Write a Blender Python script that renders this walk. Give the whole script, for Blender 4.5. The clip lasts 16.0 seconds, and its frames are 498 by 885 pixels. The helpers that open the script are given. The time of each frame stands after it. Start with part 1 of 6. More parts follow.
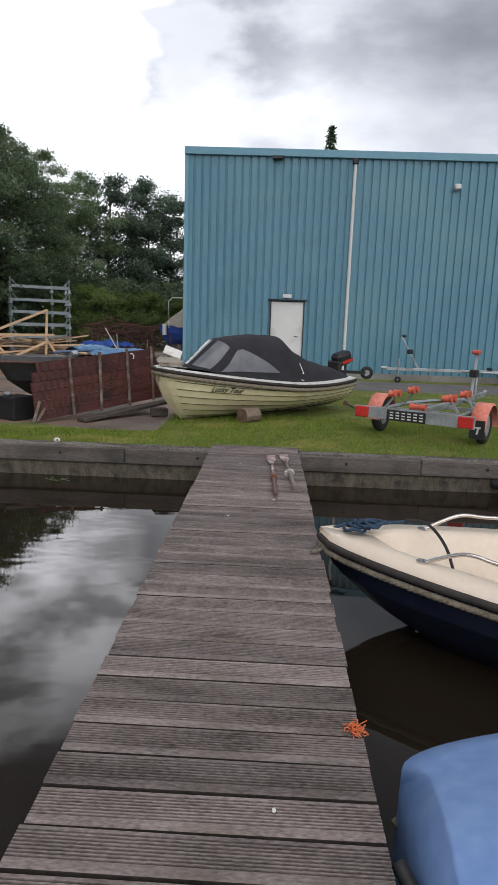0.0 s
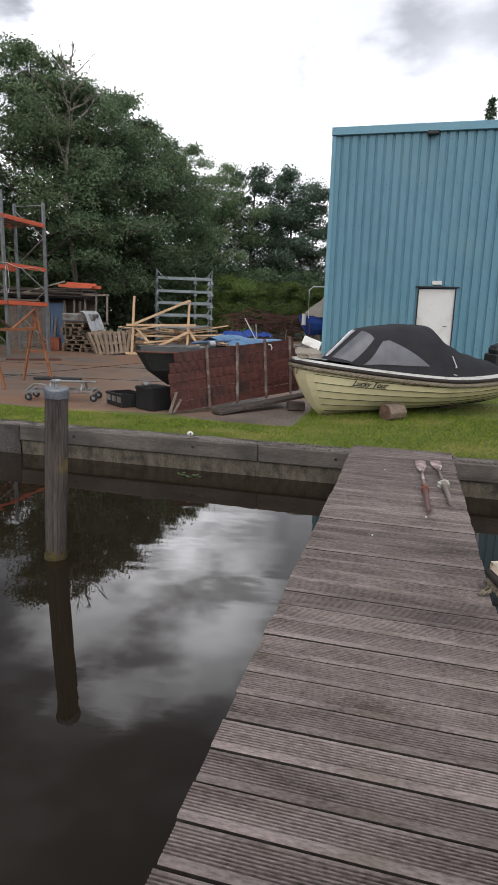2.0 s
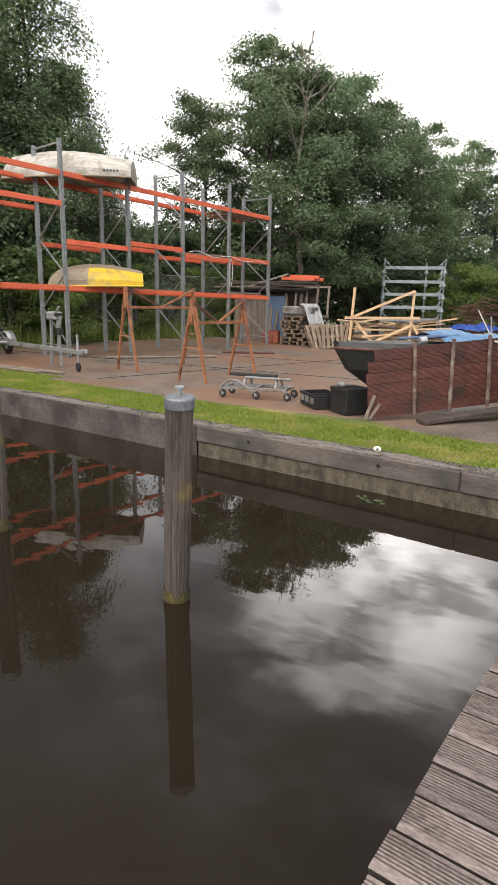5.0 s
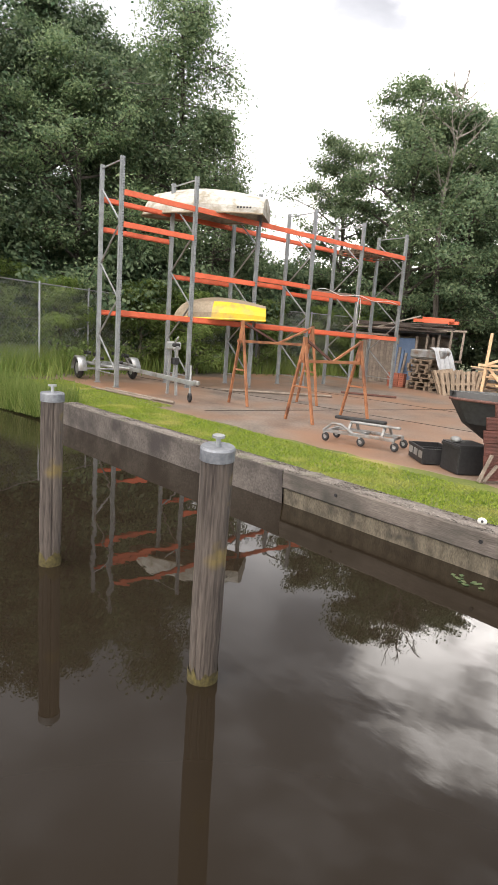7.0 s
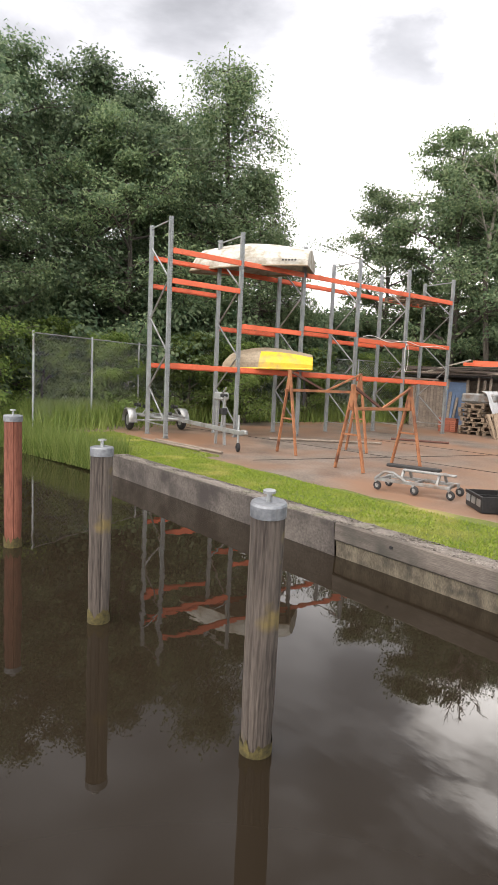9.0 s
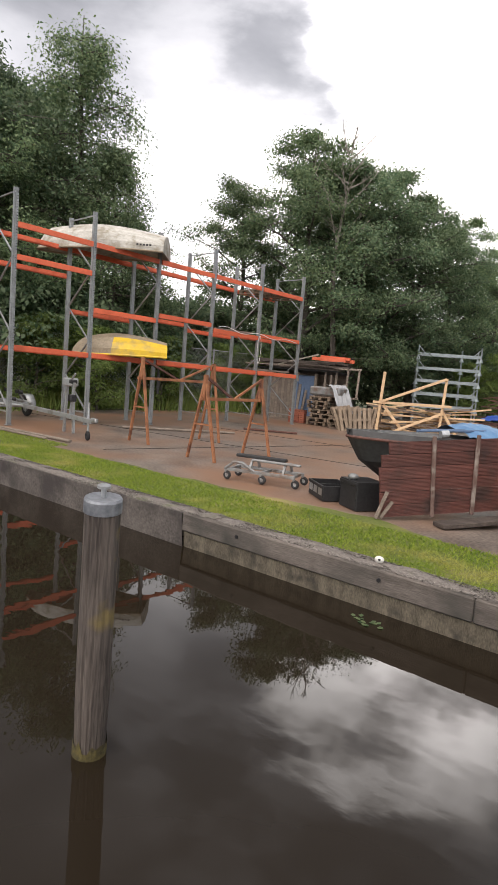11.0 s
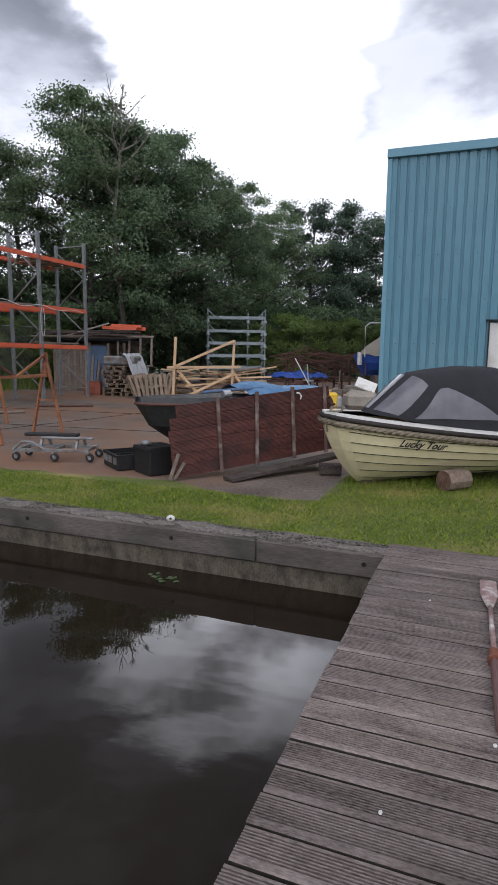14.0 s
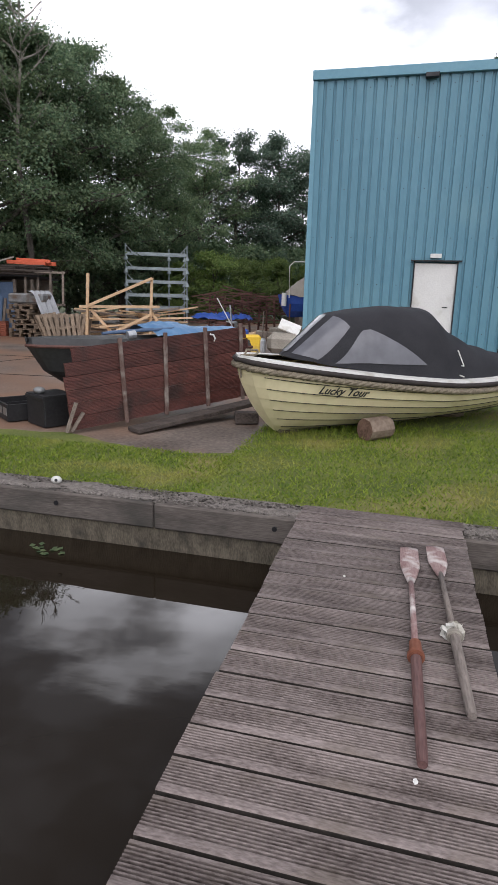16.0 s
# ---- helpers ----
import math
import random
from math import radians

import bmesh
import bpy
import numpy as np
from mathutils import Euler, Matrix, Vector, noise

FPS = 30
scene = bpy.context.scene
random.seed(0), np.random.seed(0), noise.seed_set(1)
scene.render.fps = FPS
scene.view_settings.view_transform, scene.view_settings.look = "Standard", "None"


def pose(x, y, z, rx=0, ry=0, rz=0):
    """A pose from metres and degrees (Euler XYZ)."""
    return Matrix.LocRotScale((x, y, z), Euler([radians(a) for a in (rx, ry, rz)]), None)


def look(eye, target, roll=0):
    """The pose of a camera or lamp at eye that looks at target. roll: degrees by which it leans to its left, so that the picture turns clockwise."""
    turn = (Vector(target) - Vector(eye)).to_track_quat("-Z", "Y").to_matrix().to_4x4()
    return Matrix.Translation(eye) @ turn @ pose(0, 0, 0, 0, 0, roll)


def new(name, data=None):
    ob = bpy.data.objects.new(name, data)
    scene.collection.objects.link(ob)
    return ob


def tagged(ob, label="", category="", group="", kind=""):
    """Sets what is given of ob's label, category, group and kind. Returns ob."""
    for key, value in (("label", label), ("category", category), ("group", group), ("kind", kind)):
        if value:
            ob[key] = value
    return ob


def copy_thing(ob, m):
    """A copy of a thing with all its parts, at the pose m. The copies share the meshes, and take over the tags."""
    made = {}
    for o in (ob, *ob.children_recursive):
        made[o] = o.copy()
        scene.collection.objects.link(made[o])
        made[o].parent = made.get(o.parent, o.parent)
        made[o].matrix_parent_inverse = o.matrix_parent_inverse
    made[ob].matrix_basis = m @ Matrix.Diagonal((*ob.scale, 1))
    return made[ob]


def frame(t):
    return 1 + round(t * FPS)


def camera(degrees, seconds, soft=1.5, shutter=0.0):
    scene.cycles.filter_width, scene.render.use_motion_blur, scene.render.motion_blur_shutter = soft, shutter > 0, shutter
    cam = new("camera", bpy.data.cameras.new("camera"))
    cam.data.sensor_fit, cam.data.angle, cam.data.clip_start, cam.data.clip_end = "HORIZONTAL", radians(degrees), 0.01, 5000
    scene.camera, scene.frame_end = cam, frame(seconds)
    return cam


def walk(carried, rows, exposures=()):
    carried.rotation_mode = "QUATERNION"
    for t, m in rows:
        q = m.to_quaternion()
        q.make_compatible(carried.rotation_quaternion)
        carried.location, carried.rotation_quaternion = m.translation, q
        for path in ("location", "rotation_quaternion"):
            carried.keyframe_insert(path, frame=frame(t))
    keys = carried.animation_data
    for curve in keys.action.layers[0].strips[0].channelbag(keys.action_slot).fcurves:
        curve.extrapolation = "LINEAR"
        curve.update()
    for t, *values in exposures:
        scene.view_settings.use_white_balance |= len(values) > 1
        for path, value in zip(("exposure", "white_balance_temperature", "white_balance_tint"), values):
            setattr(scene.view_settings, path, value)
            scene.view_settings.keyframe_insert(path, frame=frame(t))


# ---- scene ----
cam = camera(44.7, 16.0, soft=1.1)
PATH = [
    (0, (0.136, 0.812, 1.381), (0.077, 2.776, 1.009), 2.0),
    (0.5, (0.052, 0.932, 1.384), (-0.132, 2.896, 1.052), 1.7),
    (1, (-0.001, 1.083, 1.371), (-0.334, 3.024, 1.021), -0.2),
    (1.5, (0.049, 1.238, 1.372), (-0.379, 3.149, 0.968), 2.3),
    (2, (0.013, 1.381, 1.362), (-0.479, 3.274, 0.946), 1.7),
    (2.5, (-0.066, 1.513, 1.369), (-0.543, 3.411, 0.954), 2.1),
    (3, (-0.052, 1.667, 1.366), (-0.539, 3.559, 0.937), 2.4),
    (3.5, (0.009, 1.894, 1.351), (-0.586, 3.755, 0.923), 3.7),
    (4, (-0.071, 2.112, 1.346), (-0.708, 3.947, 0.869), 2.6),
    (4.5, (-0.061, 2.278, 1.334), (-0.956, 3.991, 0.819), 2.8),
    (4.7, (-0.049, 2.402, 1.338), (-1.078, 4.044, 0.847), 1.2),
    (6.8, (-0.091, 3.244, 1.365), (-1.534, 4.577, 0.995), 4.9),
    (7, (-0.118, 3.266, 1.367), (-1.585, 4.576, 1.009), 4.0),
    (7.5, (-0.168, 3.279, 1.378), (-1.722, 4.511, 1.116), 3.3),
    (8, (-0.171, 3.286, 1.376), (-1.764, 4.476, 1.163), 2.5),
    (10.3, (-0.259, 3.359, 1.388), (-1.829, 4.581, 1.178), 3.0),
    (10.5, (-0.246, 3.353, 1.379), (-1.753, 4.648, 1.155), 4.6),
    (10.6, (-0.253, 3.37, 1.389), (-1.695, 4.737, 1.16), 5.3),
    (10.8, (-0.222, 3.396, 1.407), (-1.587, 4.84, 1.178), 3.8),
    (11, (-0.173, 3.407, 1.41), (-1.437, 4.941, 1.188), 4.5),
    (11.5, (-0.081, 3.29, 1.483), (-1.166, 4.958, 1.282), 3.7),
    (12, (-0.063, 3.228, 1.49), (-1.038, 4.965, 1.32), 2.0),
    (12.5, (-0.055, 3.208, 1.483), (-0.909, 5.006, 1.29), 0.4),
    (13, (-0.004, 3.247, 1.484), (-0.805, 5.067, 1.266), 0.9),
    (13.5, (0.062, 3.313, 1.451), (-0.684, 5.15, 1.186), 0.6),
    (14, (0.089, 3.386, 1.43), (-0.626, 5.23, 1.13), 0.7),
    (14.5, (0.028, 3.554, 1.432), (-0.547, 5.446, 1.133), 0.3),
    (15, (-0.042, 3.674, 1.429), (-0.619, 5.562, 1.108), 2.3),
    (15.5, (0.033, 3.866, 1.424), (-0.596, 5.728, 1.057), 2.1),
    (15.9, (0.044, 4.011, 1.389), (-0.483, 5.89, 0.951), 3.0),
    (16, (0.079, 4.055, 1.375), (-0.399, 5.937, 0.897), 1.5),
]
EXPOSURES = [(0.0, 0.46, 6250, 13), (2.0, 0.66, 6350, 13), (3.5, 0.9, 6550, 13), (4.5, 1.25, 6750, 13), (7.0, 1.92, 6950, 13.5), (8.0, 1.92, 6950, 13.5), (10.5, 1.75, 6950, 14),
             (11.0, 1.3, 6850, 15), (12.0, 0.64, 6200, 16), (13.0, 0.42, 6000, 16), (14.5, 0.56, 6050, 16), (16.0, 0.82, 6200, 16)]
walk(cam, [(t, look(eye, target, roll)) for t, eye, target, roll in PATH], EXPOSURES)

# ---- world, fill sun ----
world = bpy.data.worlds.new("overcast_sky")
scene.world = world
world.use_nodes = True
wn, wl = world.node_tree.nodes, world.node_tree.links
wn.clear()


def wnode(kind, **inputs):
    n = wn.new(kind)
    for k, v in inputs.items():
        n.inputs[k].default_value = v
    return n


FILL_EL, FILL_ROT = radians(54), radians(165)
FILL_WAY = Vector((math.sin(FILL_ROT) * math.cos(FILL_EL), math.cos(FILL_ROT) * math.cos(FILL_EL), math.sin(FILL_EL)))
THIN_EL, THIN_ROT = radians(26.5), radians(-22)
THIN_WAY = Vector((math.sin(THIN_ROT) * math.cos(THIN_EL), math.cos(THIN_ROT) * math.cos(THIN_EL), math.sin(THIN_EL)))


def wmath(op, a, b, c=0.0):
    n = wn.new("ShaderNodeMath")
    n.operation = op
    for i, v in enumerate((a, b, c)):
        if isinstance(v, (int, float)):
            n.inputs[i].default_value = v
        else:
            wl.new(v, n.inputs[i])
    return n.outputs[0]


def wrange(v, f0, f1, t0, t1):
    n = wn.new("ShaderNodeMapRange")
    n.interpolation_type = "SMOOTHSTEP"
    for k, x in zip(("From Min", "From Max", "To Min", "To Max"), (f0, f1, t0, t1)):
        n.inputs[k].default_value = x
    wl.new(v, n.inputs["Value"])
    return n.outputs[0]


sky = wn.new("ShaderNodeTexSky")
sky.sky_type, sky.sun_disc = "NISHITA", False
sky.sun_elevation, sky.sun_rotation = FILL_EL, FILL_ROT
sky_bg = wnode("ShaderNodeBackground", Strength=0.10)
wl.new(sky.outputs[0], sky_bg.inputs["Color"])
coord = wn.new("ShaderNodeTexCoord")
squash = wnode("ShaderNodeMapping")
squash.inputs["Scale"].default_value = (1.0, 1.0, 2.3)
squash.inputs["Location"].default_value = (0.35, 0.2, 0.1)
wl.new(coord.outputs["Generated"], squash.inputs["Vector"])
big = wnode("ShaderNodeTexNoise", Scale=2.6, Detail=7.0, Roughness=0.5, Distortion=0.25)
wl.new(squash.outputs[0], big.inputs["Vector"])
billow = wnode("ShaderNodeTexNoise", Scale=5.5, Detail=6.0, Roughness=0.52)
wl.new(squash.outputs[0], billow.inputs["Vector"])
# the direction, ruffled so that the clouds' edges are ragged
ruffle = wn.new("ShaderNodeVectorMath")
ruffle.operation = "MULTIPLY_ADD"
ruffle.inputs[1].default_value = (0.30, 0.30, 0.30)
wl.new(billow.outputs["Color"], ruffle.inputs[0])
centred = wn.new("ShaderNodeVectorMath")
centred.operation = "SUBTRACT"
centred.inputs[1].default_value = (0.15, 0.15, 0.15)
wl.new(coord.outputs["Generated"], centred.inputs[0])
wl.new(centred.outputs[0], ruffle.inputs[2])
even = wn.new("ShaderNodeVectorMath")
even.operation = "NORMALIZE"
wl.new(ruffle.outputs[0], even.inputs[0])
dot = wn.new("ShaderNodeVectorMath")
dot.operation = "DOT_PRODUCT"
dot.inputs[1].default_value = THIN_WAY
wl.new(even.outputs[0], dot.inputs[0])
height = wn.new("ShaderNodeSeparateXYZ")
wl.new(even.outputs[0], height.inputs[0])
# grey cover, paler towards the horizon and darker overhead, with one thin bright break over the yard
grey = wrange(big.outputs["Fac"], 0.36, 0.64, 0.20, 0.42)
grey = wmath("MULTIPLY", grey, wrange(height.outputs["Z"], 0.42, 0.78, 1.0, 0.62))
low = wrange(height.outputs["Z"], 0.40, 0.18, 0.0, 0.30)
wide = wmath("MULTIPLY", wrange(dot.outputs["Value"], 0.80, 0.985, 0.0, 0.50), wrange(billow.outputs["Fac"], 0.38, 0.6, 0.35, 1.0))
core = wmath("MULTIPLY", wrange(dot.outputs["Value"], 0.976, 0.999, 0.0, 3.1), wrange(billow.outputs["Fac"], 0.36, 0.58, 0.25, 1.0))
bank = wn.new("ShaderNodeVectorMath")
bank.operation = "DOT_PRODUCT"
bank.inputs[1].default_value = (-0.527, 0.586, 0.616)
wl.new(even.outputs[0], bank.inputs[0])
heavy = wrange(bank.outputs["Value"], 0.905, 0.985, 1.0, 0.56)
lit = wmath("MULTIPLY", wmath("ADD", wmath("ADD", grey, low), wmath("ADD", wide, core)), heavy)
tint = wn.new("ShaderNodeValToRGB")
for e, (p, c) in zip(tint.color_ramp.elements, ((0.2, (0.90, 0.95, 1.04, 1)), (0.9, (0.99, 1.0, 1.0, 1)))):
    e.position, e.color = p, c
wl.new(lit, tint.inputs["Fac"])
cloud_bg = wnode("ShaderNodeBackground", Strength=1.0)
wl.new(tint.outputs[0], cloud_bg.inputs["Color"])
wl.new(lit, cloud_bg.inputs["Strength"])
cover = wnode("ShaderNodeMixShader", Fac=0.95)
wl.new(sky_bg.outputs[0], cover.inputs[1])
wl.new(cloud_bg.outputs[0], cover.inputs[2])
wout = wn.new("ShaderNodeOutputWorld")
wl.new(cover.outputs[0], wout.inputs["Surface"])

# very wide lamp added behind the camera as fill for trees and fronts
fill_sun = new("fill_sun", bpy.data.lights.new("fill_sun", "SUN"))
fill_sun.data.energy, fill_sun.data.angle, fill_sun.data.color = 1.65, radians(90), (1.0, 0.97, 0.93)
fill_sun.matrix_world = look(tuple(FILL_WAY * 50), (0, 0, 0))


# ---- materials ----
def material(name, c1, c2, rough=0.8, metal=0.0, scale=4.0, fine=40.0, bump=0.2, vary=0.0, stretch=(1, 1, 1), stain=None, stain_scale=1.2,
             stain_at=0.58, spec=0.4):
    """A surface with two scales of variation: c1 to c2 by grain, then stains of another colour."""
    m = bpy.data.materials.new(name)
    m.use_nodes = True
    n, l = m.node_tree.nodes, m.node_tree.links
    b = n["Principled BSDF"]
    tc = n.new("ShaderNodeTexCoord")
    mp = n.new("ShaderNodeMapping")
    mp.inputs["Scale"].default_value = stretch
    l.new(tc.outputs["Object"], mp.inputs["Vector"])
    info = n.new("ShaderNodeObjectInfo")
    add = n.new("ShaderNodeVectorMath")
    add.operation = "MULTIPLY_ADD"
    add.inputs[1].default_value = (17.0, 31.0, 23.0)
    l.new(info.outputs["Random"], add.inputs[0])
    l.new(mp.outputs[0], add.inputs[2])
    n1 = n.new("ShaderNodeTexNoise")
    n1.inputs["Scale"].default_value, n1.inputs["Detail"].default_value = scale, 5
    n2 = n.new("ShaderNodeTexNoise")
    n2.inputs["Scale"].default_value, n2.inputs["Detail"].default_value = fine, 3
    for t in (n1, n2):
        l.new(add.outputs[0], t.inputs["Vector"])
    mixn = n.new("ShaderNodeMath")
    mixn.operation = "MULTIPLY_ADD"
    mixn.inputs[1].default_value = 0.5
    half = n.new("ShaderNodeMath")
    half.operation = "MULTIPLY"
    half.inputs[1].default_value = 0.5
    l.new(n2.outputs["Fac"], half.inputs[0])
    l.new(n1.outputs["Fac"], mixn.inputs[0])
    l.new(half.outputs[0], mixn.inputs[2])
    r = n.new("ShaderNodeValToRGB")
    r.color_ramp.elements[0].position, r.color_ramp.elements[1].position = 0.34, 0.66
    r.color_ramp.elements[0].color, r.color_ramp.elements[1].color = (*c1, 1), (*c2, 1)
    l.new(mixn.outputs[0], r.inputs["Fac"])
    col = r.outputs[0]
    if stain:
        n3 = n.new("ShaderNodeTexNoise")
        n3.inputs["Scale"].default_value, n3.inputs["Detail"].default_value = stain_scale, 6
        l.new(tc.outputs["Object"], n3.inputs["Vector"])
        r3 = n.new("ShaderNodeValToRGB")
        r3.color_ramp.elements[0].position, r3.color_ramp.elements[1].position = stain_at - 0.08, stain_at + 0.1
        l.new(n3.outputs["Fac"], r3.inputs["Fac"])
        mx = n.new("ShaderNodeMix")
        mx.data_type = "RGBA"
        mx.inputs[7].default_value = (*stain, 1)
        l.new(r3.outputs[0], mx.inputs[0])
        l.new(col, mx.inputs[6])
        col = mx.outputs[2]
    if vary:
        hsv = n.new("ShaderNodeHueSaturation")
        mr = n.new("ShaderNodeMapRange")
        mr.inputs["To Min"].default_value, mr.inputs["To Max"].default_value = 1 - vary, 1 + vary
        l.new(info.outputs["Random"], mr.inputs["Value"])
        l.new(mr.outputs[0], hsv.inputs["Value"])
        l.new(col, hsv.inputs["Color"])
        col = hsv.outputs[0]
    l.new(col, b.inputs["Base Color"])
    b.inputs["Roughness"].default_value, b.inputs["Metallic"].default_value = rough, metal
    b.inputs["Specular IOR Level"].default_value = spec
    if bump:
        bp = n.new("ShaderNodeBump")
        bp.inputs["Strength"].default_value, bp.inputs["Distance"].default_value = bump, 0.01
        l.new(mixn.outputs[0], bp.inputs["Height"])
        l.new(bp.outputs[0], b.inputs["Normal"])
    return m


def leaf_material(name, c1, c2, dry=None):
    m = bpy.data.materials.new(name)
    m.use_nodes = True
    n, l = m.node_tree.nodes, m.node_tree.links
    b = n["Principled BSDF"]
    g = n.new("ShaderNodeNewGeometry")
    info = n.new("ShaderNodeObjectInfo")
    r = n.new("ShaderNodeValToRGB")
    r.color_ramp.elements[0].color, r.color_ramp.elements[1].color = (*c1, 1), (*c2, 1)
    l.new(g.outputs["Random Per Island"], r.inputs["Fac"])
    hsv = n.new("ShaderNodeHueSaturation")
    mr = n.new("ShaderNodeMapRange")
    mr.inputs["To Min"].default_value, mr.inputs["To Max"].default_value = 0.75, 1.25
    l.new(info.outputs["Random"], mr.inputs["Value"])
    l.new(mr.outputs[0], hsv.inputs["Value"])
    col = r.outputs[0]
    if dry:
        tc = n.new("ShaderNodeTexCoord")
        patch = n.new("ShaderNodeTexNoise")
        patch.inputs["Scale"].default_value, patch.inputs["Detail"].default_value = 1.3, 6
        l.new(tc.outputs["Object"], patch.inputs["Vector"])
        where = n.new("ShaderNodeMapRange")
        where.inputs["From Min"].default_value, where.inputs["From Max"].default_value = 0.52, 0.74
        l.new(patch.outputs["Fac"], where.inputs["Value"])
        mixed = n.new("ShaderNodeMix")
        mixed.data_type = "RGBA"
        mixed.inputs[7].default_value = (*dry, 1)
        l.new(where.outputs[0], mixed.inputs[0])
        l.new(col, mixed.inputs[6])
        col = mixed.outputs[2]
    l.new(col, hsv.inputs["Color"])
    l.new(hsv.outputs[0], b.inputs["Base Color"])
    b.inputs["Roughness"].default_value, b.inputs["Specular IOR Level"].default_value = 0.55, 0.35
    tr = n.new("ShaderNodeBsdfTranslucent")
    l.new(hsv.outputs[0], tr.inputs["Color"])
    mx = n.new("ShaderNodeMixShader")
    mx.inputs["Fac"].default_value = 0.5
    l.new(b.outputs[0], mx.inputs[1])
    l.new(tr.outputs[0], mx.inputs[2])
    l.new(mx.outputs[0], n["Material Output"].inputs["Surface"])
    return m


M = {}
M["deck"] = material("weathered_decking", (0.068, 0.051, 0.045), (0.292, 0.243, 0.224), 0.75, scale=4, fine=70, bump=0.35, vary=0.24, stretch=(0.6, 2.0, 1),
                     stain=(0.13, 0.105, 0.080), stain_scale=2.2, stain_at=0.6)
M["groove_dark"] = material("dark_grooves_and_joints", (0.020, 0.017, 0.014), (0.055, 0.046, 0.038), 0.9, scale=6, fine=60, bump=0.3)
M["waler"] = material("weathered_quay_timber", (0.058, 0.048, 0.041), (0.180, 0.155, 0.135), 0.85, scale=4, fine=50, bump=0.5, vary=0.1, stretch=(0.25, 2, 3),
                      stain=(0.045, 0.042, 0.036), stain_scale=1.4)
M["concrete_wall"] = material("mossy_quay_concrete", (0.046, 0.040, 0.037), (0.145, 0.127, 0.112), 0.9, scale=3, fine=35, bump=0.9, stain=(0.045, 0.038, 0.036),
                              stain_scale=2.4, stain_at=0.52)
M["quay_base"] = material("yellowed_quay_base", (0.060, 0.052, 0.038), (0.185, 0.158, 0.115), 0.9, scale=9, fine=70, bump=1.0, stretch=(1.6, 1, 0.5), stain=(0.045, 0.039, 0.032),
                          stain_scale=7.0, stain_at=0.60)
M["gravel"] = material("gravelly_kerb_top", (0.060, 0.052, 0.046), (0.27, 0.24, 0.212), 0.95, scale=30, fine=110, bump=1.0, stain=(0.10, 0.12, 0.05), stain_scale=2.0,
                       stain_at=0.66)
M["yard"] = material("stained_yard_concrete", (0.058, 0.047, 0.040), (0.245, 0.203, 0.170), 0.55, scale=1.6, fine=24, bump=0.25, stain=(0.215, 0.122, 0.076),
                     stain_scale=0.32, stain_at=0.49)
M["slab"] = material("grey_concrete_slab", (0.19, 0.18, 0.165), (0.31, 0.30, 0.28), 0.85, scale=1.6, fine=30, bump=0.2, stain=(0.15, 0.12, 0.10), stain_scale=0.8)
M["asphalt"] = material("worn_asphalt", (0.085, 0.08, 0.078), (0.17, 0.16, 0.155), 0.9, scale=2, fine=60, bump=0.4)
M["soil"] = material("grass_ground", (0.065, 0.09, 0.018), (0.16, 0.18, 0.042), 0.95, scale=1.5, fine=45, bump=0.8, stain=(0.26, 0.21, 0.085), stain_scale=0.9,
                     stain_at=0.62)
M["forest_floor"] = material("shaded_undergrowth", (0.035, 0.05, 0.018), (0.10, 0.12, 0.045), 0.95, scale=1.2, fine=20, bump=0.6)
M["steel_blue"] = material("blue_painted_sheet", (0.092, 0.219, 0.284), (0.117, 0.260, 0.332), 0.42, scale=0.7, fine=8, bump=0.03,
                           stretch=(1, 1, 0.3), stain=(0.124, 0.258, 0.315), stain_scale=0.5)
M["fascia"] = material("faded_blue_trim", (0.13, 0.29, 0.37), (0.16, 0.33, 0.41), 0.45, scale=1, fine=12, bump=0.03)
M["white_paint"] = material("dulled_white_paint", (0.62, 0.61, 0.58), (0.74, 0.73, 0.70), 0.45, scale=2, fine=30, bump=0.03, stain=(0.5, 0.48, 0.43), stain_scale=2.5,
                            stain_at=0.66)
M["pvc"] = material("off_white_plastic", (0.60, 0.59, 0.57), (0.70, 0.69, 0.66), 0.4, scale=3, fine=20, bump=0.02)
M["pallet_wood"] = material("pale_worn_pallet_wood", (0.095, 0.070, 0.050), (0.29, 0.22, 0.155), 0.85, scale=5, fine=40, bump=0.4, vary=0.18, stretch=(0.6, 2, 2))
M["dark_metal"] = material("dark_metal", (0.02, 0.02, 0.022), (0.05, 0.05, 0.052), 0.45, 0.6, bump=0.1)
M["black"] = material("black_rubber", (0.012, 0.012, 0.013), (0.03, 0.03, 0.03), 0.6, bump=0.15)
M["zinc"] = material("galvanised_steel", (0.33, 0.35, 0.36), (0.50, 0.52, 0.53), 0.5, 0.75, scale=6, fine=40, bump=0.06, stain=(0.26, 0.25, 0.23), stain_scale=2.5)
M["rack_steel"] = material("galvanised_rack_upright", (0.22, 0.235, 0.24), (0.36, 0.38, 0.385), 0.55, 0.45, scale=6, fine=40, bump=0.06)
M["orange"] = material("orange_powder_coat", (0.56, 0.11, 0.050), (0.70, 0.15, 0.072), 0.45, scale=2, fine=20, bump=0.04, stain=(0.42, 0.085, 0.04), stain_scale=1.5,
                       stain_at=0.62, vary=0.08)
M["pile"] = material("weathered_mooring_pile", (0.030, 0.024, 0.021), (0.130, 0.108, 0.092), 0.88, scale=5, fine=36, bump=0.9, stretch=(2.8, 2.8, 0.22),
                     stain=(0.170, 0.128, 0.045), stain_scale=5.0, stain_at=0.67)
M["red_pile"] = material("reddish_mooring_pile", (0.085, 0.024, 0.014), (0.23, 0.085, 0.055), 0.8, scale=5, fine=40, bump=0.6, stretch=(2.5, 2.5, 0.25))
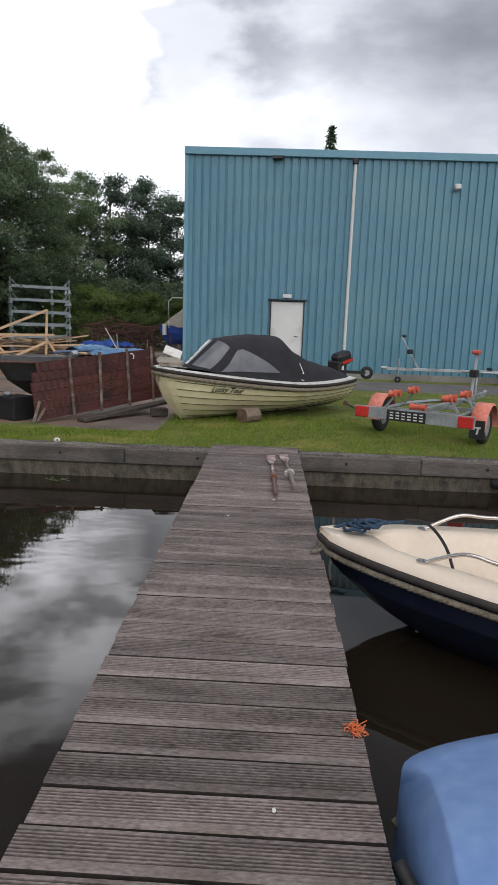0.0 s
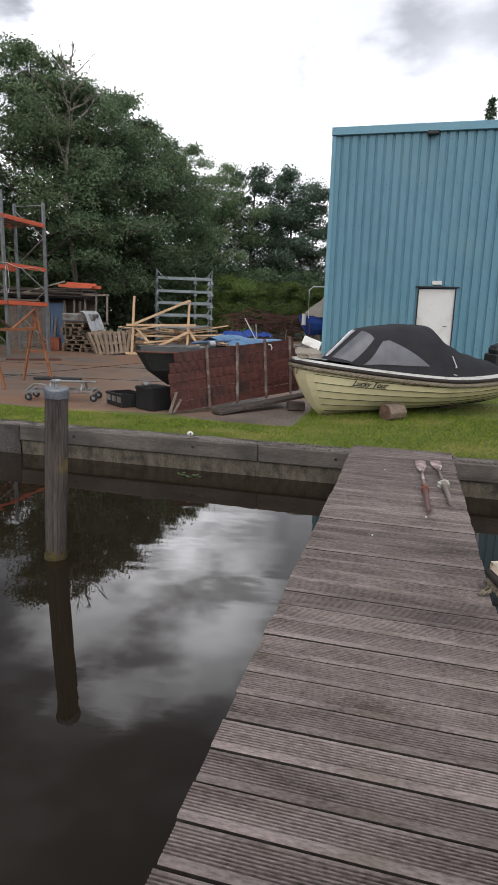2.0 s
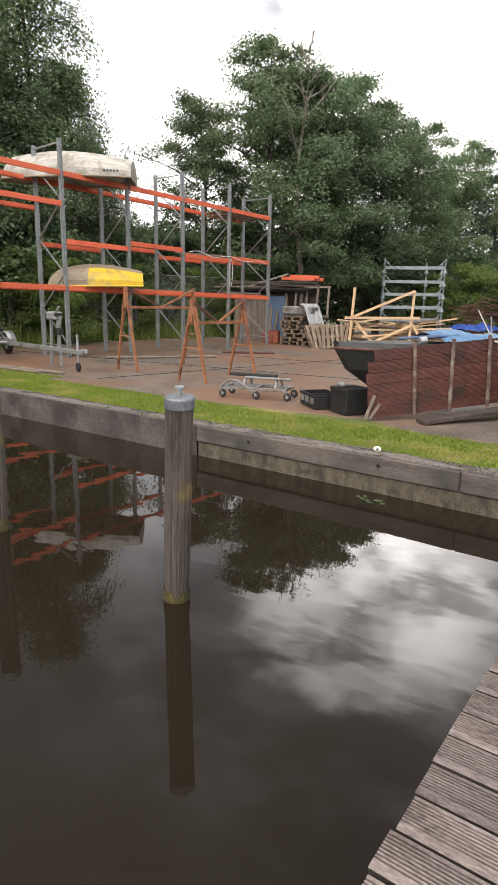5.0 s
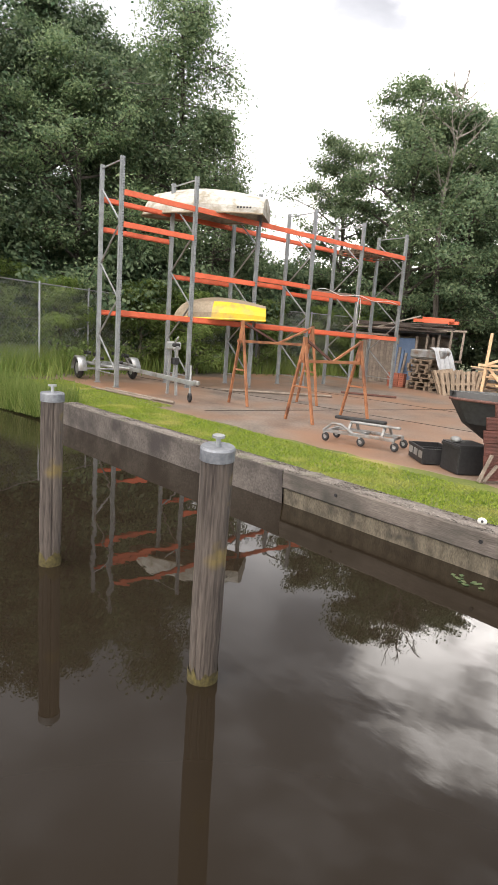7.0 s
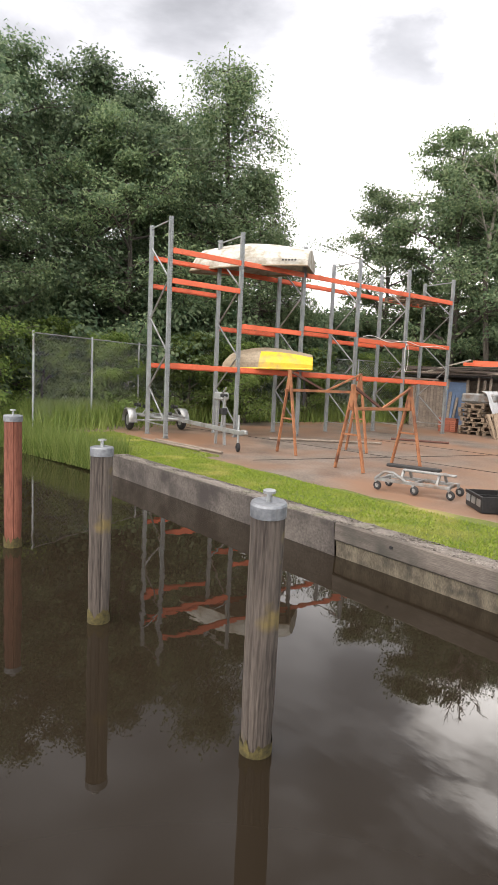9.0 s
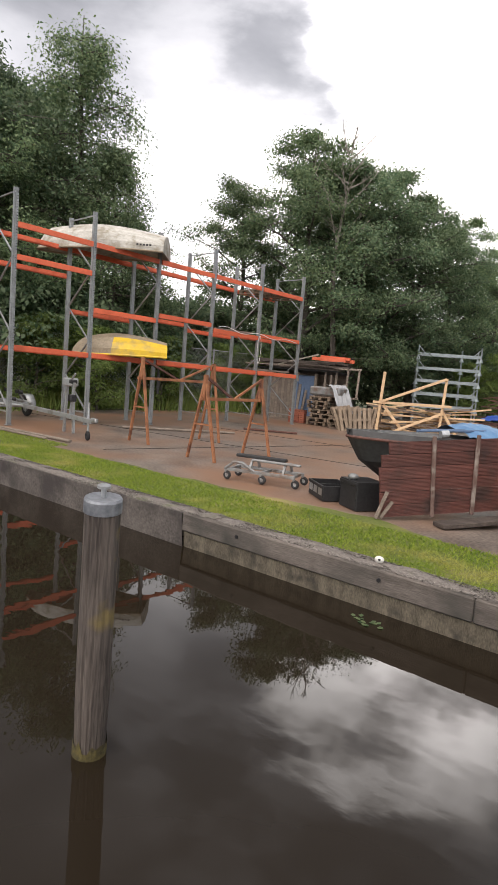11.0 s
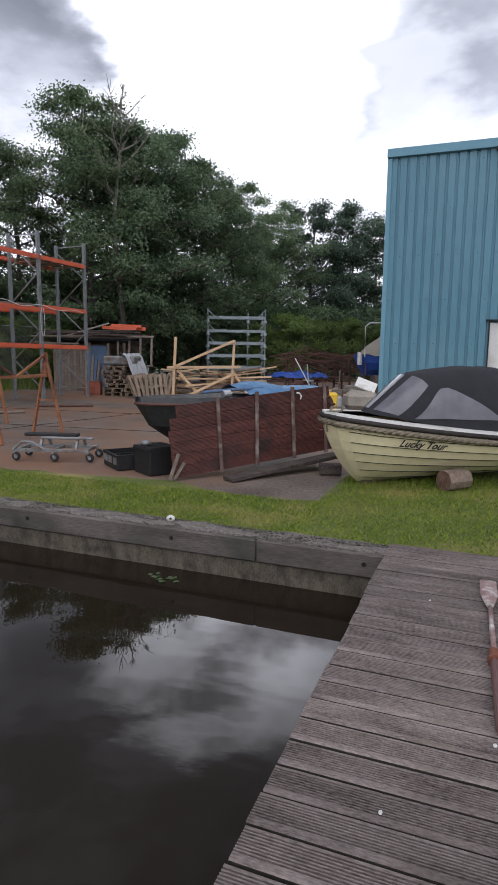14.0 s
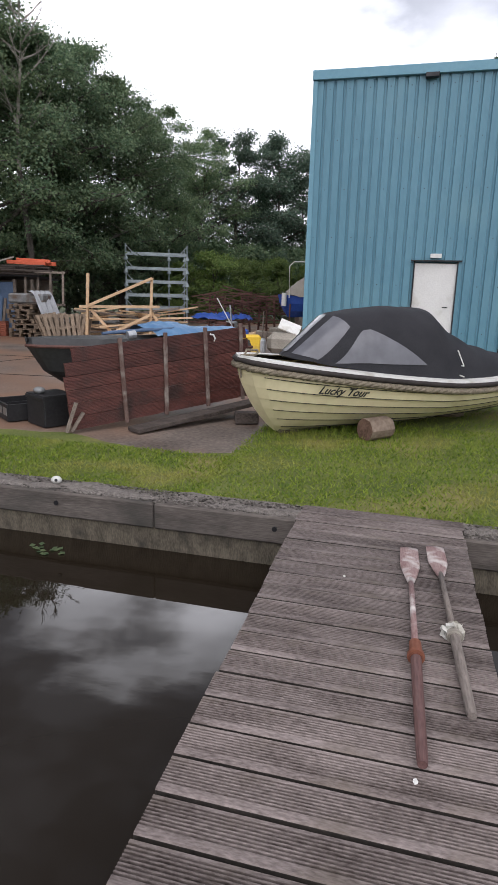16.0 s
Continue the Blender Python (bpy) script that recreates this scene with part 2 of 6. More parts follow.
M["moss"] = material("waterline_algae", (0.028, 0.024, 0.012), (0.12, 0.098, 0.032), 0.9, scale=14, fine=60, bump=0.8)
M["cap_metal"] = material("dull_zinc_cap", (0.13, 0.142, 0.16), (0.26, 0.275, 0.295), 0.6, 0.5, scale=5, fine=40, bump=0.1)


def water_material():
    m = bpy.data.materials.new("murky_canal_water")
    m.use_nodes = True
    n, l = m.node_tree.nodes, m.node_tree.links
    b = n["Principled BSDF"]
    b.inputs["Base Color"].default_value = (0.0170, 0.0126, 0.0082, 1)
    b.inputs["Roughness"].default_value, b.inputs["IOR"].default_value = 0.012, 1.33
    b.inputs["Specular IOR Level"].default_value = 0.5
    tc = n.new("ShaderNodeTexCoord")
    mp = n.new("ShaderNodeMapping")
    mp.inputs["Scale"].default_value = (0.8, 1.6, 1)
    l.new(tc.outputs["Object"], mp.inputs["Vector"])
    heights = None
    for scale, detail, amount in ((1.6, 2, 1.0), (7.0, 3, 0.09), (0.45, 2, 0.0)):
        wv = n.new("ShaderNodeTexNoise")
        wv.inputs["Scale"].default_value, wv.inputs["Detail"].default_value = scale, detail
        l.new(mp.outputs[0], wv.inputs["Vector"])
        if amount == 0.0:
            calm = n.new("ShaderNodeMapRange")
            calm.inputs["From Min"].default_value, calm.inputs["From Max"].default_value = 0.40, 0.62
            calm.inputs["To Min"].default_value, calm.inputs["To Max"].default_value = 0.02, 0.13
            l.new(wv.outputs["Fac"], calm.inputs["Value"])
            break
        k = n.new("ShaderNodeMath")
        k.operation = "MULTIPLY_ADD"
        k.inputs[1].default_value = amount
        l.new(wv.outputs["Fac"], k.inputs[0])
        if heights:
            l.new(heights, k.inputs[2])
        heights = k.outputs[0]
    bp = n.new("ShaderNodeBump")
    bp.inputs["Distance"].default_value = 0.03
    l.new(calm.outputs[0], bp.inputs["Strength"])
    l.new(heights, bp.inputs["Height"])
    l.new(bp.outputs[0], b.inputs["Normal"])
    return m


M["water"] = water_material()
M["leaf_dark"] = leaf_material("dark_leaves", (0.058, 0.112, 0.060), (0.205, 0.270, 0.148))
M["leaf_mid"] = leaf_material("green_leaves", (0.070, 0.128, 0.064), (0.225, 0.290, 0.146))
M["leaf_far"] = leaf_material("far_dark_leaves", (0.045, 0.085, 0.058), (0.135, 0.185, 0.125))
M["leaf_light"] = leaf_material("light_leaves", (0.095, 0.165, 0.040), (0.23, 0.30, 0.085))
M["blade"] = leaf_material("grass_blades", (0.080, 0.155, 0.018), (0.33, 0.40, 0.055), dry=(0.42, 0.38, 0.12))
M["reed"] = leaf_material("reed_blades", (0.12, 0.20, 0.04), (0.32, 0.38, 0.12))
M["pebble"] = leaf_material("gravel_pebbles", (0.055, 0.048, 0.042), (0.34, 0.31, 0.275))
M["bark"] = material("rough_bark", (0.05, 0.042, 0.035), (0.13, 0.115, 0.10), 0.9, scale=6, fine=30, bump=0.8, stretch=(2, 2, 0.4))


# ---- mesh helpers ----
def part(name, bm, mat, parent=None, label="", smooth=False):
    me = bpy.data.meshes.new(name)
    bm.to_mesh(me)
    bm.free()
    if smooth:
        me.shade_smooth()
    me.materials.append(mat)
    ob = new(name, me)
    if parent is not None:
        ob.parent = parent
    if label:
        ob["label"] = label
    return ob


def thing(name, label, category, m=None, group="", kind=""):
    ob = new(name)
    ob.empty_display_size = 0.2
    if m is not None:
        ob.matrix_basis = m
    return tagged(ob, label, category, group, kind)


def solo(name, bm, mat, label, category="", m=None, group="", kind="", smooth=False):
    ob = part(name, bm, mat, smooth=smooth)
    if m is not None:
        ob.matrix_basis = m
    return tagged(ob, label, category, group, kind)


def box(bm, c, s, m=None, bevel=0.0):
    """A box with its centre at c and sizes s, turned by m, into bm."""
    t = Matrix.Translation(c) @ (m.to_4x4() if m is not None else Matrix()) @ Matrix.Diagonal((*s, 1))
    made = bmesh.ops.create_cube(bm, size=1.0, matrix=t)
    if bevel:
        es = {e for v in made["verts"] for e in v.link_edges}
        bmesh.ops.bevel(bm, geom=list(es), offset=bevel, segments=1, affect="EDGES")
    return bm


def boxed(c, s, m=None, bevel=0.0):
    return box(bmesh.new(), c, s, m, bevel)


def spin(deg, axis="Z"):
    return Matrix.Rotation(radians(deg), 4, axis)


def bar(bm, a, b, w, h=None, roll=0.0, bevel=0.0):
    """A square bar from a to b."""
    a, b = Vector(a), Vector(b)
    d = b - a
    q = d.to_track_quat("Z", "Y").to_matrix().to_4x4() @ spin(roll)
    return box(bm, (a + b) / 2, (w, h or w, d.length), q, bevel)


def rod(bm, a, b, r1, r2=None, seg=10, caps=True):
    """A round bar from a to b."""
    a, b = Vector(a), Vector(b)
    d = b - a
    q = Matrix.Translation((a + b) / 2) @ d.to_track_quat("Z", "Y").to_matrix().to_4x4()
    bmesh.ops.create_cone(bm, cap_ends=caps, segments=seg, radius1=r1, radius2=r1 if r2 is None else r2, depth=d.length, matrix=q)
    return bm


def tube(bm, pts, r, seg=8, closed=False):
    """A round tube along points; r: a number, or one for each point."""
    pts = [Vector(p) for p in pts]
    n = len(pts)
    rs = r if isinstance(r, (list, tuple)) else [r] * n
    rings, up = [], Vector((0, 0, 1))
    for i, p in enumerate(pts):
        if closed:
            d = pts[(i + 1) % n] - pts[i - 1]
        else:
            d = pts[min(i + 1, n - 1)] - pts[max(i - 1, 0)]
        d.normalize()
        side = d.cross(up)
        if side.length < 0.05:
            side = d.cross(Vector((1, 0, 0)))
        side.normalize()
        top = side.cross(d)
        rings.append([bm.verts.new(p + rs[i] * (math.cos(2 * math.pi * k / seg) * side + math.sin(2 * math.pi * k / seg) * top)) for k in range(seg)])
    last = n if closed else n - 1
    for i in range(last):
        A, B = rings[i], rings[(i + 1) % n]
        for k in range(seg):
            bm.faces.new((A[k], A[(k + 1) % seg], B[(k + 1) % seg], B[k]))
    if not closed:
        bm.faces.new(rings[0][::-1])
        bm.faces.new(rings[-1])
    return bm


def disc(bm, c, axis, r, depth, seg=16):
    """A short cylinder about c, along axis."""
    a = Vector(axis).normalized()
    return rod(bm, Vector(c) - a * depth / 2, Vector(c) + a * depth / 2, r, seg=seg)


def wheel(bm, c, axis, r, tube_r, seg=20, ring=8):
    """A tyre: a torus about axis."""
    a = Vector(axis).normalized()
    u = a.orthogonal().normalized()
    v = a.cross(u)
    rings = []
    for i in range(seg):
        t = 2 * math.pi * i / seg
        d = math.cos(t) * u + math.sin(t) * v
        rings.append([bm.verts.new(Vector(c) + d * (r - tube_r + tube_r * math.cos(2 * math.pi * k / ring)) + a * tube_r * math.sin(2 * math.pi * k / ring))
                      for k in range(ring)])
    for i in range(seg):
        A, B = rings[i], rings[(i + 1) % seg]
        for k in range(ring):
            bm.faces.new((A[k], B[k], B[(k + 1) % ring], A[(k + 1) % ring]))
    return bm


def sheet(bm, grid):
    """Quads over a grid of points (rows of equal length)."""
    rows = [[bm.verts.new(p) for p in row] for row in grid]
    for a, b in zip(rows, rows[1:]):
        for k in range(len(a) - 1):
            try:
                bm.faces.new((a[k], a[k + 1], b[k + 1], b[k]))
            except ValueError:
                pass
    return bm


def prism(bm, outline, z0, z1):
    """A flat plate with the given outline (x, y), from z0 to z1."""
    lo = [bm.verts.new((x, y, z0)) for x, y in outline]
    hi = [bm.verts.new((x, y, z1)) for x, y in outline]
    bm.faces.new(hi)
    bm.faces.new(lo[::-1])
    n = len(lo)
    for i in range(n):
        bm.faces.new((lo[i], lo[(i + 1) % n], hi[(i + 1) % n], hi[i]))
    bmesh.ops.recalc_face_normals(bm, faces=bm.faces)
    return bm


def rough_outline(corners, step, jag, rnd):
    """An outline with its long edges broken into uneven steps."""
    out = []
    for (x0, y0), (x1, y1) in zip(corners, corners[1:] + corners[:1]):
        n = max(1, int(math.hypot(x1 - x0, y1 - y0) / step))
        for i in range(n):
            t = i / n
            out.append((x0 + (x1 - x0) * t + rnd.uniform(-jag, jag), y0 + (y1 - y0) * t + rnd.uniform(-jag, jag)))
    return out


def raw_mesh(name, verts, faces, mat):
    """A mesh object from arrays: verts (n, 3), faces (m, 3 or 4)."""
    me = bpy.data.meshes.new(name)
    k = faces.shape[1]
    me.vertices.add(len(verts))
    me.vertices.foreach_set("co", verts.astype(np.float32).ravel())
    me.loops.add(faces.size)
    me.loops.foreach_set("vertex_index", faces.astype(np.int32).ravel())
    me.polygons.add(len(faces))
    me.polygons.foreach_set("loop_start", np.arange(0, faces.size, k, dtype=np.int32))
    me.update(calc_edges=True)
    me.materials.append(mat)
    return new(name, me)


# ---- ground, water, quay ----
G, WATER, QY = -0.15, -0.44, 7.78
rnd = random.Random(3)
bm = bmesh.new()
FAR = 900
for x0, x1, y0, y1 in ((-FAR, FAR, QY + 0.2, FAR), (-FAR, -60, -60, QY + 0.3), (60, FAR, -60, QY + 0.3), (-FAR, FAR, -FAR, -60)):
    v = [bm.verts.new(p) for p in ((x0, y0, G - 0.02), (x1, y0, G - 0.02), (x1, y1, G - 0.02), (x0, y1, G - 0.02))]
    bm.faces.new(v)
bmesh.ops.remove_doubles(bm, verts=bm.verts, dist=0.001)
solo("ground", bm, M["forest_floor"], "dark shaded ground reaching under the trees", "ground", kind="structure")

bm = bmesh.new()
prism(bm, rough_outline([(-10.1, QY + 0.28), (14, QY + 0.28), (14, 17.2), (-1.0, 17.2), (-1.3, 12.0), (-1.45, 9.55), (-2.2, 9.42), (-3.4, 9.75), (-5.0, 9.6), (-7.2, 9.5), (-9.6, 9.55),
                         (-14.5, 10.0), (-14.5, QY + 0.6)], 0.3, 0.07, rnd), G - 0.1, G)
solo("lawn", bm, M["soil"], "short patchy grass strip along the quay", "grass", kind="structure")
bm = bmesh.new()
prism(bm, [(-17, 9.2), (-1.0, 9.2), (-1.0, 20.5), (-3.0, 36), (-17, 36)], G - 0.1, G - 0.006)
solo("yard_floor", bm, M["yard"], "rust-stained concrete yard floor with joints", "floor", kind="structure")
bm = bmesh.new()
prism(bm, rough_outline([(-1.2, 16.9), (14, 16.9), (14, 19.9), (-1.2, 19.9)], 0.4, 0.04, rnd), G - 0.1, G + 0.004)
solo("path", bm, M["asphalt"], "worn grey path along the blue hall", "path", kind="structure")
bm = bmesh.new()
prism(bm, rough_outline([(-3.0, 19.85), (14, 19.85), (14, 20.95), (-3.0, 20.95)], 0.4, 0.04, rnd), G - 0.1, G)
solo("verge", bm, M["soil"], "mossy strip of grass against the hall", "grass", kind="structure")
for a, b in (((-16, 12.6), (-3.2, 13.9)), ((-12, 16.0), (-3.4, 16.6)), ((-9.2, 10.2), (-7.0, 21.0)), ((-4.6, 11.5), (-4.1, 21))):
    solo("floor_joint", bar(bmesh.new(), (*a, G - 0.004), (*b, G - 0.004), 0.022, 0.012), M["groove_dark"], "dark dirt-filled joint in the yard floor", "joint", kind="structure")

bm = bmesh.new()
v = [bm.verts.new(p) for p in ((-60, -60, WATER), (60, -60, WATER), (60, QY + 0.32, WATER), (-60, QY + 0.32, WATER))]
bm.faces.new(v)
solo("water", bm, M["water"], "still brown murky canal water", "water", kind="structure")
bm = boxed((0, -26, WATER - 1.4), (121, 70, 0.2))
solo("canal_bed", bm, M["forest_floor"], "muddy bed under the canal water", "ground", kind="structure")

# quay: concrete part and timber-faced part, each with a rough kerb on top
quay = thing("quay_wall", "low quay wall of weathered timber and concrete", "quay", kind="structure")
def battered(x0, x1, y0, top, lean):
    """A wall whose face slopes back towards the water's edge."""
    bm = bmesh.new()
    prof = [(y0, top), (y0 + 0.32, top), (y0 + 0.32 + lean, -1.5), (y0 + lean * 2.6, -1.5), (y0 + lean, -0.52)]
    n = max(2, int((x1 - x0) / 0.6))
    sheet(bm, [[(x0 + (x1 - x0) * i / n, y + (rnd.uniform(-0.006, 0.006) if k in (0, 4) else 0), z) for k, (y, z) in enumerate(prof + prof[:1])] for i in range(n + 1)])
    bmesh.ops.recalc_face_normals(bm, faces=bm.faces)
    return bm


bm = battered(-10.2, -4.6, QY, -0.075, 0.04)
part("concrete_wall", bm, M["concrete_wall"], quay, "grey mossy concrete wall")
bm = battered(-4.6, 13.4, QY + 0.035, -0.255, 0.03)
part("concrete_wall", bm, M["quay_base"], quay, "yellowed stained concrete base")
xs = (-4.6, -1.55, 1.95, 5.0, 9.2, 13.4)
for i, (a, b) in enumerate(zip(xs, xs[1:])):
    w = b - a - 0.005
    part("timber_waler", boxed(((a + b) / 2, QY + 0.06, -0.165), (w, 0.12, 0.19), bevel=0.012), M["waler"], quay)
    for k in range(2):
        x = a + (k + 0.5) * (b - a) / 2
        part("bolt_head", disc(bmesh.new(), (x, QY - 0.004, -0.15), (0, 1, 0), 0.018, 0.012, 8), M["dark_metal"], quay)
bm = bmesh.new()
n = 150
rows = []
for i in range(n + 1):
    x = -10.15 + i * 23.5 / n
    rows.append([(x, QY + 0.02 + rnd.uniform(0, 0.015), -0.073), (x, QY + 0.10, -0.064 + rnd.uniform(-0.008, 0.010)), (x, QY + 0.20, -0.066 + rnd.uniform(-0.012, 0.012)),
                 (x, QY + 0.31 + rnd.uniform(-0.03, 0.03), -0.082 + rnd.uniform(-0.012, 0.012)), (x, QY + 0.44 + rnd.uniform(-0.04, 0.04), -0.155)])
sheet(bm, rows)
bmesh.ops.recalc_face_normals(bm, faces=bm.faces)
part("kerb_top", bm, M["gravel"], quay, "crumbly grey gravel along the quay's top")
rng = np.random.default_rng(2)
n = 15000
c = np.stack([rng.uniform(-10.1, 7.5, n), QY + 0.03 + 0.34 * rng.random(n), np.full(n, -0.068)], 1)
c[:, 2] -= np.clip(c[:, 1] - QY - 0.26, 0, 1) * 0.3
s = rng.uniform(0.005, 0.013, (n, 1, 1)) * rng.uniform(0.6, 1.3, (n, 6, 1))
dirs = np.array(((1, 0, 0), (0, 1, 0), (-1, 0, 0), (0, -1, 0), (0, 0, 0.7), (0, 0, -0.5)))
faces = np.array(((0, 1, 4), (1, 2, 4), (2, 3, 4), (3, 0, 4), (1, 0, 5), (2, 1, 5), (3, 2, 5), (0, 3, 5)))
ob = raw_mesh("gravel_stones", (c[:, None, :] + dirs[None] * s).reshape(-1, 3), (np.arange(n)[:, None, None] * 6 + faces[None]).reshape(-1, 3), M["pebble"])
ob.parent = quay
ob["kind"] = "stuff"

# sloping grass bank past the concrete quay
bm = bmesh.new()
rows = []
for i in range(60):
    x = -10.0 - i * 0.8
    o = 0.25 * math.sin(i * 1.3) + rnd.uniform(-0.12, 0.12) - min(1.6, i * 0.12)
    rows.append([(x, QY + 0.35 + o - 0.1, WATER - 0.25), (x, QY + 0.1 + o + 0.35, WATER + 0.1), (x, QY + 1.1 + o, G - 0.03), (x, QY + 3.2, G - 0.015)])
sheet(bm, rows)
bmesh.ops.recalc_face_normals(bm, faces=bm.faces)
solo("bank", bm, M["soil"], "overgrown grassy canal bank", "bank", kind="structure", smooth=True)

# ---- jetty ----
JW = 1.012
jetty = thing("jetty", "long weathered grey wooden jetty of ribbed planks", "jetty")
for x in (-0.40, 0.0, 0.40):
    part("stringer", boxed((x, 1.0, -0.125), (0.07, 13.7, 0.18)), M["waler"], jetty, "dark timber stringer")
for y in (-4.6, -1.8, 1.0, 3.8, 6.6):
    for x in (-0.36, 0.36):
        part("pile", rod(bmesh.new(), (x * 0.8, y, -2.0), (x * 0.8, y, -0.215), 0.07, seg=10), M["pile"], jetty, "round timber pile")


def plank_mesh(seed):
    r = random.Random(seed)
    w, h, n = 0.1365, 0.036, 8
    prof = [(-w / 2, -h), (-w / 2, -0.005), (-w / 2 + 0.004, 0)]
    y, pitch = -w / 2 + 0.030, (w - 0.040) / n
    for i in range(n):
        prof += [(y, 0), (y + 0.0008, -0.011), (y + 0.0060, -0.011), (y + 0.0068, 0)]
        y += pitch
    prof += [(w / 2 - 0.004, 0), (w / 2, -0.005), (w / 2, -h)]
    bm = bmesh.new()
    ends = []
    for x in (-JW / 2 + r.uniform(-0.006, 0.004), JW / 2 + r.uniform(-0.004, 0.006)):
        ends.append([bm.verts.new((x, py, pz)) for py, pz in prof])
    a, b = ends
    for k in range(len(prof)):
        j = (k + 1) % len(prof)
        f = bm.faces.new((a[k], a[j], b[j], b[k]))
        # groove floors, plank sides and undersides take the darker second material
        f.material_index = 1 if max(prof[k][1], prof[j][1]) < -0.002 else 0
    bm.faces.new(a)
    bm.faces.new(b[::-1])
    bmesh.ops.recalc_face_normals(bm, faces=bm.faces)
    me = bpy.data.meshes.new("plank")
    bm.to_mesh(me)
    bm.free()
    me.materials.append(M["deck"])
    me.materials.append(M["groove_dark"])
    return me


# ---- blue hall ----
BX, BY, BZ = -2.67, 20.89, 6.83
hall = thing("blue_hall", "large hall clad in blue corrugated steel sheet", "building", kind="")
pitch, depth, wide = 0.25, 0.045, 25.0
bm = bmesh.new()
prof = []
x = BX
while x < BX + wide:
    prof += [(x, 0.0), (x + 0.17, 0.0), (x + 0.185, depth), (x + 0.235, depth)]
    x += pitch
openx = (0.05, 1.17)
cols = [[bm.verts.new((px, BY + d, z)) for z in (0.04, 2.27, BZ - 0.22)] for px, d in prof]
for a, b in zip(cols, cols[1:]):
    mx = (a[0].co.x + b[0].co.x) / 2
    if not (openx[0] < mx < openx[1]):
        bm.faces.new((a[0], b[0], b[1], a[1]))
    bm.faces.new((a[1], b[1], b[2], a[2]))
part("front_wall", bm, M["steel_blue"], hall, "blue corrugated steel wall")
bm = bmesh.new()
box(bm, (BX + 0.06, BY + 14, 3.4), (0.12, 27.8, 6.6))
box(bm, (BX + wide, BY + 14, 3.4), (0.12, 27.8, 6.6))
box(bm, (BX + wide / 2, BY + 28, 3.4), (wide, 0.12, 6.6))
box(bm, (BX + 1.37, BY + 0.2, 3.4), (2.7, 0.12, 6.6))
box(bm, (BX + wide / 2 + 1.95, BY + 0.2, 3.4), (wide - 4.0, 0.12, 6.6))
part("inner_wall", bm, M["steel_blue"], hall)
part("roof", boxed((BX + wide / 2, BY + 14, BZ - 0.12), (wide, 28.1, 0.1)), M["zinc"], hall)
bm = boxed((BX + wide / 2 - 0.05, BY - 0.03, BZ - 0.11), (wide + 0.1, 0.12, 0.22), bevel=0.008)
part("roof_trim", bm, M["fascia"], hall, "faded blue steel roof trim")
part("corner_trim", boxed((BX - 0.03, BY + 0.02, 3.3), (0.12, 0.12, 6.6), bevel=0.006), M["fascia"], hall)
part("plinth", boxed((BX + wide / 2, BY + 0.06, -0.05), (wide - 0.1, 0.14, 0.2)), M["slab"], hall, "concrete plinth")
door = part("door", boxed((0.62, BY + 0.03, 1.13), (1.045, 0.05, 2.22), bevel=0.006), M["white_paint"], hall, "closed white steel door")
bm = bmesh.new()
box(bm, (0.085, BY + 0.0, 1.15), (0.03, 0.10, 2.26))
box(bm, (1.155, BY + 0.0, 1.15), (0.03, 0.10, 2.26))
part("door_frame", bm, M["dark_metal"], door, "dark door frame")
part("door_trim", boxed((1.212, BY + 0.015, 1.15), (0.085, 0.06, 2.26)), M["steel_blue"], door)
part("drip_trim", boxed((0.62, BY - 0.05, 2.30), (1.26, 0.10, 0.035), bevel=0.006), M["dark_metal"], door)
part("threshold", boxed((0.62, BY - 0.1, 0.0), (1.2, 0.3, 0.06)), M["slab"], door)
bm = bmesh.new()
box(bm, (0.98, BY + 0.018, 1.12), (0.04, 0.012, 0.2))
rod(bm, (0.98, BY + 0.015, 1.15), (0.98, BY - 0.035, 1.15), 0.011)
rod(bm, (0.99, BY - 0.035, 1.15), (0.87, BY - 0.035, 1.15), 0.011)
part("door_handle", bm, M["black"], door, "black lever handle")
part("exit_lamp", boxed((0.60, BY - 0.05, 2.42), (0.28, 0.07, 0.11), bevel=0.01), M["pvc"], hall, "small white lamp over the door")
bm = bmesh.new()
for r in range(6):
    for k in range(100):
        if k % 2 == r % 2:
            x, z = BX + 0.085 + 0.25 * k, 0.5 + 1.18 * r
            if not (-0.05 < x < 1.3 and z < 2.5) and x < BX + 24:
                box(bm, (x, BY - 0.004, z), (0.018, 0.008, 0.018))
ob = part("cladding_screw", bm, M["dark_metal"], hall, "rows of tiny dark cladding screws")
ob["kind"] = "stuff"
pipe = part("downpipe", rod(bmesh.new(), (2.52, BY - 0.07, 0.0), (2.52, BY - 0.07, 6.45), 0.05), M["pvc"], hall, "white plastic downpipe")
part("hopper", boxed((2.52, BY - 0.08, 6.52), (0.17, 0.14, 0.18), bevel=0.02), M["dark_metal"], pipe)
for z in (0.9, 2.0, 3.2, 4.4, 5.6):
    part("pipe_clip", rod(bmesh.new(), (2.52, BY - 0.07, z - 0.03), (2.52, BY - 0.07, z + 0.03), 0.062), M["pvc"], pipe)
lamp = part("wall_lamp", boxed((5.68, BY - 0.12, 5.85), (0.2, 0.16, 0.16), bevel=0.03), M["pvc"], hall, "grey floodlight on the wall")
part("lamp_arm", rod(bmesh.new(), (5.55, BY - 0.02, 5.75), (5.62, BY - 0.1, 5.82), 0.03), M["zinc"], lamp)
part("overflow", boxed((0.13, BY - 0.1, BZ - 0.27), (0.32, 0.16, 0.10), bevel=0.01), M["dark_metal"], hall, "dark overflow outlet under the roof edge")


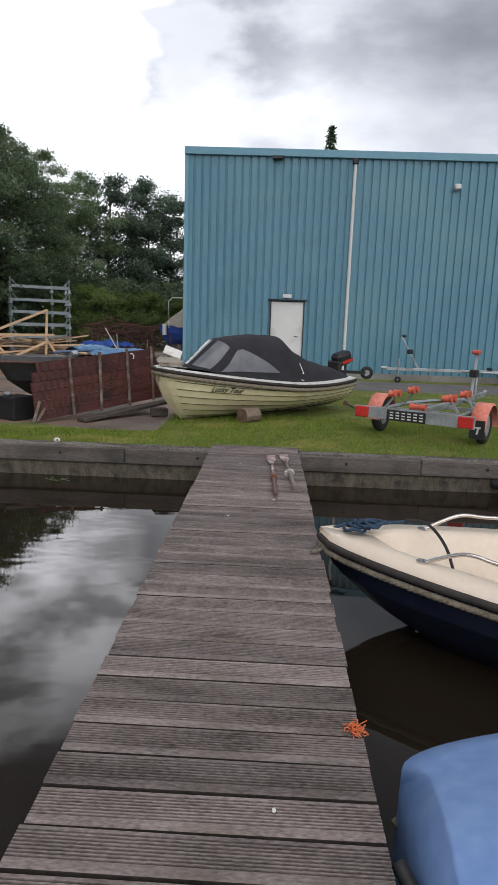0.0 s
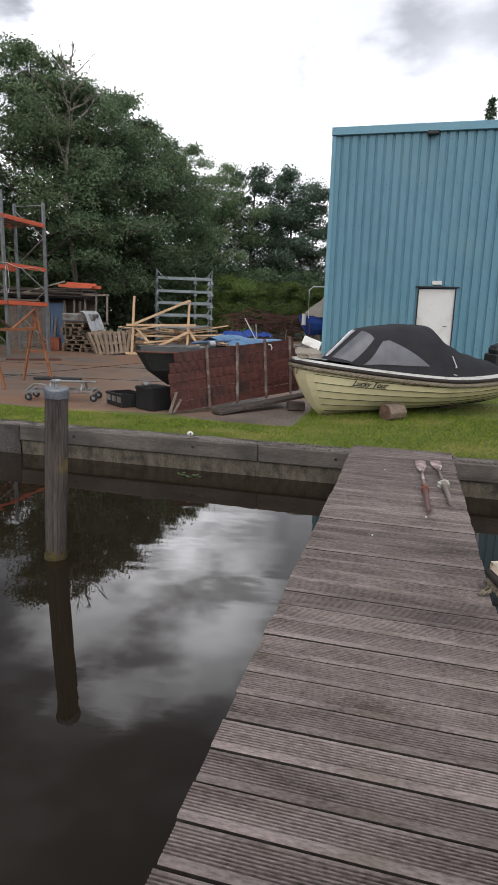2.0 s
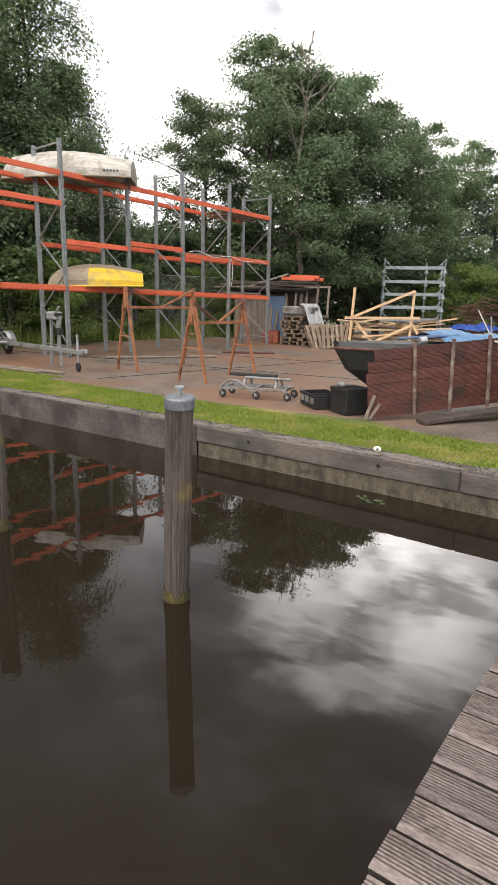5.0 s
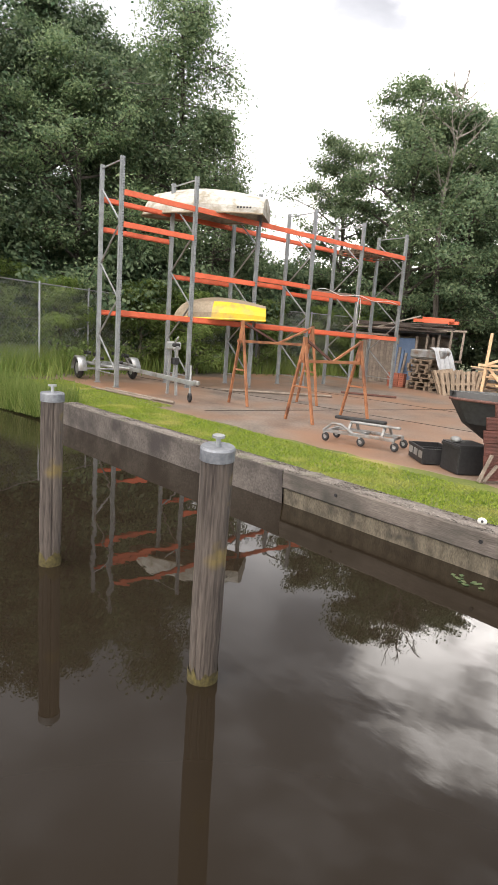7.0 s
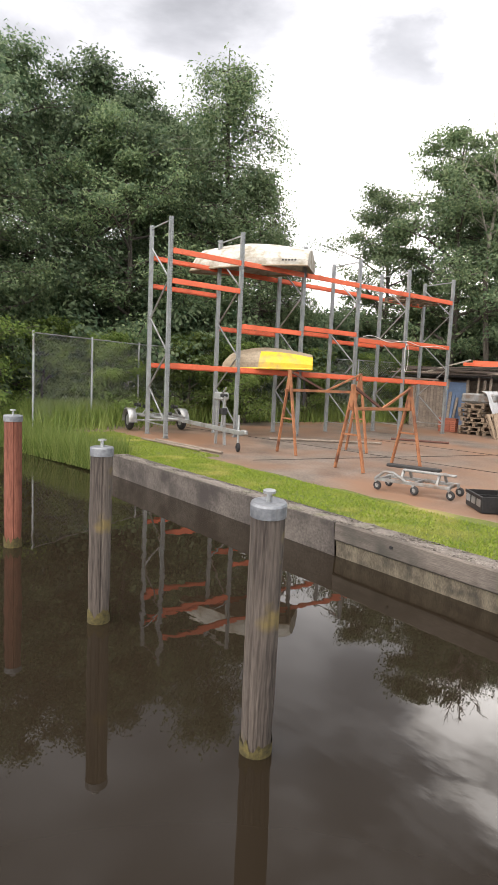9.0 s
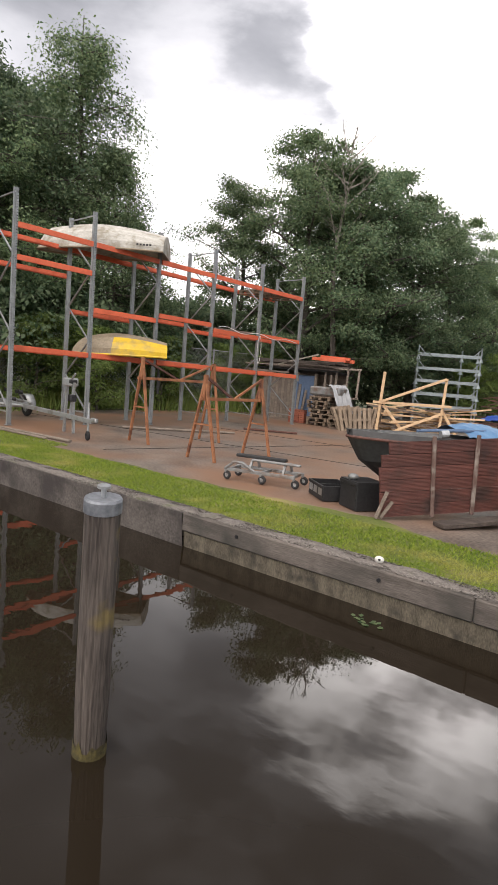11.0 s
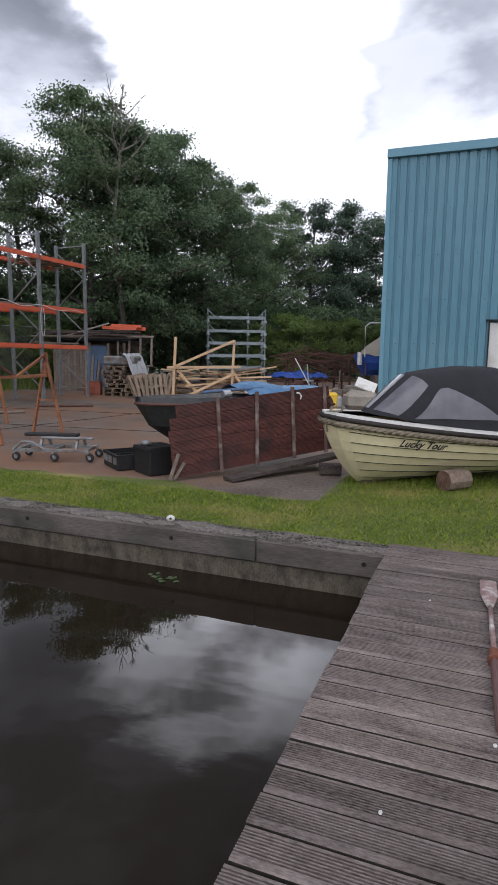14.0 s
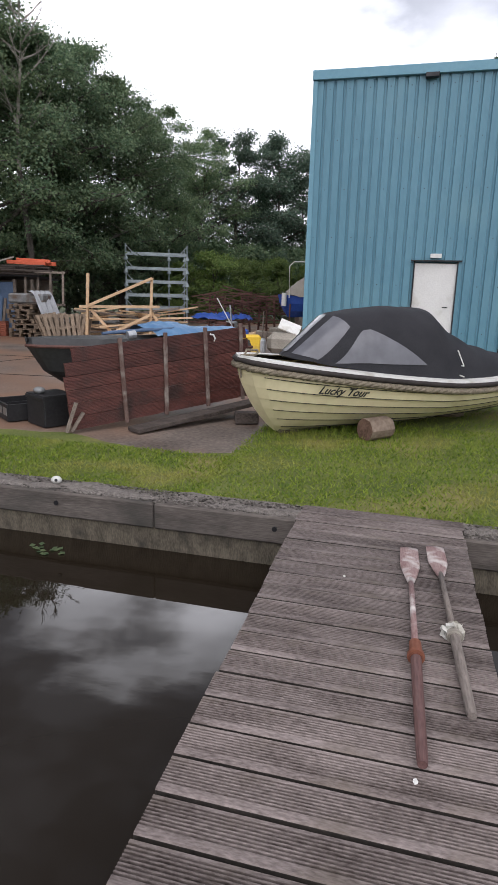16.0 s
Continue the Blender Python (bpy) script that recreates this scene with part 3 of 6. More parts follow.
# ---- trees ----
def leaves(pts, size, rng, out=None):
    """Kite-shaped leaves at points, spread to the light above and outside: arrays of verts and faces."""
    n = len(pts)
    k = rng.normal(size=(n, 3)) * 0.5 + np.array((0, 0, 0.75))
    if out is not None:
        k = k + out * 0.55
    k /= np.linalg.norm(k, axis=1)[:, None]
    d = np.cross(k, rng.normal(size=(n, 3)))
    d[:, 2] -= 0.25
    d /= np.linalg.norm(d, axis=1)[:, None]
    s = np.cross(k, d)
    L = size * rng.uniform(0.6, 1.4, (n, 1))
    v = np.stack([pts, pts + d * L * 0.55 + s * L * 0.27 + k * L * 0.1, pts + d * L, pts + d * L * 0.55 - s * L * 0.27 + k * L * 0.1], 1).reshape(-1, 3)
    return v, np.arange(4 * n).reshape(-1, 4)


def make_tree(name, height, spread, n_limbs, per, size, mat, label, category, seed, droop=0.0, low=0.25, tuft=0.34):
    """A tapered trunk, limbs that fork, and small leaf tufts along the twigs."""
    rng = np.random.default_rng(seed)
    r = random.Random(seed)
    t = thing(name, label, category)
    bm = bmesh.new()
    base_r = height * 0.014 + 0.03
    trunk = [Vector((0.15 * math.sin(z * 0.7 + seed), 0.15 * math.cos(z * 0.9), z)) for z in np.linspace(0, height * 0.95, 9)]
    tube(bm, trunk, [base_r * (1 - 0.93 * i / 8) for i in range(9)], 8)
    tips = []
    for i in range(n_limbs):
        f = low + (0.97 - low) * (i + r.random()) / n_limbs
        k = min(7, int(f * 8))
        a = trunk[k].lerp(trunk[k + 1], f * 8 - k)
        ang = i * 2.4 + r.uniform(-0.4, 0.4)
        q = (f - low) / (1 - low)
        reach = spread * (0.30 + 0.70 * math.sin(math.pi * (0.22 + 0.70 * q)) ** 0.8) * (1 - 0.55 * q ** 3) * r.uniform(0.7, 1.18)
        rise = min(reach * (r.uniform(0.1, 0.55) - droop), height * 1.02 - a.z)
        b = a + Vector((math.cos(ang) * reach, math.sin(ang) * reach, rise))
        m = a.lerp(b, 0.5) + Vector((0, 0, reach * 0.08))
        r0 = base_r * (1 - f) * 0.5 + 0.015
        tube(bm, [a, m, b], [r0, r0 * 0.6, 0.008], 5)
        tips += [b, m.lerp(b, 0.55), m.lerp(b, 0.8)]
        for j in range(9):
            s = m.lerp(b, r.uniform(-0.4, 0.9))
            e = s + Vector((r.uniform(-1, 1), r.uniform(-1, 1), r.uniform(-0.35, 0.6) - droop)) * reach * 0.42
            tube(bm, [s, e], [r0 * 0.35, 0.005], 4)
            tips += [e, s.lerp(e, 0.6)]
    tips += [trunk[-1], trunk[-2]]
    part("trunk", bm, M["bark"], t, "grey-brown bark")
    pts = []
    for c in tips:
        rad = tuft * r.uniform(0.5, 1.3)
        q = np.clip(rng.normal(size=(per, 3)), -1.5, 1.5) * rad * np.array((1, 1, 0.62))
        q[:, 2] -= droop * np.abs(rng.normal(size=per)) * 1.5
        pts.append(np.array(c) + q)
    pts = np.concatenate(pts)
    pts = pts[pts[:, 2] > 0.1]
    out = pts * np.array((1, 1, 0))
    out /= np.linalg.norm(out, axis=1)[:, None] + 1e-6
    ob = raw_mesh("crown", *leaves(pts, size, rng, out), mat)
    ob.parent = t
    return t


def polar(deg, dist):
    """A place on the ground, by the angle to the left of the jetty's axis."""
    return -math.sin(radians(deg)) * dist, 3.3 + math.cos(radians(deg)) * dist


def stand(kind, places, rnd):
    """The first tree of a kind goes to the first place, copies to the others."""
    first = True
    for deg, dist, h in places:
        x, y = polar(deg, dist)
        m = pose(x, y, G - 0.05, 0, 0, rnd.uniform(0, 360)) @ Matrix.Diagonal((h, h, h, 1))
        if first:
            kind.matrix_basis, first = m, False
        else:
            o = copy_thing(kind, m)
            o.matrix_basis = m


rnd = random.Random(11)
oak = make_tree("broadleaf_tree", 12, 3.8, 36, 66, 0.128, M["leaf_dark"], "tall broadleaf tree with a dense dark green crown", "tree", 5, low=0.10)
stand(oak, [(76, 23, 1.07), (67.5, 24, 1.09), (61.5, 26, 1.04), (86, 22, 1.05), (72, 30, 1.1), (60, 31, 1.0), (31, 28, 0.97), (25.5, 32, 0.93)], rnd)
ash = make_tree("ash_tree", 12, 3.3, 32, 62, 0.118, M["leaf_mid"], "tall leafy tree with a loose mid-green crown", "tree", 8, low=0.12, tuft=0.3)
stand(ash, [(35.6, 27, 1.04), (41.5, 28, 0.86), (28, 30, 0.96), (22.5, 35, 0.92), (18.5, 40, 0.92), (65, 22, 0.9), (80, 19, 0.85), (34, 31, 1.02)], rnd)
birch = make_tree("birch_tree", 12, 2.3, 30, 56, 0.105, M["leaf_mid"], "slender birch with drooping grey-green twigs", "tree", 13, droop=0.3, low=0.2, tuft=0.28)
stand(birch, [(56.4, 24, 1.19), (59.8, 26, 1.0), (53.2, 23.5, 0.86), (51.2, 24.5, 0.66)], rnd)
maple = make_tree("maple_tree", 12, 4.0, 24, 44, 0.17, M["leaf_far"], "round-headed tree far behind the yard", "tree", 21, low=0.12, tuft=0.34)
stand(maple, [(15.5, 43, 0.98), (12, 44, 0.99), (9.6, 46, 0.92), (13.5, 52, 0.9), (21, 47, 0.92), (46, 35, 0.42), (49, 36, 0.45), (6, 48, 0.88), (30, 41, 0.9), (38, 41, 0.7)], rnd)
shrub = make_tree("shrub", 4, 1.9, 18, 34, 0.11, M["leaf_light"], "light green shrub at the yard's edge", "shrub", 31, low=0.04, tuft=0.22)
stand(shrub, [(72, 20, 0.8), (66, 19.5, 0.7), (59, 20.5, 0.75), (54, 21, 0.7), (48, 23.5, 0.7), (43, 26, 0.7), (39, 26.5, 0.7), (17.5, 33, 0.9), (14.5, 35, 0.85), (11.5, 37, 0.9),
              (8.5, 38, 0.85), (20.5, 32, 0.75), (79, 17, 0.8), (86, 16, 0.9)], rnd)
undergrowth = make_tree("undergrowth", 4, 2.2, 16, 28, 0.17, M["leaf_dark"], "dark dense shrub under the trees", "shrub", 37, low=0.03, tuft=0.3)
stand(undergrowth, [(70, 22, 1.1), (63, 22, 1.1), (57, 23, 1.1), (51, 25, 1.1), (46.5, 27, 1.1), (42, 28.5, 1.1), (37, 29, 1.1), (33, 29, 1.1), (29, 31, 1.1), (25, 33, 1.1), (21.5, 36, 1.0),
                    (18, 38, 1.1), (14, 41, 1.1), (10, 42, 1.1), (6.5, 43, 1.1), (76, 21, 1.1), (82, 19, 1.2), (88, 18, 1.2), (44, 31, 1.2), (48, 31, 1.2)], rnd)
dead = thing("bare_tree", "half-dead tree with bare pale twigs among the crowns", "tree", Matrix.Translation((*polar(32.8, 26.3), G)) @ Matrix.Diagonal((1.09, 1.09, 1.09, 1)))
rr = random.Random(41)
bm = bmesh.new()
stem = [Vector((0.12 * math.sin(z * 0.8), 0.1 * math.cos(z * 0.6), z)) for z in np.linspace(0, 10.6, 9)]
part("lower_trunk", tube(bmesh.new(), stem[:5], [0.15 * (1 - 0.93 * i / 8) for i in range(5)], 7), M["bark"], dead, "dark mossy bark")
tube(bm, stem[4:], [0.15 * (1 - 0.93 * i / 8) for i in range(4, 9)], 7)
for i in range(20):
    z = 6.2 + 4.2 * i / 19
    f = z / 10.6 * 8
    k = min(7, int(f))
    a = stem[k].lerp(stem[k + 1], f - k)
    ang, L = i * 2.4 + rr.uniform(-0.4, 0.4), (1.9 - 1.1 * i / 19) * rr.uniform(0.7, 1.2)
    b = a + Vector((math.cos(ang) * L * 0.75, math.sin(ang) * L * 0.75, L * rr.uniform(0.55, 0.9)))
    mid = a.lerp(b, 0.5) + Vector((0, 0, -0.06 * L))
    tube(bm, [a, mid, b], [0.035, 0.024, 0.008], 5)
    for j in range(8):
        p = mid.lerp(b, rr.uniform(-0.4, 1.0))
        e = p + Vector((math.cos(ang) * 0.3 + rr.uniform(-0.5, 0.5), math.sin(ang) * 0.3 + rr.uniform(-0.5, 0.5), rr.uniform(0.15, 0.7))) * L * 0.5
        tube(bm, [p, e], [0.014, 0.005], 4)
M["bare_bark"] = material("pale_dead_bark", (0.20, 0.18, 0.155), (0.36, 0.33, 0.29), 0.9, scale=6, fine=30, bump=0.4)
part("trunk", bm, M["bare_bark"], dead, "pale grey bare wood")
spruce = thing("spruce_tree", "dark spruce top rising behind the hall", "tree", pose(4.2, 52, G) @ Matrix.Diagonal((0.94, 0.94, 0.94, 1)))
part("trunk", tube(bmesh.new(), [(0, 0, 0), (0, 0, 10), (0, 0, 18.6)], [0.22, 0.12, 0.01], 8), M["bark"], spruce)
rng = np.random.default_rng(4)
pts = []
for z in np.arange(5, 18.5, 0.3):
    for k in range(7):
        a, R = rng.uniform(0, 6.28), (18.8 - z) * 0.17 + 0.1
        t = rng.random(24)[:, None] ** 0.7 * R
        pts.append(np.hstack([np.cos(a) * t, np.sin(a) * t, z - 0.35 * t]) + rng.normal(size=(24, 3)) * 0.05)
ob = raw_mesh("crown", *leaves(np.concatenate(pts), 0.2, rng), M["leaf_dark"])
ob.parent = spruce


# ---- mooring piles ----
def mooring_pile(x, y, top, r, mat, label, lean=(0, 0)):
    t = thing("mooring_pile", label, "mooring post", pose(x, y, WATER - 1.0, lean[0], lean[1]), "mooring piles in the water")
    h = top - WATER + 1.0
    bm = bmesh.new()
    rr = random.Random(int(x * 10))
    rings, seg = [], 48
    split = [1.0 + rr.uniform(-0.02, 0.015) for k in range(seg)]
    for k in rr.sample(range(seg), 6):
        split[k] = rr.uniform(0.88, 0.95)
    for z in (0, 0.9, 1.0, 1.08, 1.3, 1.55, 1.8, 2.0, h - 0.02, h):
        f = 0.94 if 0.9 < z < 1.1 else 1.0
        rings.append([bm.verts.new((r * f * q * math.cos(2 * math.pi * k / seg), r * f * q * math.sin(2 * math.pi * k / seg), z))
                      for k in range(seg) for q in (split[k] + rr.uniform(-0.012, 0.012),)])
    for a, b in zip(rings, rings[1:]):
        for k in range(seg):
            bm.faces.new((a[k], a[(k + 1) % seg], b[(k + 1) % seg], b[k]))
    bm.faces.new(rings[-1])
    part("post", bm, mat, t)
    bm = bmesh.new()
    lo = [bm.verts.new((r * 1.05 * math.cos(k * math.pi / 12), r * 1.05 * math.sin(k * math.pi / 12), 0.96)) for k in range(24)]
    hi = [bm.verts.new((r * 1.045 * math.cos(k * math.pi / 12), r * 1.045 * math.sin(k * math.pi / 12), 1.07 + rr.uniform(-0.03, 0.05))) for k in range(24)]
    for k in range(24):
        bm.faces.new((lo[k], lo[(k + 1) % 24], hi[(k + 1) % 24], hi[k]))
    part("moss_band", bm, M["moss"], t, "yellow-green algae at the waterline")
    bm = bmesh.new()
    rod(bm, (0, 0, h - 0.042), (0, 0, h + 0.012), r * 1.08, seg=24)
    rod(bm, (0, 0, h + 0.012), (0, 0, h + 0.022), r * 1.08, r * 1.01, seg=24)
    cap = part("cap", bm, M["cap_metal"], t, "dull zinc cap")
    bm = rod(bmesh.new(), (0, 0, h + 0.02), (0, 0, h + 0.065), 0.012)
    disc(bm, (0, 0, h + 0.07), (0, 0, 1), 0.03, 0.012, 10)
    part("pin", bm, M["zinc"], cap)
    return t


mooring_pile(-2.48, 5.145, 0.82, 0.078, M["pile"], "weathered round timber mooring post with a zinc cap", (3.15, 4.6))
mooring_pile(-4.28, 5.06, 0.83, 0.078, M["pile"], "weathered round timber mooring post with a zinc cap", (0, 0.6))
mooring_pile(-6.50, 5.07, 0.89, 0.086, M["red_pile"], "reddish round timber mooring post with a zinc cap")


# ---- pallet rack ----
R0, RSTEP = Vector((-13.08, 10.46, G)), Vector((0.185, 1.936, 0))
RDIR = RSTEP.normalized()
RBACK = Vector((-RDIR.y, RDIR.x, 0))
RH, RD = 4.90, 1.18


def climb(i, z):
    """The rack stands on rising ground: how much higher a level is at upright i."""
    return (1 - i / 5) * (0.06 + 0.05 * z)


rack = thing("pallet_rack", "tall outdoor pallet rack with galvanised uprights and orange beams", "rack")
for i in range(6):
    tall = RH + climb(i, RH)
    for back in (0, 1):
        p = R0 + RSTEP * i + RBACK * RD * back
        bm = bmesh.new()
        rot = Matrix.Rotation(math.atan2(RDIR.y, RDIR.x), 4, "Z")
        w = 0.095
        box(bm, p + Vector((0, 0, tall / 2)) + RBACK * (0.035 if back == 0 else -0.035), (w, 0.006, tall), rot)
        for s in (-1, 1):
            box(bm, p + Vector((0, 0, tall / 2)) + RDIR * s * (w / 2 - 0.003), (0.006, 0.07, tall), rot)
        box(bm, p + Vector((0, 0, 0.006)), (0.14, 0.12, 0.012), rot)
        if back == 0:
            box(bm, p + Vector((0, 0, tall / 2)) - RBACK * 0.034, (0.02, 0.006, tall), rot)
            for s in (-1, 1):
                for k in range(int(tall / 0.06) - 2):
                    box(bm, p + Vector((0, 0, 0.08 + k * 0.06)) - RBACK * 0.034 + RDIR * s * 0.03, (0.036, 0.006, 0.042), rot)
        part("upright", bm, M["rack_steel"], rack)
    f, b = R0 + RSTEP * i + RBACK * 0.03, R0 + RSTEP * i + RBACK * (RD - 0.03)
    z, side = 0.35, 0
    bm = bmesh.new()
    for s in range(5):
        a, c = (f, b) if side == 0 else (b, f)
        bar(bm, a + Vector((0, 0, z)), c + Vector((0, 0, z + 0.86)), 0.035, 0.025)
        z, side = z + 0.86, 1 - side
    bar(bm, f + Vector((0, 0, 0.3)), b + Vector((0, 0, 0.3)), 0.035, 0.025)
    bar(bm, f + Vector((0, 0, tall - 0.08)), b + Vector((0, 0, tall - 0.08)), 0.035, 0.025)
    part("frame_brace", bm, M["zinc"], rack, "thin diagonal bracing")
LEVELS = {0: (1.61, 3.50, 4.16), 1: (1.61, 2.67, 4.16), 2: (1.61, 2.81, 4.16), 3: (1.61, 2.67, 4.16), 4: (1.61, 2.75, 4.16)}
for i, zs in LEVELS.items():
    for z in zs:
        for back in (0, 1):
            a = R0 + RSTEP * i + RBACK * (RD * back) + RBACK * (0.05 if back else -0.05) + Vector((0, 0, z + climb(i, z))) + RDIR * 0.05
            c = a + RSTEP - RDIR * 0.1 + Vector((0, 0, climb(i + 1, z) - climb(i, z)))
            bm = bmesh.new()
            d = (c - a)
            rot = Matrix.Rotation(math.atan2(d.y, d.x), 4, "Z") @ Matrix.Rotation(-math.asin(d.z / d.length), 4, "Y")
            box(bm, (a + c) / 2, (d.length, 0.045, 0.125), rot, 0.006)
            box(bm, (a + c) / 2 + RBACK * (0.012 if back == 0 else -0.012) + Vector((0, 0, -0.02)), (d.length, 0.06, 0.05), rot, 0.004)
            beam = part("beam", bm, M["orange"], rack)


# ---- boats ----
M["cream"] = material("cream_gelcoat", (0.655, 0.575, 0.355), (0.735, 0.655, 0.425), 0.3, scale=1.5, fine=15, bump=0.02, stain=(0.52, 0.45, 0.25), stain_scale=2.0, stain_at=0.66)
M["old_keel"] = material("dark_fouled_keel", (0.022, 0.020, 0.014), (0.085, 0.072, 0.045), 0.8, scale=6, fine=40, bump=0.4)
M["white_gel"] = material("aged_white_gelcoat", (0.60, 0.60, 0.56), (0.72, 0.71, 0.67), 0.4, scale=3, fine=30, bump=0.04, stain=(0.40, 0.37, 0.30), stain_scale=3.0, stain_at=0.62)
M["ivory"] = material("ivory_gelcoat", (0.68, 0.57, 0.44), (0.75, 0.65, 0.53), 0.35, scale=2, fine=20, bump=0.02)
M["navy"] = material("navy_gelcoat", (0.010, 0.014, 0.028), (0.018, 0.023, 0.042), 0.18, scale=2, fine=12, bump=0.01)
M["black_gel"] = material("dull_black_hull", (0.018, 0.018, 0.018), (0.04, 0.04, 0.04), 0.5, scale=3, fine=20, bump=0.05)
M["canvas"] = material("black_canvas", (0.014, 0.014, 0.017), (0.028, 0.028, 0.032), 0.85, scale=4, fine=90, bump=0.25)
M["screen"] = material("clear_plastic_window", (0.11, 0.11, 0.122), (0.165, 0.165, 0.18), 0.22, scale=1.2, fine=6, bump=0.05, spec=0.5)
M["rope"] = material("grey_beige_rope", (0.12, 0.098, 0.068), (0.28, 0.24, 0.175), 0.9, scale=20, fine=80, bump=0.8)
M["blue_rope"] = material("blue_rope", (0.012, 0.03, 0.06), (0.04, 0.08, 0.13), 0.8, scale=30, fine=90, bump=0.8)
M["rub"] = material("dark_rubbing_strake", (0.018, 0.014, 0.013), (0.045, 0.036, 0.032), 0.75, scale=6, fine=30, bump=0.2)
M["chrome"] = material("polished_rail", (0.55, 0.50, 0.45), (0.68, 0.63, 0.58), 0.18, 0.95, bump=0.0)
M["tarp_blue"] = material("blue_tarpaulin", (0.13, 0.23, 0.47), (0.21, 0.33, 0.57), 0.5, scale=3, fine=14, bump=0.3)
M["tarp_dark"] = material("faded_blue_tarpaulin", (0.055, 0.14, 0.27), (0.10, 0.22, 0.37), 0.55, scale=3, fine=14, bump=0.3)
M["red"] = material("red_plastic", (0.45, 0.02, 0.015), (0.60, 0.04, 0.03), 0.25, bump=0.02)
M["yellow"] = material("yellow_plastic", (0.62, 0.40, 0.02), (0.72, 0.48, 0.04), 0.45, scale=3, fine=20, bump=0.05, stain=(0.35, 0.26, 0.10), stain_scale=2.5)
M["dull_tan"] = material("dirty_tan_laminate", (0.20, 0.16, 0.11), (0.34, 0.28, 0.20), 0.6, scale=3, fine=20, bump=0.1)
M["log"] = material("cut_log", (0.14, 0.10, 0.075), (0.27, 0.21, 0.16), 0.9, scale=6, fine=30, bump=0.6)


def hull(L, beam, sheer, keel, rake=0.45, strakes=6, lip=0.012, stations=26, power=0.62, stern=0.72, full=2.4):
    """Points of a hull: bow at x = 0, stern at x = L. sheer, keel: heights by s from 0 to 1."""
    rows = []
    for i in range(stations + 1):
        s = (i / stations) ** 1.25
        b = beam / 2 * min(1.0, (s / 0.55) ** power if s < 0.55 else 1 - (1 - stern) * ((s - 0.55) / 0.45) ** 2)
        zs, zk = sheer(s), keel(s)
        half = []
        for j in range(strakes):
            for e in (0, 1):
                v = (j + e) / strakes
                w = b * (1 - (1 - v) ** full) ** (1 / 1.25)
                out = lip * (1 - e) * (0 if j == 0 else 1) * min(1, s * 8)
                x = s * L + rake * (1 - v) ** 1.6 * max(0.0, 1 - s * 1.8)
                half.append((x, w + out, zk + (zs - zk) * v ** 1.12))
        rows.append(half)
    return rows


def hull_part(rows, mat, parent, name="hull", label=""):
    bm = bmesh.new()
    sheet(bm, rows)
    sheet(bm, [[(x, -y, z) for x, y, z in r] for r in rows])
    last = rows[-1]
    ring = [bm.verts.new(p) for p in last] + [bm.verts.new((x, -y, z)) for x, y, z in reversed(last)]
    bm.faces.new(ring)
    bmesh.ops.remove_doubles(bm, verts=bm.verts, dist=0.0008)
    bmesh.ops.recalc_face_normals(bm, faces=bm.faces)
    return part(name, bm, mat, parent, label)


def sheer_line(rows, dy=0.0, dz=0.0, sign=1):
    return [Vector((r[-1][0], sign * (r[-1][1] + dy), r[-1][2] + dz)) for r in rows]


def smooth_line(pts, n=6):
    """A smooth curve through points."""
    p = [Vector(q) for q in pts]
    p = [p[0]] + p + [p[-1]]
    out = []
    for i in range(1, len(p) - 2):
        for k in range(n):
            t = k / n
            out.append(0.5 * (2 * p[i] + (p[i + 1] - p[i - 1]) * t + (2 * p[i - 1] - 5 * p[i] + 4 * p[i + 1] - p[i + 2]) * t * t + (3 * p[i] - p[i - 1] - 3 * p[i + 1] + p[i + 2]) * t ** 3))
    return out + [p[-2]]


def twisted(bm, pts, r, strands=3, turns=9.0):
    """A laid rope along points: strands wound round each other."""
    pts = [Vector(p) for p in pts]
    fine = []
    for a, b in zip(pts, pts[1:]):
        n = max(2, int((b - a).length / (r * 1.3)))
        fine += [a.lerp(b, i / n) for i in range(n)]
    fine.append(pts[-1])
    run = [0.0]
    for a, b in zip(fine, fine[1:]):
        run.append(run[-1] + (b - a).length)
    for k in range(strands):
        line = []
        for i, p in enumerate(fine):
            d = (fine[min(i + 1, len(fine) - 1)] - fine[max(i - 1, 0)]).normalized()
            side = d.cross(Vector((0, 0, 1))).normalized()
            up = side.cross(d)
            t = turns * run[i] / (r * 10) + 2 * math.pi * k / strands
            line.append(p + (side * math.cos(t) + up * math.sin(t)) * r * 0.5)
        tube(bm, line, r * 0.58, 5)
    return bm


def around(rows, dy, dz):
    """The line along both sheers, from stern round the bow to stern."""
    return sheer_line(rows, dy, dz, 1)[::-1] + sheer_line(rows, dy, dz, -1)[1:]


# cream boat under a black cover, on the grass
BOW, STERN = Vector((-1.66, 10.22, 0)), Vector((1.38, 13.05, 0))
ax = (STERN - BOW)
BL = ax.length
cream = thing("motor_sloop", "cream motor sloop with black cover, propped on a log", "boat",
              Matrix.Translation((BOW.x, BOW.y, G - 0.03)) @ spin(math.degrees(math.atan2(ax.y, ax.x))) @ spin(3.0, "X"))
rows = hull(BL, 1.72, lambda s: 0.88 - 0.26 * math.sin(math.pi * min(1, s * 0.95) * 0.62) + 0.10 * max(0, s - 0.6), lambda s: 0.05 + 0.10 * s * s + 0.5 * max(0, 0.04 - s),
            rake=0.5, strakes=7, lip=0.016, power=0.46, stern=0.66, full=2.1)
hull_part(rows, M["cream"], cream, label="cream lapstrake hull")
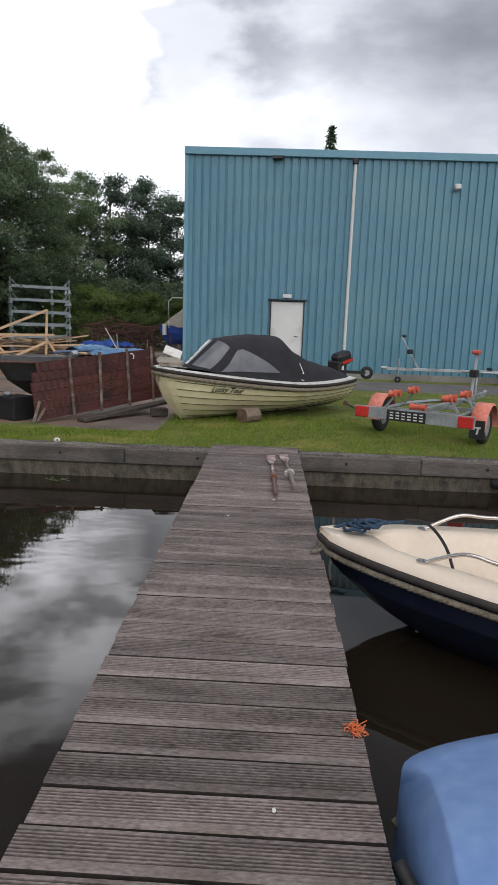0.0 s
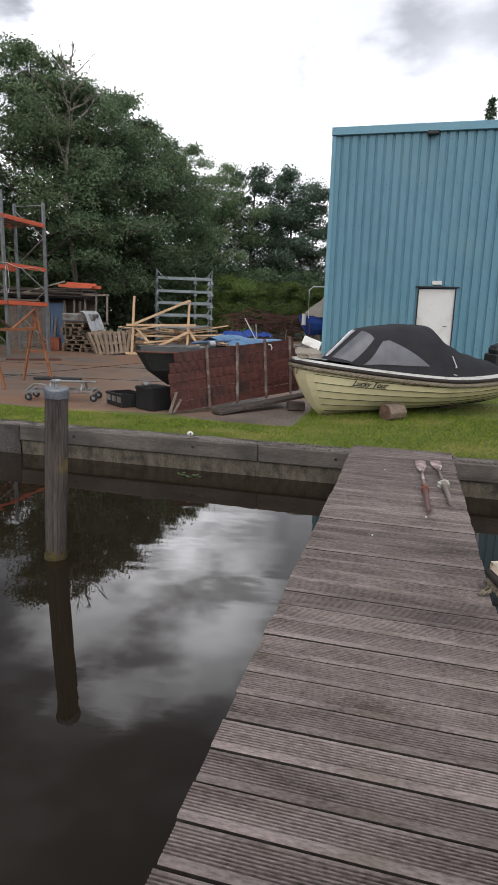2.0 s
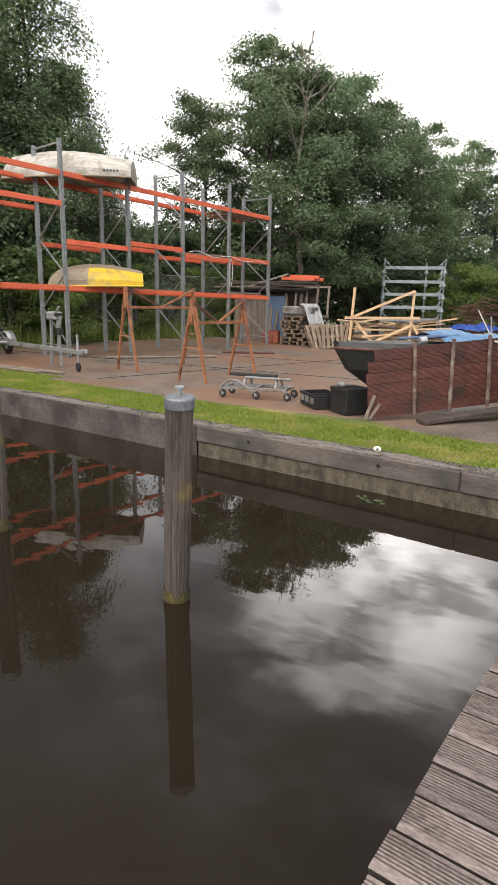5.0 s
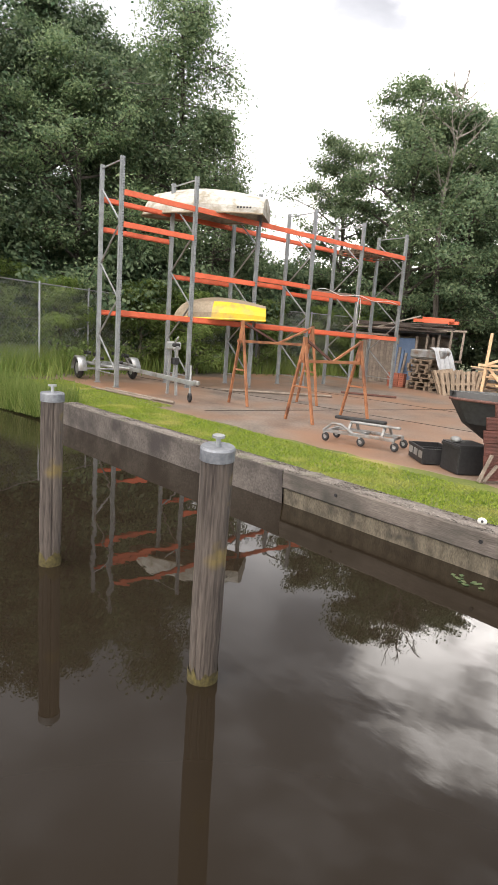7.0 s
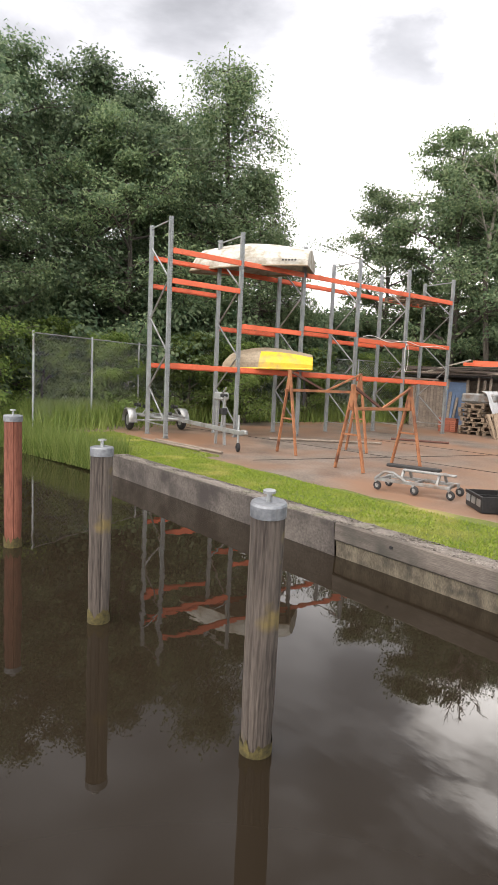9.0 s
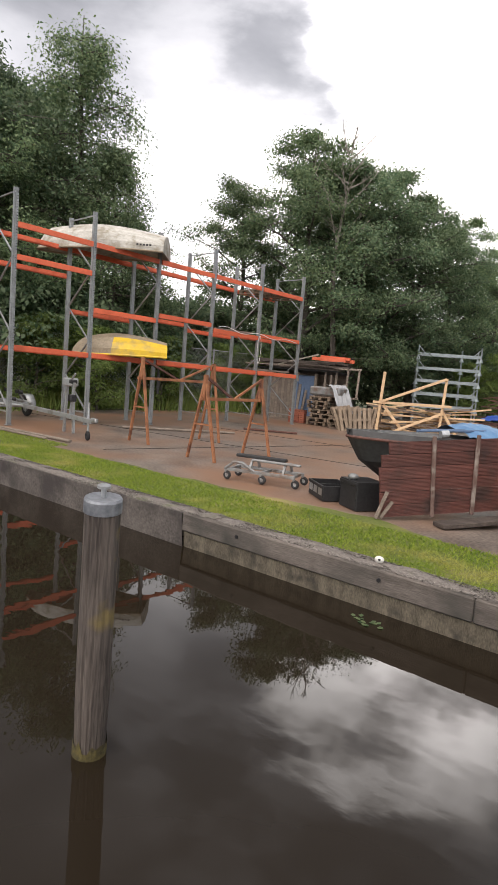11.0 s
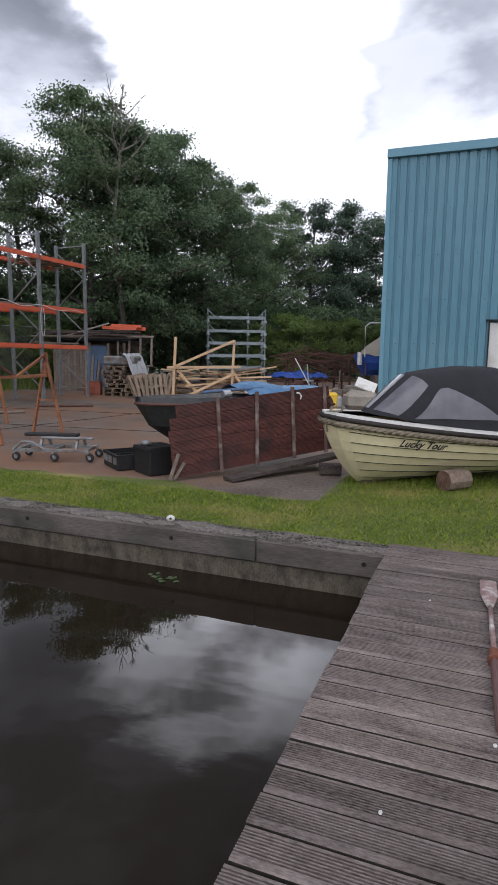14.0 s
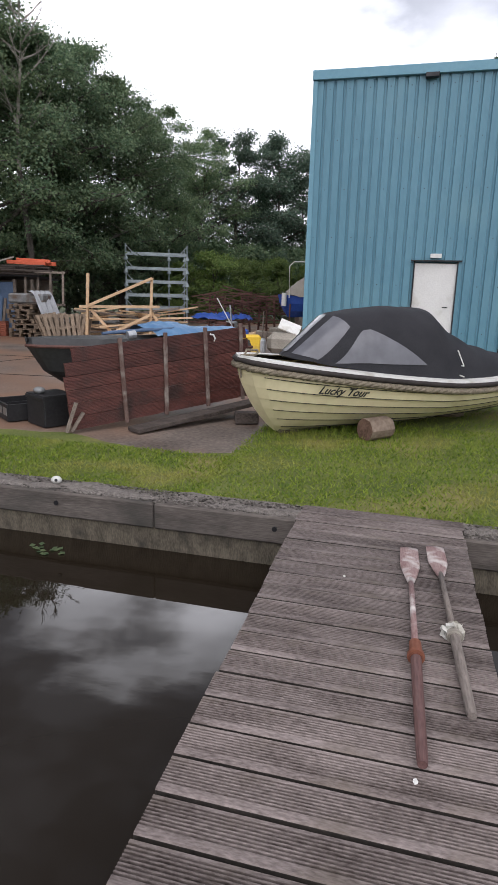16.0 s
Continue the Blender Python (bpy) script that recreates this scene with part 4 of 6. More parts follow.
# thin dark tubes draw the shadow line under each lap of the strakes
for j in range(1, 7):
    for sg in (1, -1):
        part("strake_seam", tube(bmesh.new(), [(r[2 * j][0], sg * (r[2 * j][1] + 0.001), r[2 * j][2] - 0.003) for r in rows[2:]], 0.0042, 5), M["rub"], cream)
part("keel", tube(bmesh.new(), [(r[0][0], 0, r[0][2] - 0.005) for r in rows[1:]], 0.035, 8), M["old_keel"], cream, "dark stained keel", smooth=True)
bm = bmesh.new()
for sg in (1, -1):
    outer, inner = sheer_line(rows, 0.0, 0.055, sg), sheer_line(rows, -0.16, 0.06, sg)
    low = sheer_line(rows, 0.012, 0.0, sg)
    for p in inner:
        if p.y * sg < 0:
            p.y = 0
    sheet(bm, [low, outer, inner])
bmesh.ops.recalc_face_normals(bm, faces=bm.faces)
part("gunwale", bm, M["white_gel"], cream, "white deck edge")
part("rubbing_strake", tube(bmesh.new(), around(rows, 0.022, 0.005), 0.028, 8), M["rub"], cream, "dark rubbing strake", smooth=True)
part("rope_fender", twisted(bmesh.new(), around(rows, 0.038, -0.058), 0.036), M["rope"], cream, "thick laid rope fender", smooth=True)


def canopy_point(u, v, off=0.0):
    """The cover's surface: u from the windscreen's foot to the stern, v from one side over the top to the other."""
    s = 0.14 + 0.83 * u
    b = 0.86 * min(1.0, (s / 0.55) ** 0.5 if s < 0.55 else 1 - 0.34 * ((s - 0.55) / 0.45) ** 2) - 0.11
    if u < 0.17:
        h = 0.53 * (u / 0.17)
    elif u < 0.50:
        h = 0.53 + 0.17 * math.sin(math.pi / 2 * (u - 0.17) / 0.33)
    else:
        t = (u - 0.50) / 0.50
        h = 0.70 * (1 - t) * (1 - 0.26 * math.sin(math.pi * t)) + 0.06 * t
    h += 0.03
    a = math.pi * v
    e = 0.62
    cy, cz = math.copysign(abs(math.cos(a)) ** e, math.cos(a)), math.sin(a) ** 0.75
    zs = 0.88 - 0.26 * math.sin(math.pi * min(1, s * 0.95) * 0.62) + 0.10 * max(0, s - 0.6)
    wr = 0.012 * math.sin(u * 46 + 5 * v) * math.sin(math.pi * v) * (1 if u > 0.45 else 0.15)
    back = 0.0 if u > 0.3 else -0.13 * abs(math.cos(a)) ** 2 * (0.3 - u) * -6.0
    n = Vector((-0.3 if u < 0.17 else 0.0, cy, cz)).normalized()
    return Vector((s * BL + back * 0.9, b * (1 - 0.22 * cz * min(1, u * 3)) * cy, zs + 0.055 + h * cz + wr)) + n * off


bm = bmesh.new()
sheet(bm, [[canopy_point(i / 44, j / 26) for j in range(27)] for i in range(45)])
bmesh.ops.recalc_face_normals(bm, faces=bm.faces)
cover_part = part("cover", bm, M["canvas"], cream, "black canvas cover", smooth=True)


def pane(corners, name="window"):
    """A clear window in the cover, between four (u, v) corners."""
    bm = bmesh.new()
    n = 8
    g = []
    for i in range(n + 1):
        row = []
        for j in range(n + 1):
            a, b = i / n, j / n
            u = (1 - a) * ((1 - b) * corners[0][0] + b * corners[1][0]) + a * ((1 - b) * corners[3][0] + b * corners[2][0])
            v = (1 - a) * ((1 - b) * corners[0][1] + b * corners[1][1]) + a * ((1 - b) * corners[3][1] + b * corners[2][1])
            row.append(canopy_point(u, v, 0.007))
        g.append(row)
    sheet(bm, g)
    bmesh.ops.recalc_face_normals(bm, faces=bm.faces)
    part(name, bm, M["screen"], cover_part, "clear grey plastic window", smooth=True)


for f in (lambda v: v, lambda v: 1 - v):
    pane(((0.015, f(0.86)), (0.160, f(0.715)), (0.160, f(0.515)), (0.015, f(0.515))))
    pane(((0.065, f(0.98)), (0.192, f(0.775)), (0.225, f(0.77)), (0.42, f(0.965))))
bm = bmesh.new()
box(bm, (BL + 0.02, 0, 0.80), (0.12, 0.3, 0.34), bevel=0.02)
engine = part("outboard_motor", bm, M["black"], cream, "dark outboard motor")
bm = boxed((BL + 0.20, 0, 1.02), (0.42, 0.27, 0.26), spin(-14, "Y"), 0.06)
part("cowling", bm, M["dark_metal"], engine)
part("cowling_band", boxed((BL + 0.24, -0.137, 0.98), (0.30, 0.01, 0.06), spin(-14, "Y")), M["red"], engine, "red band")
bm = bar(bmesh.new(), (BL + 0.14, 0, 0.9), (BL + 0.06, 0, 0.25), 0.10, 0.14, bevel=0.02)
for k in range(3):
    box(bm, (BL + 0.14, 0.0, 0.26), (0.02, 0.05, 0.22), spin(120 * k, "X"))
part("leg", bm, M["dark_metal"], engine)
bm = bmesh.new()
for sg in (1, -1):
    tube(bm, [canopy_point(0.56, 0.5 + sg * 0.36, 0.02), canopy_point(0.57, 0.5 + sg * 0.45, 0.03), Vector((0.60 * BL, sg * 0.80, 0.74))], 0.008, 6)
part("strap", bm, M["white_gel"], cream)
bm = twisted(bmesh.new(), [(0.02, -0.03, 0.93), (0.14, -0.14, 0.95), (0.26, 0.02, 0.95), (0.32, 0.16, 0.95), (0.2, 0.18, 0.955), (0.10, 0.0, 0.96), (0.0, -0.06, 0.85), (0.03, -0.05, 0.7)], 0.012)
part("mooring_rope", bm, M["rope"], cream, "loose rope at the bow")
txt = bpy.data.curves.new("boat_name", "FONT")
txt.body, txt.size, txt.shear, txt.extrude, txt.offset = "Lucky Tour", 0.118, 0.55, 0.001, 0.0022
txt.materials.append(M["black"])
name_ob = new("boat_name", txt)
name_ob.parent = cream
tagged(name_ob, "black slanted lettering")
i0 = min(range(len(rows)), key=lambda i: abs(rows[i][-1][0] - 0.62))
p0 = Vector(rows[i0][-4])
i1 = min(range(len(rows)), key=lambda i: abs(rows[i][-1][0] - 1.25))
p1 = Vector(rows[i1][-4])
ux = (Vector((p1.x, -p1.y, p1.z)) - Vector((p0.x, -p0.y, p0.z))).normalized()
up = (Vector((rows[i0][-1][0], -rows[i0][-1][1], rows[i0][-1][2])) - Vector((p0.x, -p0.y, p0.z))).normalized()
nz = ux.cross(up).normalized()
up = nz.cross(ux)
o = Vector((p0.x, -p0.y, p0.z)) + nz * 0.03 + up * 0.02
name_ob.matrix_basis = Matrix(((ux.x, up.x, nz.x, o.x), (ux.y, up.y, nz.y, o.y), (ux.z, up.z, nz.z, o.z), (0, 0, 0, 1)))
M["sawn_face"] = material("weathered_sawn_end", (0.09, 0.048, 0.034), (0.21, 0.13, 0.095), 0.9, scale=9, fine=50, bump=0.5)


def log(a, b, r, seed):
    """A short sawn log: uneven bark, a sawn face at each end."""
    a, b = Vector(a), Vector(b)
    rr = random.Random(seed)
    d = (b - a).normalized()
    t = thing("log", "short cut log propping up a boat", "log", Matrix.Translation(a) @ d.to_track_quat("X", "Z").to_matrix().to_4x4(), "logs under the boat")
    L = (b - a).length
    wob = [1 + rr.uniform(-0.05, 0.05) for k in range(20)]
    rings = [[(x, r * q * w * math.cos(k * math.pi / 10), r * q * w * math.sin(k * math.pi / 10)) for k, w in list(enumerate(wob)) + [(0, wob[0])]] for x, q in ((0, 0.96), (0.012, 1), (L - 0.012, 0.98), (L, 0.94))]
    bm = bmesh.new()
    sheet(bm, rings)
    bmesh.ops.recalc_face_normals(bm, faces=bm.faces)
    part("bark", bm, M["log"], t)
    for row in (rings[0], rings[-1]):
        bm = bmesh.new()
        bm.faces.new([bm.verts.new(p) for p in row[:-1]])
        part("sawn_end", bm, M["sawn_face"], t, "reddish-brown sawn face")
    return t


log((-0.29, 10.58, G + 0.122), (-0.06, 10.83, G + 0.122), 0.125, 3)
log((0.55, 12.35, G + 0.11), (0.85, 12.45, G + 0.11), 0.115, 6)


# navy boat moored beside the jetty
navy = thing("moored_boat", "navy blue open boat with ivory deck, moored at the jetty", "boat", pose(0.50, 4.55, WATER - 0.10, 0, 0, -14))
rows = hull(5.0, 2.2, lambda s: 0.60 - 0.12 * math.sin(math.pi * 0.5 * min(1, s * 1.5)), lambda s: -0.22 + 0.2 * max(0, 0.06 - s) * 10, rake=1.3, strakes=5, lip=0.0, power=0.62, stern=0.8,
            full=2.0)
hull_part(rows, M["navy"], navy, label="dark navy hull")
bm = bmesh.new()
for sg in (1, -1):
    g = [sheer_line(rows, 0.0, 0.02, sg), sheer_line(rows, -0.02, 0.075, sg), sheer_line(rows, -0.16, 0.085, sg), sheer_line(rows, -0.23, 0.07, sg), sheer_line(rows, -0.30, -0.22, sg)]
    for ln in g[2:]:
        for p in ln:
            if p.x < 0.42 or p.y * sg < 0.0:
                p.y, p.z = 0.0, max(p.z, 0.62) if p.x < 0.55 else p.z
    sheet(bm, g)
bmesh.ops.recalc_face_normals(bm, faces=bm.faces)
part("deck_edge", bm, M["ivory"], navy, "rounded ivory deck edge", smooth=True)
floor_pts = [Vector((r[-1][0], max(0.0, r[-1][1] - 0.26), 0.16)) for r in rows if r[-1][0] > 0.6]
bm = bmesh.new()
sheet(bm, [floor_pts, [Vector((p.x, -p.y, p.z)) for p in floor_pts]])
part("cockpit_floor", bm, M["ivory"], navy)
part("bench", boxed((1.35, 0, 0.33), (0.5, 1.1, 0.05), bevel=0.02), M["ivory"], navy)
part("rubbing_strake", tube(bmesh.new(), around(rows, 0.010, 0.02), 0.024, 8), M["rub"], navy, "dark brown rubbing strake", smooth=True)
part("rope_fender", twisted(bmesh.new(), around(rows, 0.012, -0.03), 0.021, 4), M["rope"], navy, "thick braided rope fender", smooth=True)
for sg in (1, -1):
    ln = sheer_line(rows, -0.14, 0.0, sg)
    ln = [p for p in ln if 0.52 < p.x < 2.6]
    pts = [ln[0] + Vector((0, 0, 0.08))] + [p + Vector((0.05, 0, 0.19)) for p in ln[1:-1]] + [ln[-1] + Vector((0, 0, 0.08))]
    rail = part("hand_rail", tube(bmesh.new(), smooth_line(pts), 0.013, 8), M["chrome"], navy, "polished steel handrail", smooth=True)
    part("rail_foot", disc(bmesh.new(), ln[0] + Vector((0, 0, 0.088)), (0, 0, 1), 0.035, 0.008, 12), M["chrome"], rail)
part("mooring_ring", wheel(bmesh.new(), (0.17, -0.02, 0.40), (0.3, 1, 0), 0.03, 0.005, 14, 6), M["zinc"], navy)
bm = bmesh.new()
rr = random.Random(2)
for k in range(5):
    c = Vector((0.22 + 0.03 * k, 0.02 * (k % 3), 0.70 + 0.012 * k))
    tube(bm, [c + Vector((0.07 * math.cos(a), 0.05 * math.sin(a) + rr.uniform(-0.01, 0.01), rr.uniform(-0.008, 0.012))) for a in np.linspace(0, 5.9, 16)], 0.011, 6)
tube(bm, smooth_line([(0.0, 0.04, 0.62), (0.15, 0.05, 0.70), (0.36, 0.14, 0.705), (0.52, 0.26, 0.70)]), 0.011, 6)
part("blue_rope", bm, M["blue_rope"], navy, "coiled blue mooring rope", smooth=True)
part("black_rope", tube(bmesh.new(), smooth_line([(0.52, 0.26, 0.71), (0.66, 0.2, 0.72), (0.78, 0.08, 0.62), (0.86, 0.0, 0.42), (0.95, -0.05, 0.20)]), 0.010, 6), M["black"], navy)

# boat under a blue tarpaulin
tarp_boat = thing("covered_boat", "small boat covered by a pale blue tarpaulin", "boat", pose(0.69, 2.10, WATER - 0.13, 0, 0, -6))
rows = hull(4.4, 1.2, lambda s: 0.5, lambda s: 0.02, rake=0.1, strakes=3, lip=0.0, power=0.3, stern=0.8)
hull_part(rows, M["navy"], tarp_boat)
bm = bmesh.new()
g = []
for i in range(41):
    x = 3.8 * (i / 40) ** 1.6
    half = 0.74 * min(1.0, 0.55 + 0.45 * (x / 0.5) ** 0.6)
    ridge = 0.10 + 0.24 * min(1.0, x / 0.9)
    row = []
    for j in range(41):
        q = 2 * j / 40 - 1
        if abs(q) > 0.6:
            f = (abs(q) - 0.6) / 0.4
            fold = 0.022 * f * math.sin(x * 13 + j * 1.1) + 0.014 * f * math.sin(x * 31 + 2)
            row.append((x - 0.06 - 0.07 * (1 - min(1, x * 3)) + fold, math.copysign(half + 0.03 * f + fold, q), 0.60 - 0.03 * f - 0.58 * f ** 1.1))
        else:
            crease = 0.010 * math.sin(x * 7 + q * 6)
            row.append((x - 0.06, half * q / 0.6, 0.60 + ridge * (1 - (abs(q) / 0.6) ** 1.5) + crease * (1 - abs(q) / 0.6)))
    g.append(row)
sheet(bm, g)
nose = [bm.verts.new(p) for p in g[0]]
bm.faces.new(nose)
bmesh.ops.remove_doubles(bm, verts=bm.verts, dist=0.0005)
bmesh.ops.recalc_face_normals(bm, faces=bm.faces)
part("tarpaulin", bm, M["tarp_blue"], tarp_boat, "pale blue tarpaulin with folds", smooth=True)
part("mooring_line", tube(bmesh.new(), [(-0.14, 0.42, 0.40), (0.0, 0.3, 0.36), (0.12, 0.1, 0.2), (0.2, -0.2, 0.12)], 0.014, 6), M["rope"], tarp_boat, smooth=True)


solo("hose_fender", tube(bmesh.new(), smooth_line([(0.535, 2.22, -0.02), (0.60, 2.08, -0.10), (0.62, 1.90, -0.22), (0.60, 1.70, -0.36), (0.57, 1.55, -0.46)]), 0.022, 10), M["black"],
     "black rubber hose hanging beside the jetty as a fender", "fender", smooth=True)
# upturned boats on the rack
def rack_place(i, z, back=0.5):
    return R0 + RSTEP * i + RBACK * RD * back + Vector((0, 0, z))


def upturned(name, label, bow, stern, beam, h, mats):
    bow, stern = Vector(bow), Vector(stern)
    d = stern - bow
    t = thing(name, label, "boat", Matrix.Translation(bow) @ spin(math.degrees(math.atan2(d.y, d.x))))
    rows = hull(d.length, beam, lambda s: 0.02 - 0.02 * math.cos(s * 3), lambda s: h * (0.75 + 0.25 * math.sin(math.pi * s)), rake=0.35, strakes=4, lip=0.016, power=0.5, stern=0.82, full=2.6)
    hull_part(rows, mats[0], t, label="")
    part("gunwale", tube(bmesh.new(), around(rows, 0.01, 0.0), 0.025, 6), mats[1], t)
    return t, rows


M["dirty_white"] = material("dirty_white_hull", (0.34, 0.325, 0.28), (0.60, 0.585, 0.54), 0.6, scale=4, fine=30, bump=0.1, stretch=(0.5, 2, 3), stain=(0.26, 0.23, 0.17), stain_scale=3.5, stain_at=0.56)
TOP1, TOP2 = G + 4.16 + 0.27, G + 1.61 + 0.17
wb, rows = upturned("dinghy", "dirty white upturned dinghy lying on the rack", (-15.0, 12.15, TOP1 - 0.05), (-12.4, 14.3, TOP1 - 0.05), 1.6, 0.74, (M["dirty_white"], M["dull_tan"]))
bm = bmesh.new()
for k in range(5):
    box(bm, (2.75 + 0.08 * k, -0.79, 0.16), (0.05, 0.012, 0.04))
part("hull_lettering", bm, M["dark_metal"], wb, "small dark unreadable lettering")
yb, rows = upturned("rowing_boat", "yellow and tan upturned rowing boat on the rack", (-13.8, 12.5, TOP2), (-12.25, 14.35, TOP2), 1.3, 0.58, (M["dull_tan"], M["yellow"]))
bm = bmesh.new()
band = [[(x, y + 0.012, z) for x, y, z in r[-6:]] for r in rows if r[-1][0] > 1.0]
sheet(bm, band)
sheet(bm, [[(x, -y, z) for x, y, z in r] for r in band])
bmesh.ops.recalc_face_normals(bm, faces=bm.faces)
part("yellow_side", bm, M["yellow"], yb, "bright yellow side")


# ---- yard things ----
M["brown_plank"] = material("red_brown_stained_planks", (0.058, 0.021, 0.017), (0.150, 0.055, 0.043), 0.55, scale=5, fine=50, bump=0.35, stretch=(0.4, 3, 3), vary=0.14,
                            stain=(0.045, 0.024, 0.02), stain_scale=2.5)
M["old_wood"] = material("greyed_wood", (0.12, 0.095, 0.075), (0.27, 0.225, 0.185), 0.85, scale=5, fine=40, bump=0.5, stretch=(0.6, 2, 2), vary=0.15)
M["batten"] = material("flaking_brown_batten", (0.075, 0.040, 0.032), (0.17, 0.115, 0.095), 0.8, scale=6, fine=50, bump=0.6, stretch=(2, 2, 0.5), stain=(0.25, 0.215, 0.185), stain_scale=7, stain_at=0.60)
M["old_dark"] = material("dark_greyed_wood", (0.030, 0.023, 0.019), (0.115, 0.092, 0.078), 0.85, scale=5, fine=40, bump=0.6, stretch=(0.6, 2, 2))
M["new_wood"] = material("fresh_pine", (0.48, 0.32, 0.18), (0.66, 0.48, 0.30), 0.7, scale=5, fine=40, bump=0.2, vary=0.12)
M["rust"] = material("rusty_steel", (0.20, 0.075, 0.035), (0.36, 0.16, 0.075), 0.8, scale=6, fine=40, bump=0.3, stain=(0.12, 0.05, 0.03), stain_scale=4)
M["dark_rust"] = material("dark_rusted_steel", (0.06, 0.03, 0.025), (0.14, 0.065, 0.05), 0.85, scale=6, fine=40, bump=0.3)
M["crate"] = material("black_plastic_crate", (0.008, 0.008, 0.009), (0.024, 0.024, 0.025), 0.55, scale=5, fine=30, bump=0.1)
M["shed_blue"] = material("dull_blue_board", (0.06, 0.10, 0.17), (0.10, 0.15, 0.24), 0.7, scale=3, fine=30, bump=0.15)
M["pink"] = material("sun_bleached_red_plastic", (0.55, 0.13, 0.08), (0.70, 0.28, 0.21), 0.5, scale=3, fine=20, bump=0.03)
M["roller"] = material("orange_rubber_roller", (0.52, 0.09, 0.05), (0.64, 0.14, 0.08), 0.5, bump=0.05)
M["film"] = material("milky_plastic_sheet", (0.34, 0.35, 0.36), (0.50, 0.51, 0.52), 0.2, scale=5, fine=30, bump=0.5)
M["blue_plastic"] = material("bright_blue_plastic", (0.015, 0.05, 0.26), (0.03, 0.09, 0.36), 0.4, scale=3, fine=20, bump=0.1)
M["cloth"] = material("grey_tan_cover", (0.22, 0.20, 0.165), (0.36, 0.33, 0.28), 0.8, scale=3, fine=30, bump=0.3)
M["dull_zinc"] = material("dull_weathered_zinc", (0.17, 0.175, 0.175), (0.31, 0.315, 0.31), 0.6, 0.4, scale=6, fine=40, bump=0.1, stain=(0.16, 0.11, 0.08), stain_scale=4)
M["tyre"] = material("tyre_rubber", (0.014, 0.014, 0.015), (0.032, 0.032, 0.033), 0.75, fine=60, bump=0.3)
M["brick_red"] = material("stacked_red_bricks", (0.22, 0.065, 0.04), (0.34, 0.12, 0.075), 0.9, scale=8, fine=40, bump=0.4, vary=0.2)

# plank panel that leans on the black boat
P0, P1 = Vector((-3.38, 9.82, 0)), Vector((-1.80, 11.68, 0))
pd = P1 - P0
PL = pd.length
panel = thing("plank_panel", "red-brown ribbed plank panel with upright battens leaning on a boat", "panel",
              Matrix.Translation((P0.x, P0.y, G + 0.02)) @ spin(math.degrees(math.atan2(pd.y, pd.x))) @ spin(-5.3, "Y") @ spin(-5, "X"))
for k in range(6):
    z0 = 0.147 * k
    bm = bmesh.new()
    prof = [(0.014, 0.0)]
    n = 9
    for q in range(n):
        a = q * 0.14 / n
        prof += [(-0.014, a + 0.001), (-0.014, a + 0.009), (-0.008, a + 0.0105), (-0.008, a + 0.0145)]
    prof += [(-0.014, 0.143), (0.014, 0.143)]
    x0, x1 = (0.012, 0.0, 0.006, 0.0, 0.03, 0.13)[k], PL - 0.02 * (k % 3)
    A, B = ([bm.verts.new((x, py, z0 + pz)) for py, pz in prof] for x in (x0, x1))
    for q in range(len(prof)):
        j = (q + 1) % len(prof)
        bm.faces.new((A[q], A[j], B[j], B[q]))
    bm.faces.new(A)
    bm.faces.new(B[::-1])
    bmesh.ops.recalc_face_normals(bm, faces=bm.faces)
    part("plank", bm, M["brown_plank"], panel)
for x in (0.66, 1.20, 1.76, 2.28):
    part("batten", boxed((x, -0.032, 0.45), (0.048, 0.035, 0.96), spin(5.3 + 2.0 * math.sin(x * 7), "Y"), 0.008), M["batten"], panel, "worn upright batten")
for x in (0.04, 0.10):
    part("broken_stake", bar(bmesh.new(), (x - 0.12, -0.05, 0.0), (x + 0.04, -0.04, 0.38 - 2 * x), 0.035, 0.03), M["old_wood"], panel, "split grey stake")
part("hook", tube(bmesh.new(), [(1.86, -0.03, 0.84), (1.89, -0.06, 0.83), (1.91, -0.06, 0.78), (1.89, -0.06, 0.75)], 0.012, 6), M["white_gel"], panel)
bm = bar(bmesh.new(), (-2.76, 10.04, G + 0.03), (-1.70, 11.70, G + 0.17), 0.22, 0.05, 0, 0.006)
solo("timber_beam", bm, M["old_dark"], "dark weathered timber beam lying on the slab", "beam")
solo("timber_block", boxed((-1.72, 10.98, G + 0.075), (0.28, 0.16, 0.135), spin(20), 0.01), M["old_dark"], "dark timber block under a beam", "block")

# black boat behind the panel, standing on crates
b0, b1 = Vector((-4.16, 10.22, 0)), Vector((-2.35, 12.35, 0))
bd = b1 - b0
dark = thing("black_boat", "dull black steel boat with a raised deck behind the panel", "boat", Matrix.Translation((b0.x, b0.y, G + 0.27)) @ spin(math.degrees(math.atan2(bd.y, bd.x))))
rows = hull(bd.length, 1.15, lambda s: 0.60 - 0.05 * s, lambda s: 0.06 + 0.0 * s, rake=0.55, strakes=2, lip=0.0, power=0.5, stern=0.95, full=2.0)
hull_part(rows, M["black_gel"], dark)
part("deck_rail", tube(bmesh.new(), around(rows, 0.01, 0.01), 0.02, 6), M["dark_rust"], dark, "rust-brown deck rail")
bm = bmesh.new()
top = sheer_line(rows, -0.06, 0.10, 1)
sheet(bm, [sheer_line(rows, 0, 0.01, 1), top, [Vector((p.x, -p.y, p.z)) for p in top], sheer_line(rows, 0, 0.01, -1)])
part("deck", bm, M["black_gel"], dark)
bm = bmesh.new()
g = []
